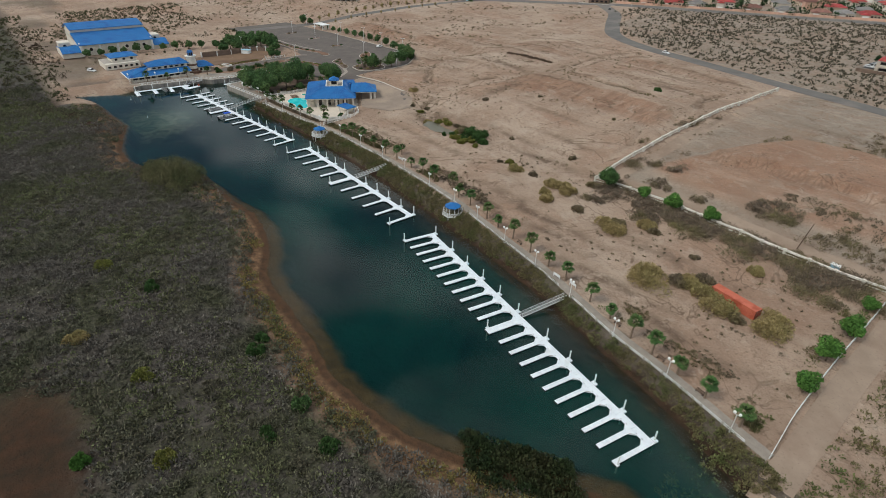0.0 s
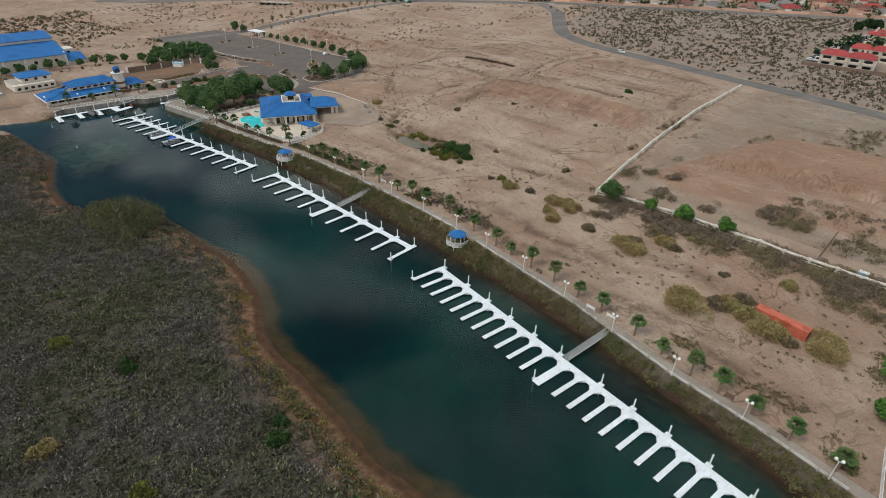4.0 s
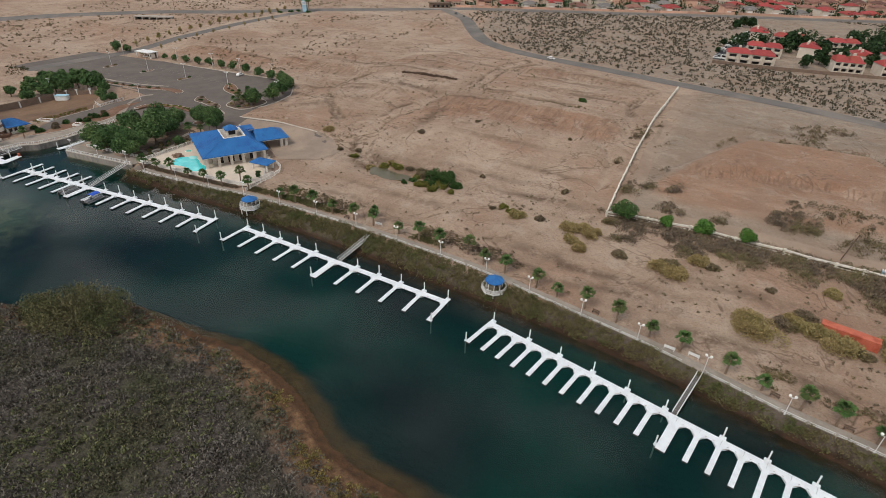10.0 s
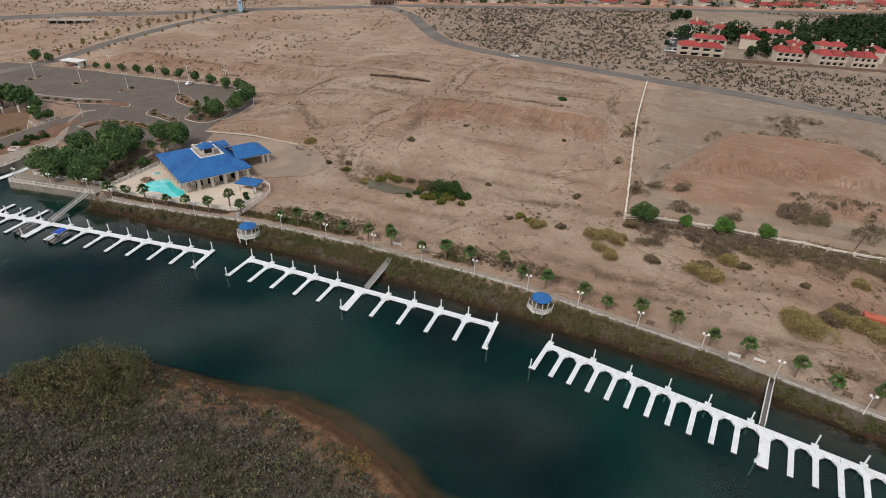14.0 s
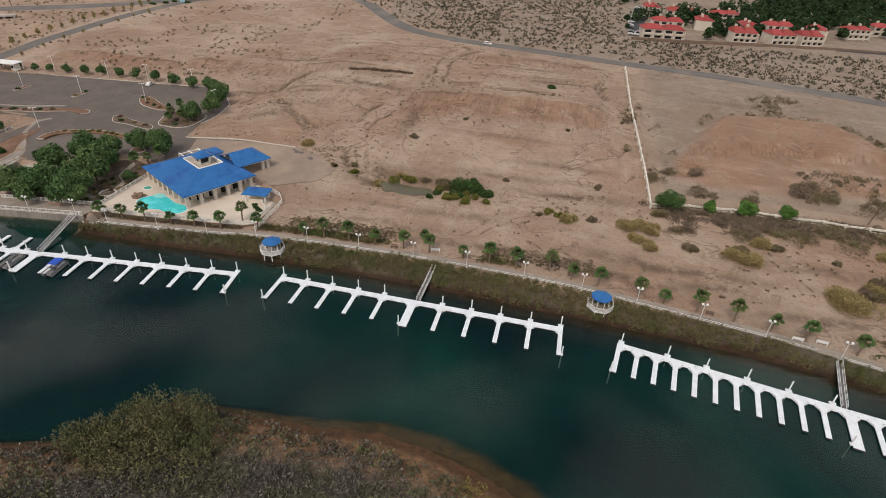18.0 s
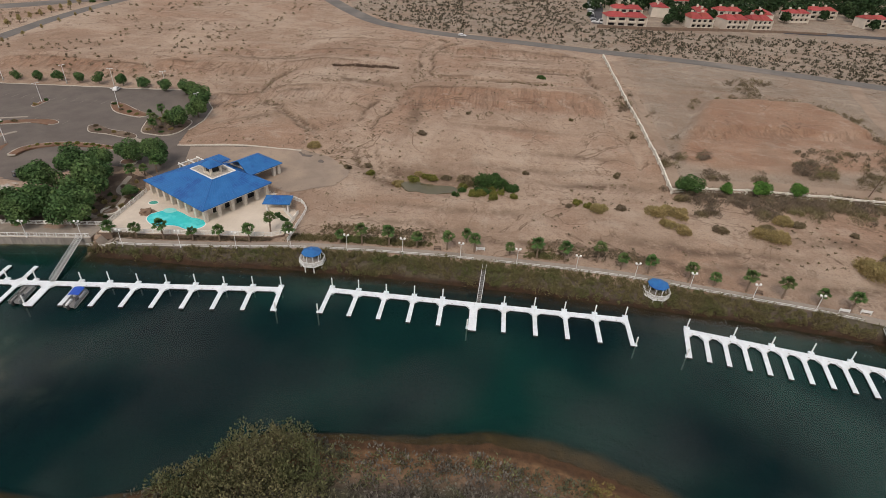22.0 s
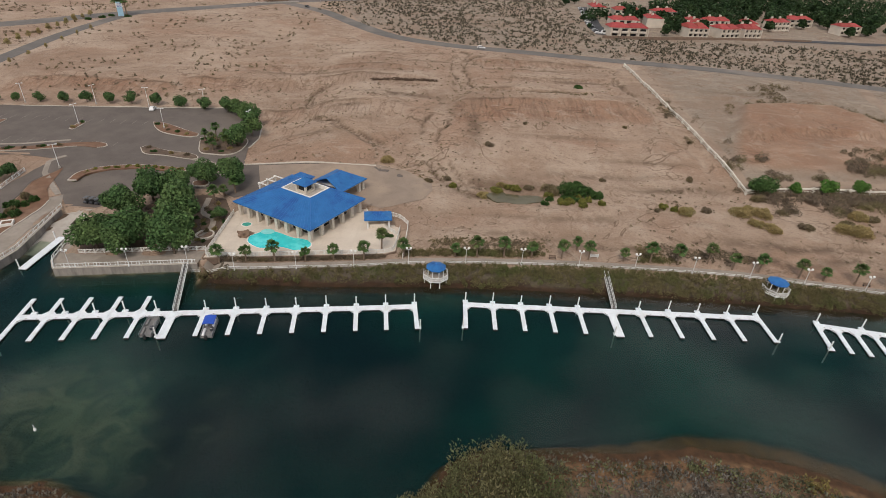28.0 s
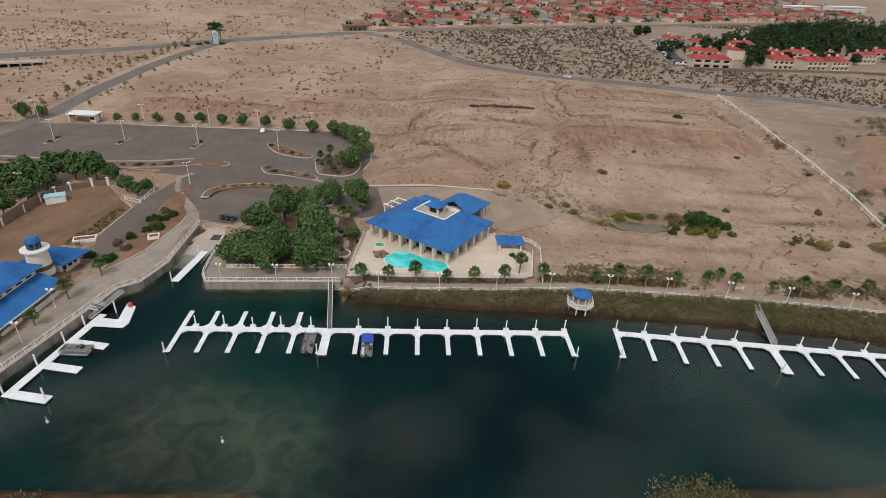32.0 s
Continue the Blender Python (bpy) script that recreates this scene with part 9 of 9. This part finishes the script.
car(-22, 227.5, hz(-22, 227.5) + 0.1, -14, M_CARWHITE, "white car driving on the desert road", 4.6, 1.5)
car(-148, 342, hz(-148, 342) + 0.1, -50, M_CARDARK, "dark car near the highway junction", 4.6, 1.5)
bigt = tree_proto(41, 9.0, 4.6, M_DARKLEAF, "tall dark green tree among the apartments", group="apartment trees", leaf=0.95, n=56)
BT = np.random.default_rng(8)
spots = []
while len(spots) < 96:
    x, y = BT.uniform(92, 330), BT.uniform(312, 520)
    if y < 325 and BT.random() < 0.7:
        continue
    if y > 330 + (x - 60) * 1.1 or (x > 180 and y < 318):
        continue
    spots.append((x, y, 0.75 + 0.55 * BT.random()))
plant(bigt, spots + [(62, 425, 0.8), (66, 440, 0.9), (72, 436, 0.9), (110, 303, 0.8), (122, 310, 0.9), (118, 318, 1.0), (128, 325, 1.0), (60, 318, 0.4), (61, 345, 0.5)])
x, y = BT.uniform(60, 420, 900), BT.uniform(330, 640, 900)
k = (y < 360 + (x - 60) * 1.05) & (y > 335 + 0.25 * (x - 60))
x, y = x[k], y[k]
r = 3.0 + 2.2 * BT.random(len(x))
stuff("apartment_trees", np.stack([x, y, hzs(x, y) + r * 0.9], 1), np.stack([r, r, r], 1), 80, 0.9, M_DARKLEAF, "dense dark green trees behind the apartments", "trees", tuft=False)
for x, y, rz, w in ((150, 830, 30, 60), (215, 865, 30, 70), (285, 905, 30, 60), (60, 780, 28, 50), (360, 760, 30, 60), (440, 800, 25, 70)):
    b = thing("apartment_block", pose(x, y, hz(x, y), rz=rz), "long white apartment block far across town", "building", "far white blocks")
    part("wall", box(-w / 2, -7, -1, w / 2, 7, 9), M_WHITE, b)
    part("roof", box(-w / 2 - 0.5, -7.5, 9, w / 2 + 0.5, 7.5, 9.6), M_FASCIA, b)
    for i in range(int(w / 5)):
        for f in range(3):
            part("window", box(-w / 2 + 1.5 + i * 5, -7.1, 0.8 + 3 * f, -w / 2 + 4 + i * 5, -7.005, 2.4 + 3 * f), M_GLASS, b)

# landmarks along the highway
pyl = thing("pylon_sign", pose(-250.5, 270, hz(-250.5, 270), rz=35), "tall blue and white entrance sign between palms", "sign")
part("column", box(-1.6, -0.5, 0, 1.6, 0.5, 8.5, 0.05), M_SKYBLUE, pyl)
part("panel", box(-1.9, -0.62, 5.4, 1.9, -0.505, 8.0), M_WHITE, pyl)
for k in range(3):
    part("lettering_bar", box(-1.4, -0.66, 5.8 + 0.7 * k, 1.4 - 0.4 * (k % 2), -0.622, 6.15 + 0.7 * k), M_RIDGE, pyl)
for x, y in ((-253, 271.5), (-248, 272.5), (-251.5, 274)):
    c = copy_thing(palms0[2], Matrix.Identity(4))
    c.matrix_basis = pose(x, y, hz(x, y), rz=x * 7) @ Matrix.Diagonal((1.7, 1.7, 2.1, 1))
for x, y in ((-256, 268), (-246, 269), (-258, 262), (-263, 255)):
    shrub(x, y, 2.2, 1.5, M_MESQ, "green shrub at the road junction", seed=int(-x), n=50)
br = thing("culvert_bridge", pose(-322, 182, hz(-322, 190) - 1.8, rz=33), "low concrete box culvert under the highway", "bridge", kind="structure")
part("deck", box(-14, -1.0, 3.0, 14, 4, 3.8), M_CONC, br)
for k in range(6):
    part("pier", box(-13.6 + k * 5.3, -0.9, -1.0, -12.9 + k * 5.3, 4, 3.0), M_CONC, br)
# added dark panel stands in for the shade inside the culvert
part("shadowed_culvert", box(-13.9, 3.5, -1, 13.9, 3.9, 3.0), M_DARK, br)
lowb = thing("roadside_building", pose(-178, 366, hz(-178, 366), rz=42), "low brown flat-roofed building by the junction", "building")
part("wall", box(-9, -4, -1, 9, 4, 3.6), M_WALLBR, lowb)
part("roof", box(-9.6, -4.6, 3.6, 9.6, 4.6, 4.1), M_WOOD, lowb)
for k in range(4):
    part("window", box(-7 + k * 4, -4.08, 1.0, -4.8 + k * 4, -4.005, 2.4), M_GLASS, lowb)
strip("pavement_edge", resample([(-190, 352), (-172, 360), (-160, 366)], 3), 3, 0.14, M_CONC, "pale concrete forecourt at the junction", "pavement")
sg = thing("traffic_signal", pose(-143, 366, hz(-143, 366)), "traffic signal mast at the highway junction", "traffic light")
part("pole", cyl(0.15, 0.1, 0, 6.5, 8), M_STEEL, sg)
part("arm", box(-6, -0.08, 6.2, 0.1, 0.08, 6.4), M_STEEL, sg)
part("signal_head", box(-5.4, -0.2, 5.2, -5.0, 0.2, 6.2), M_BLACK, sg)
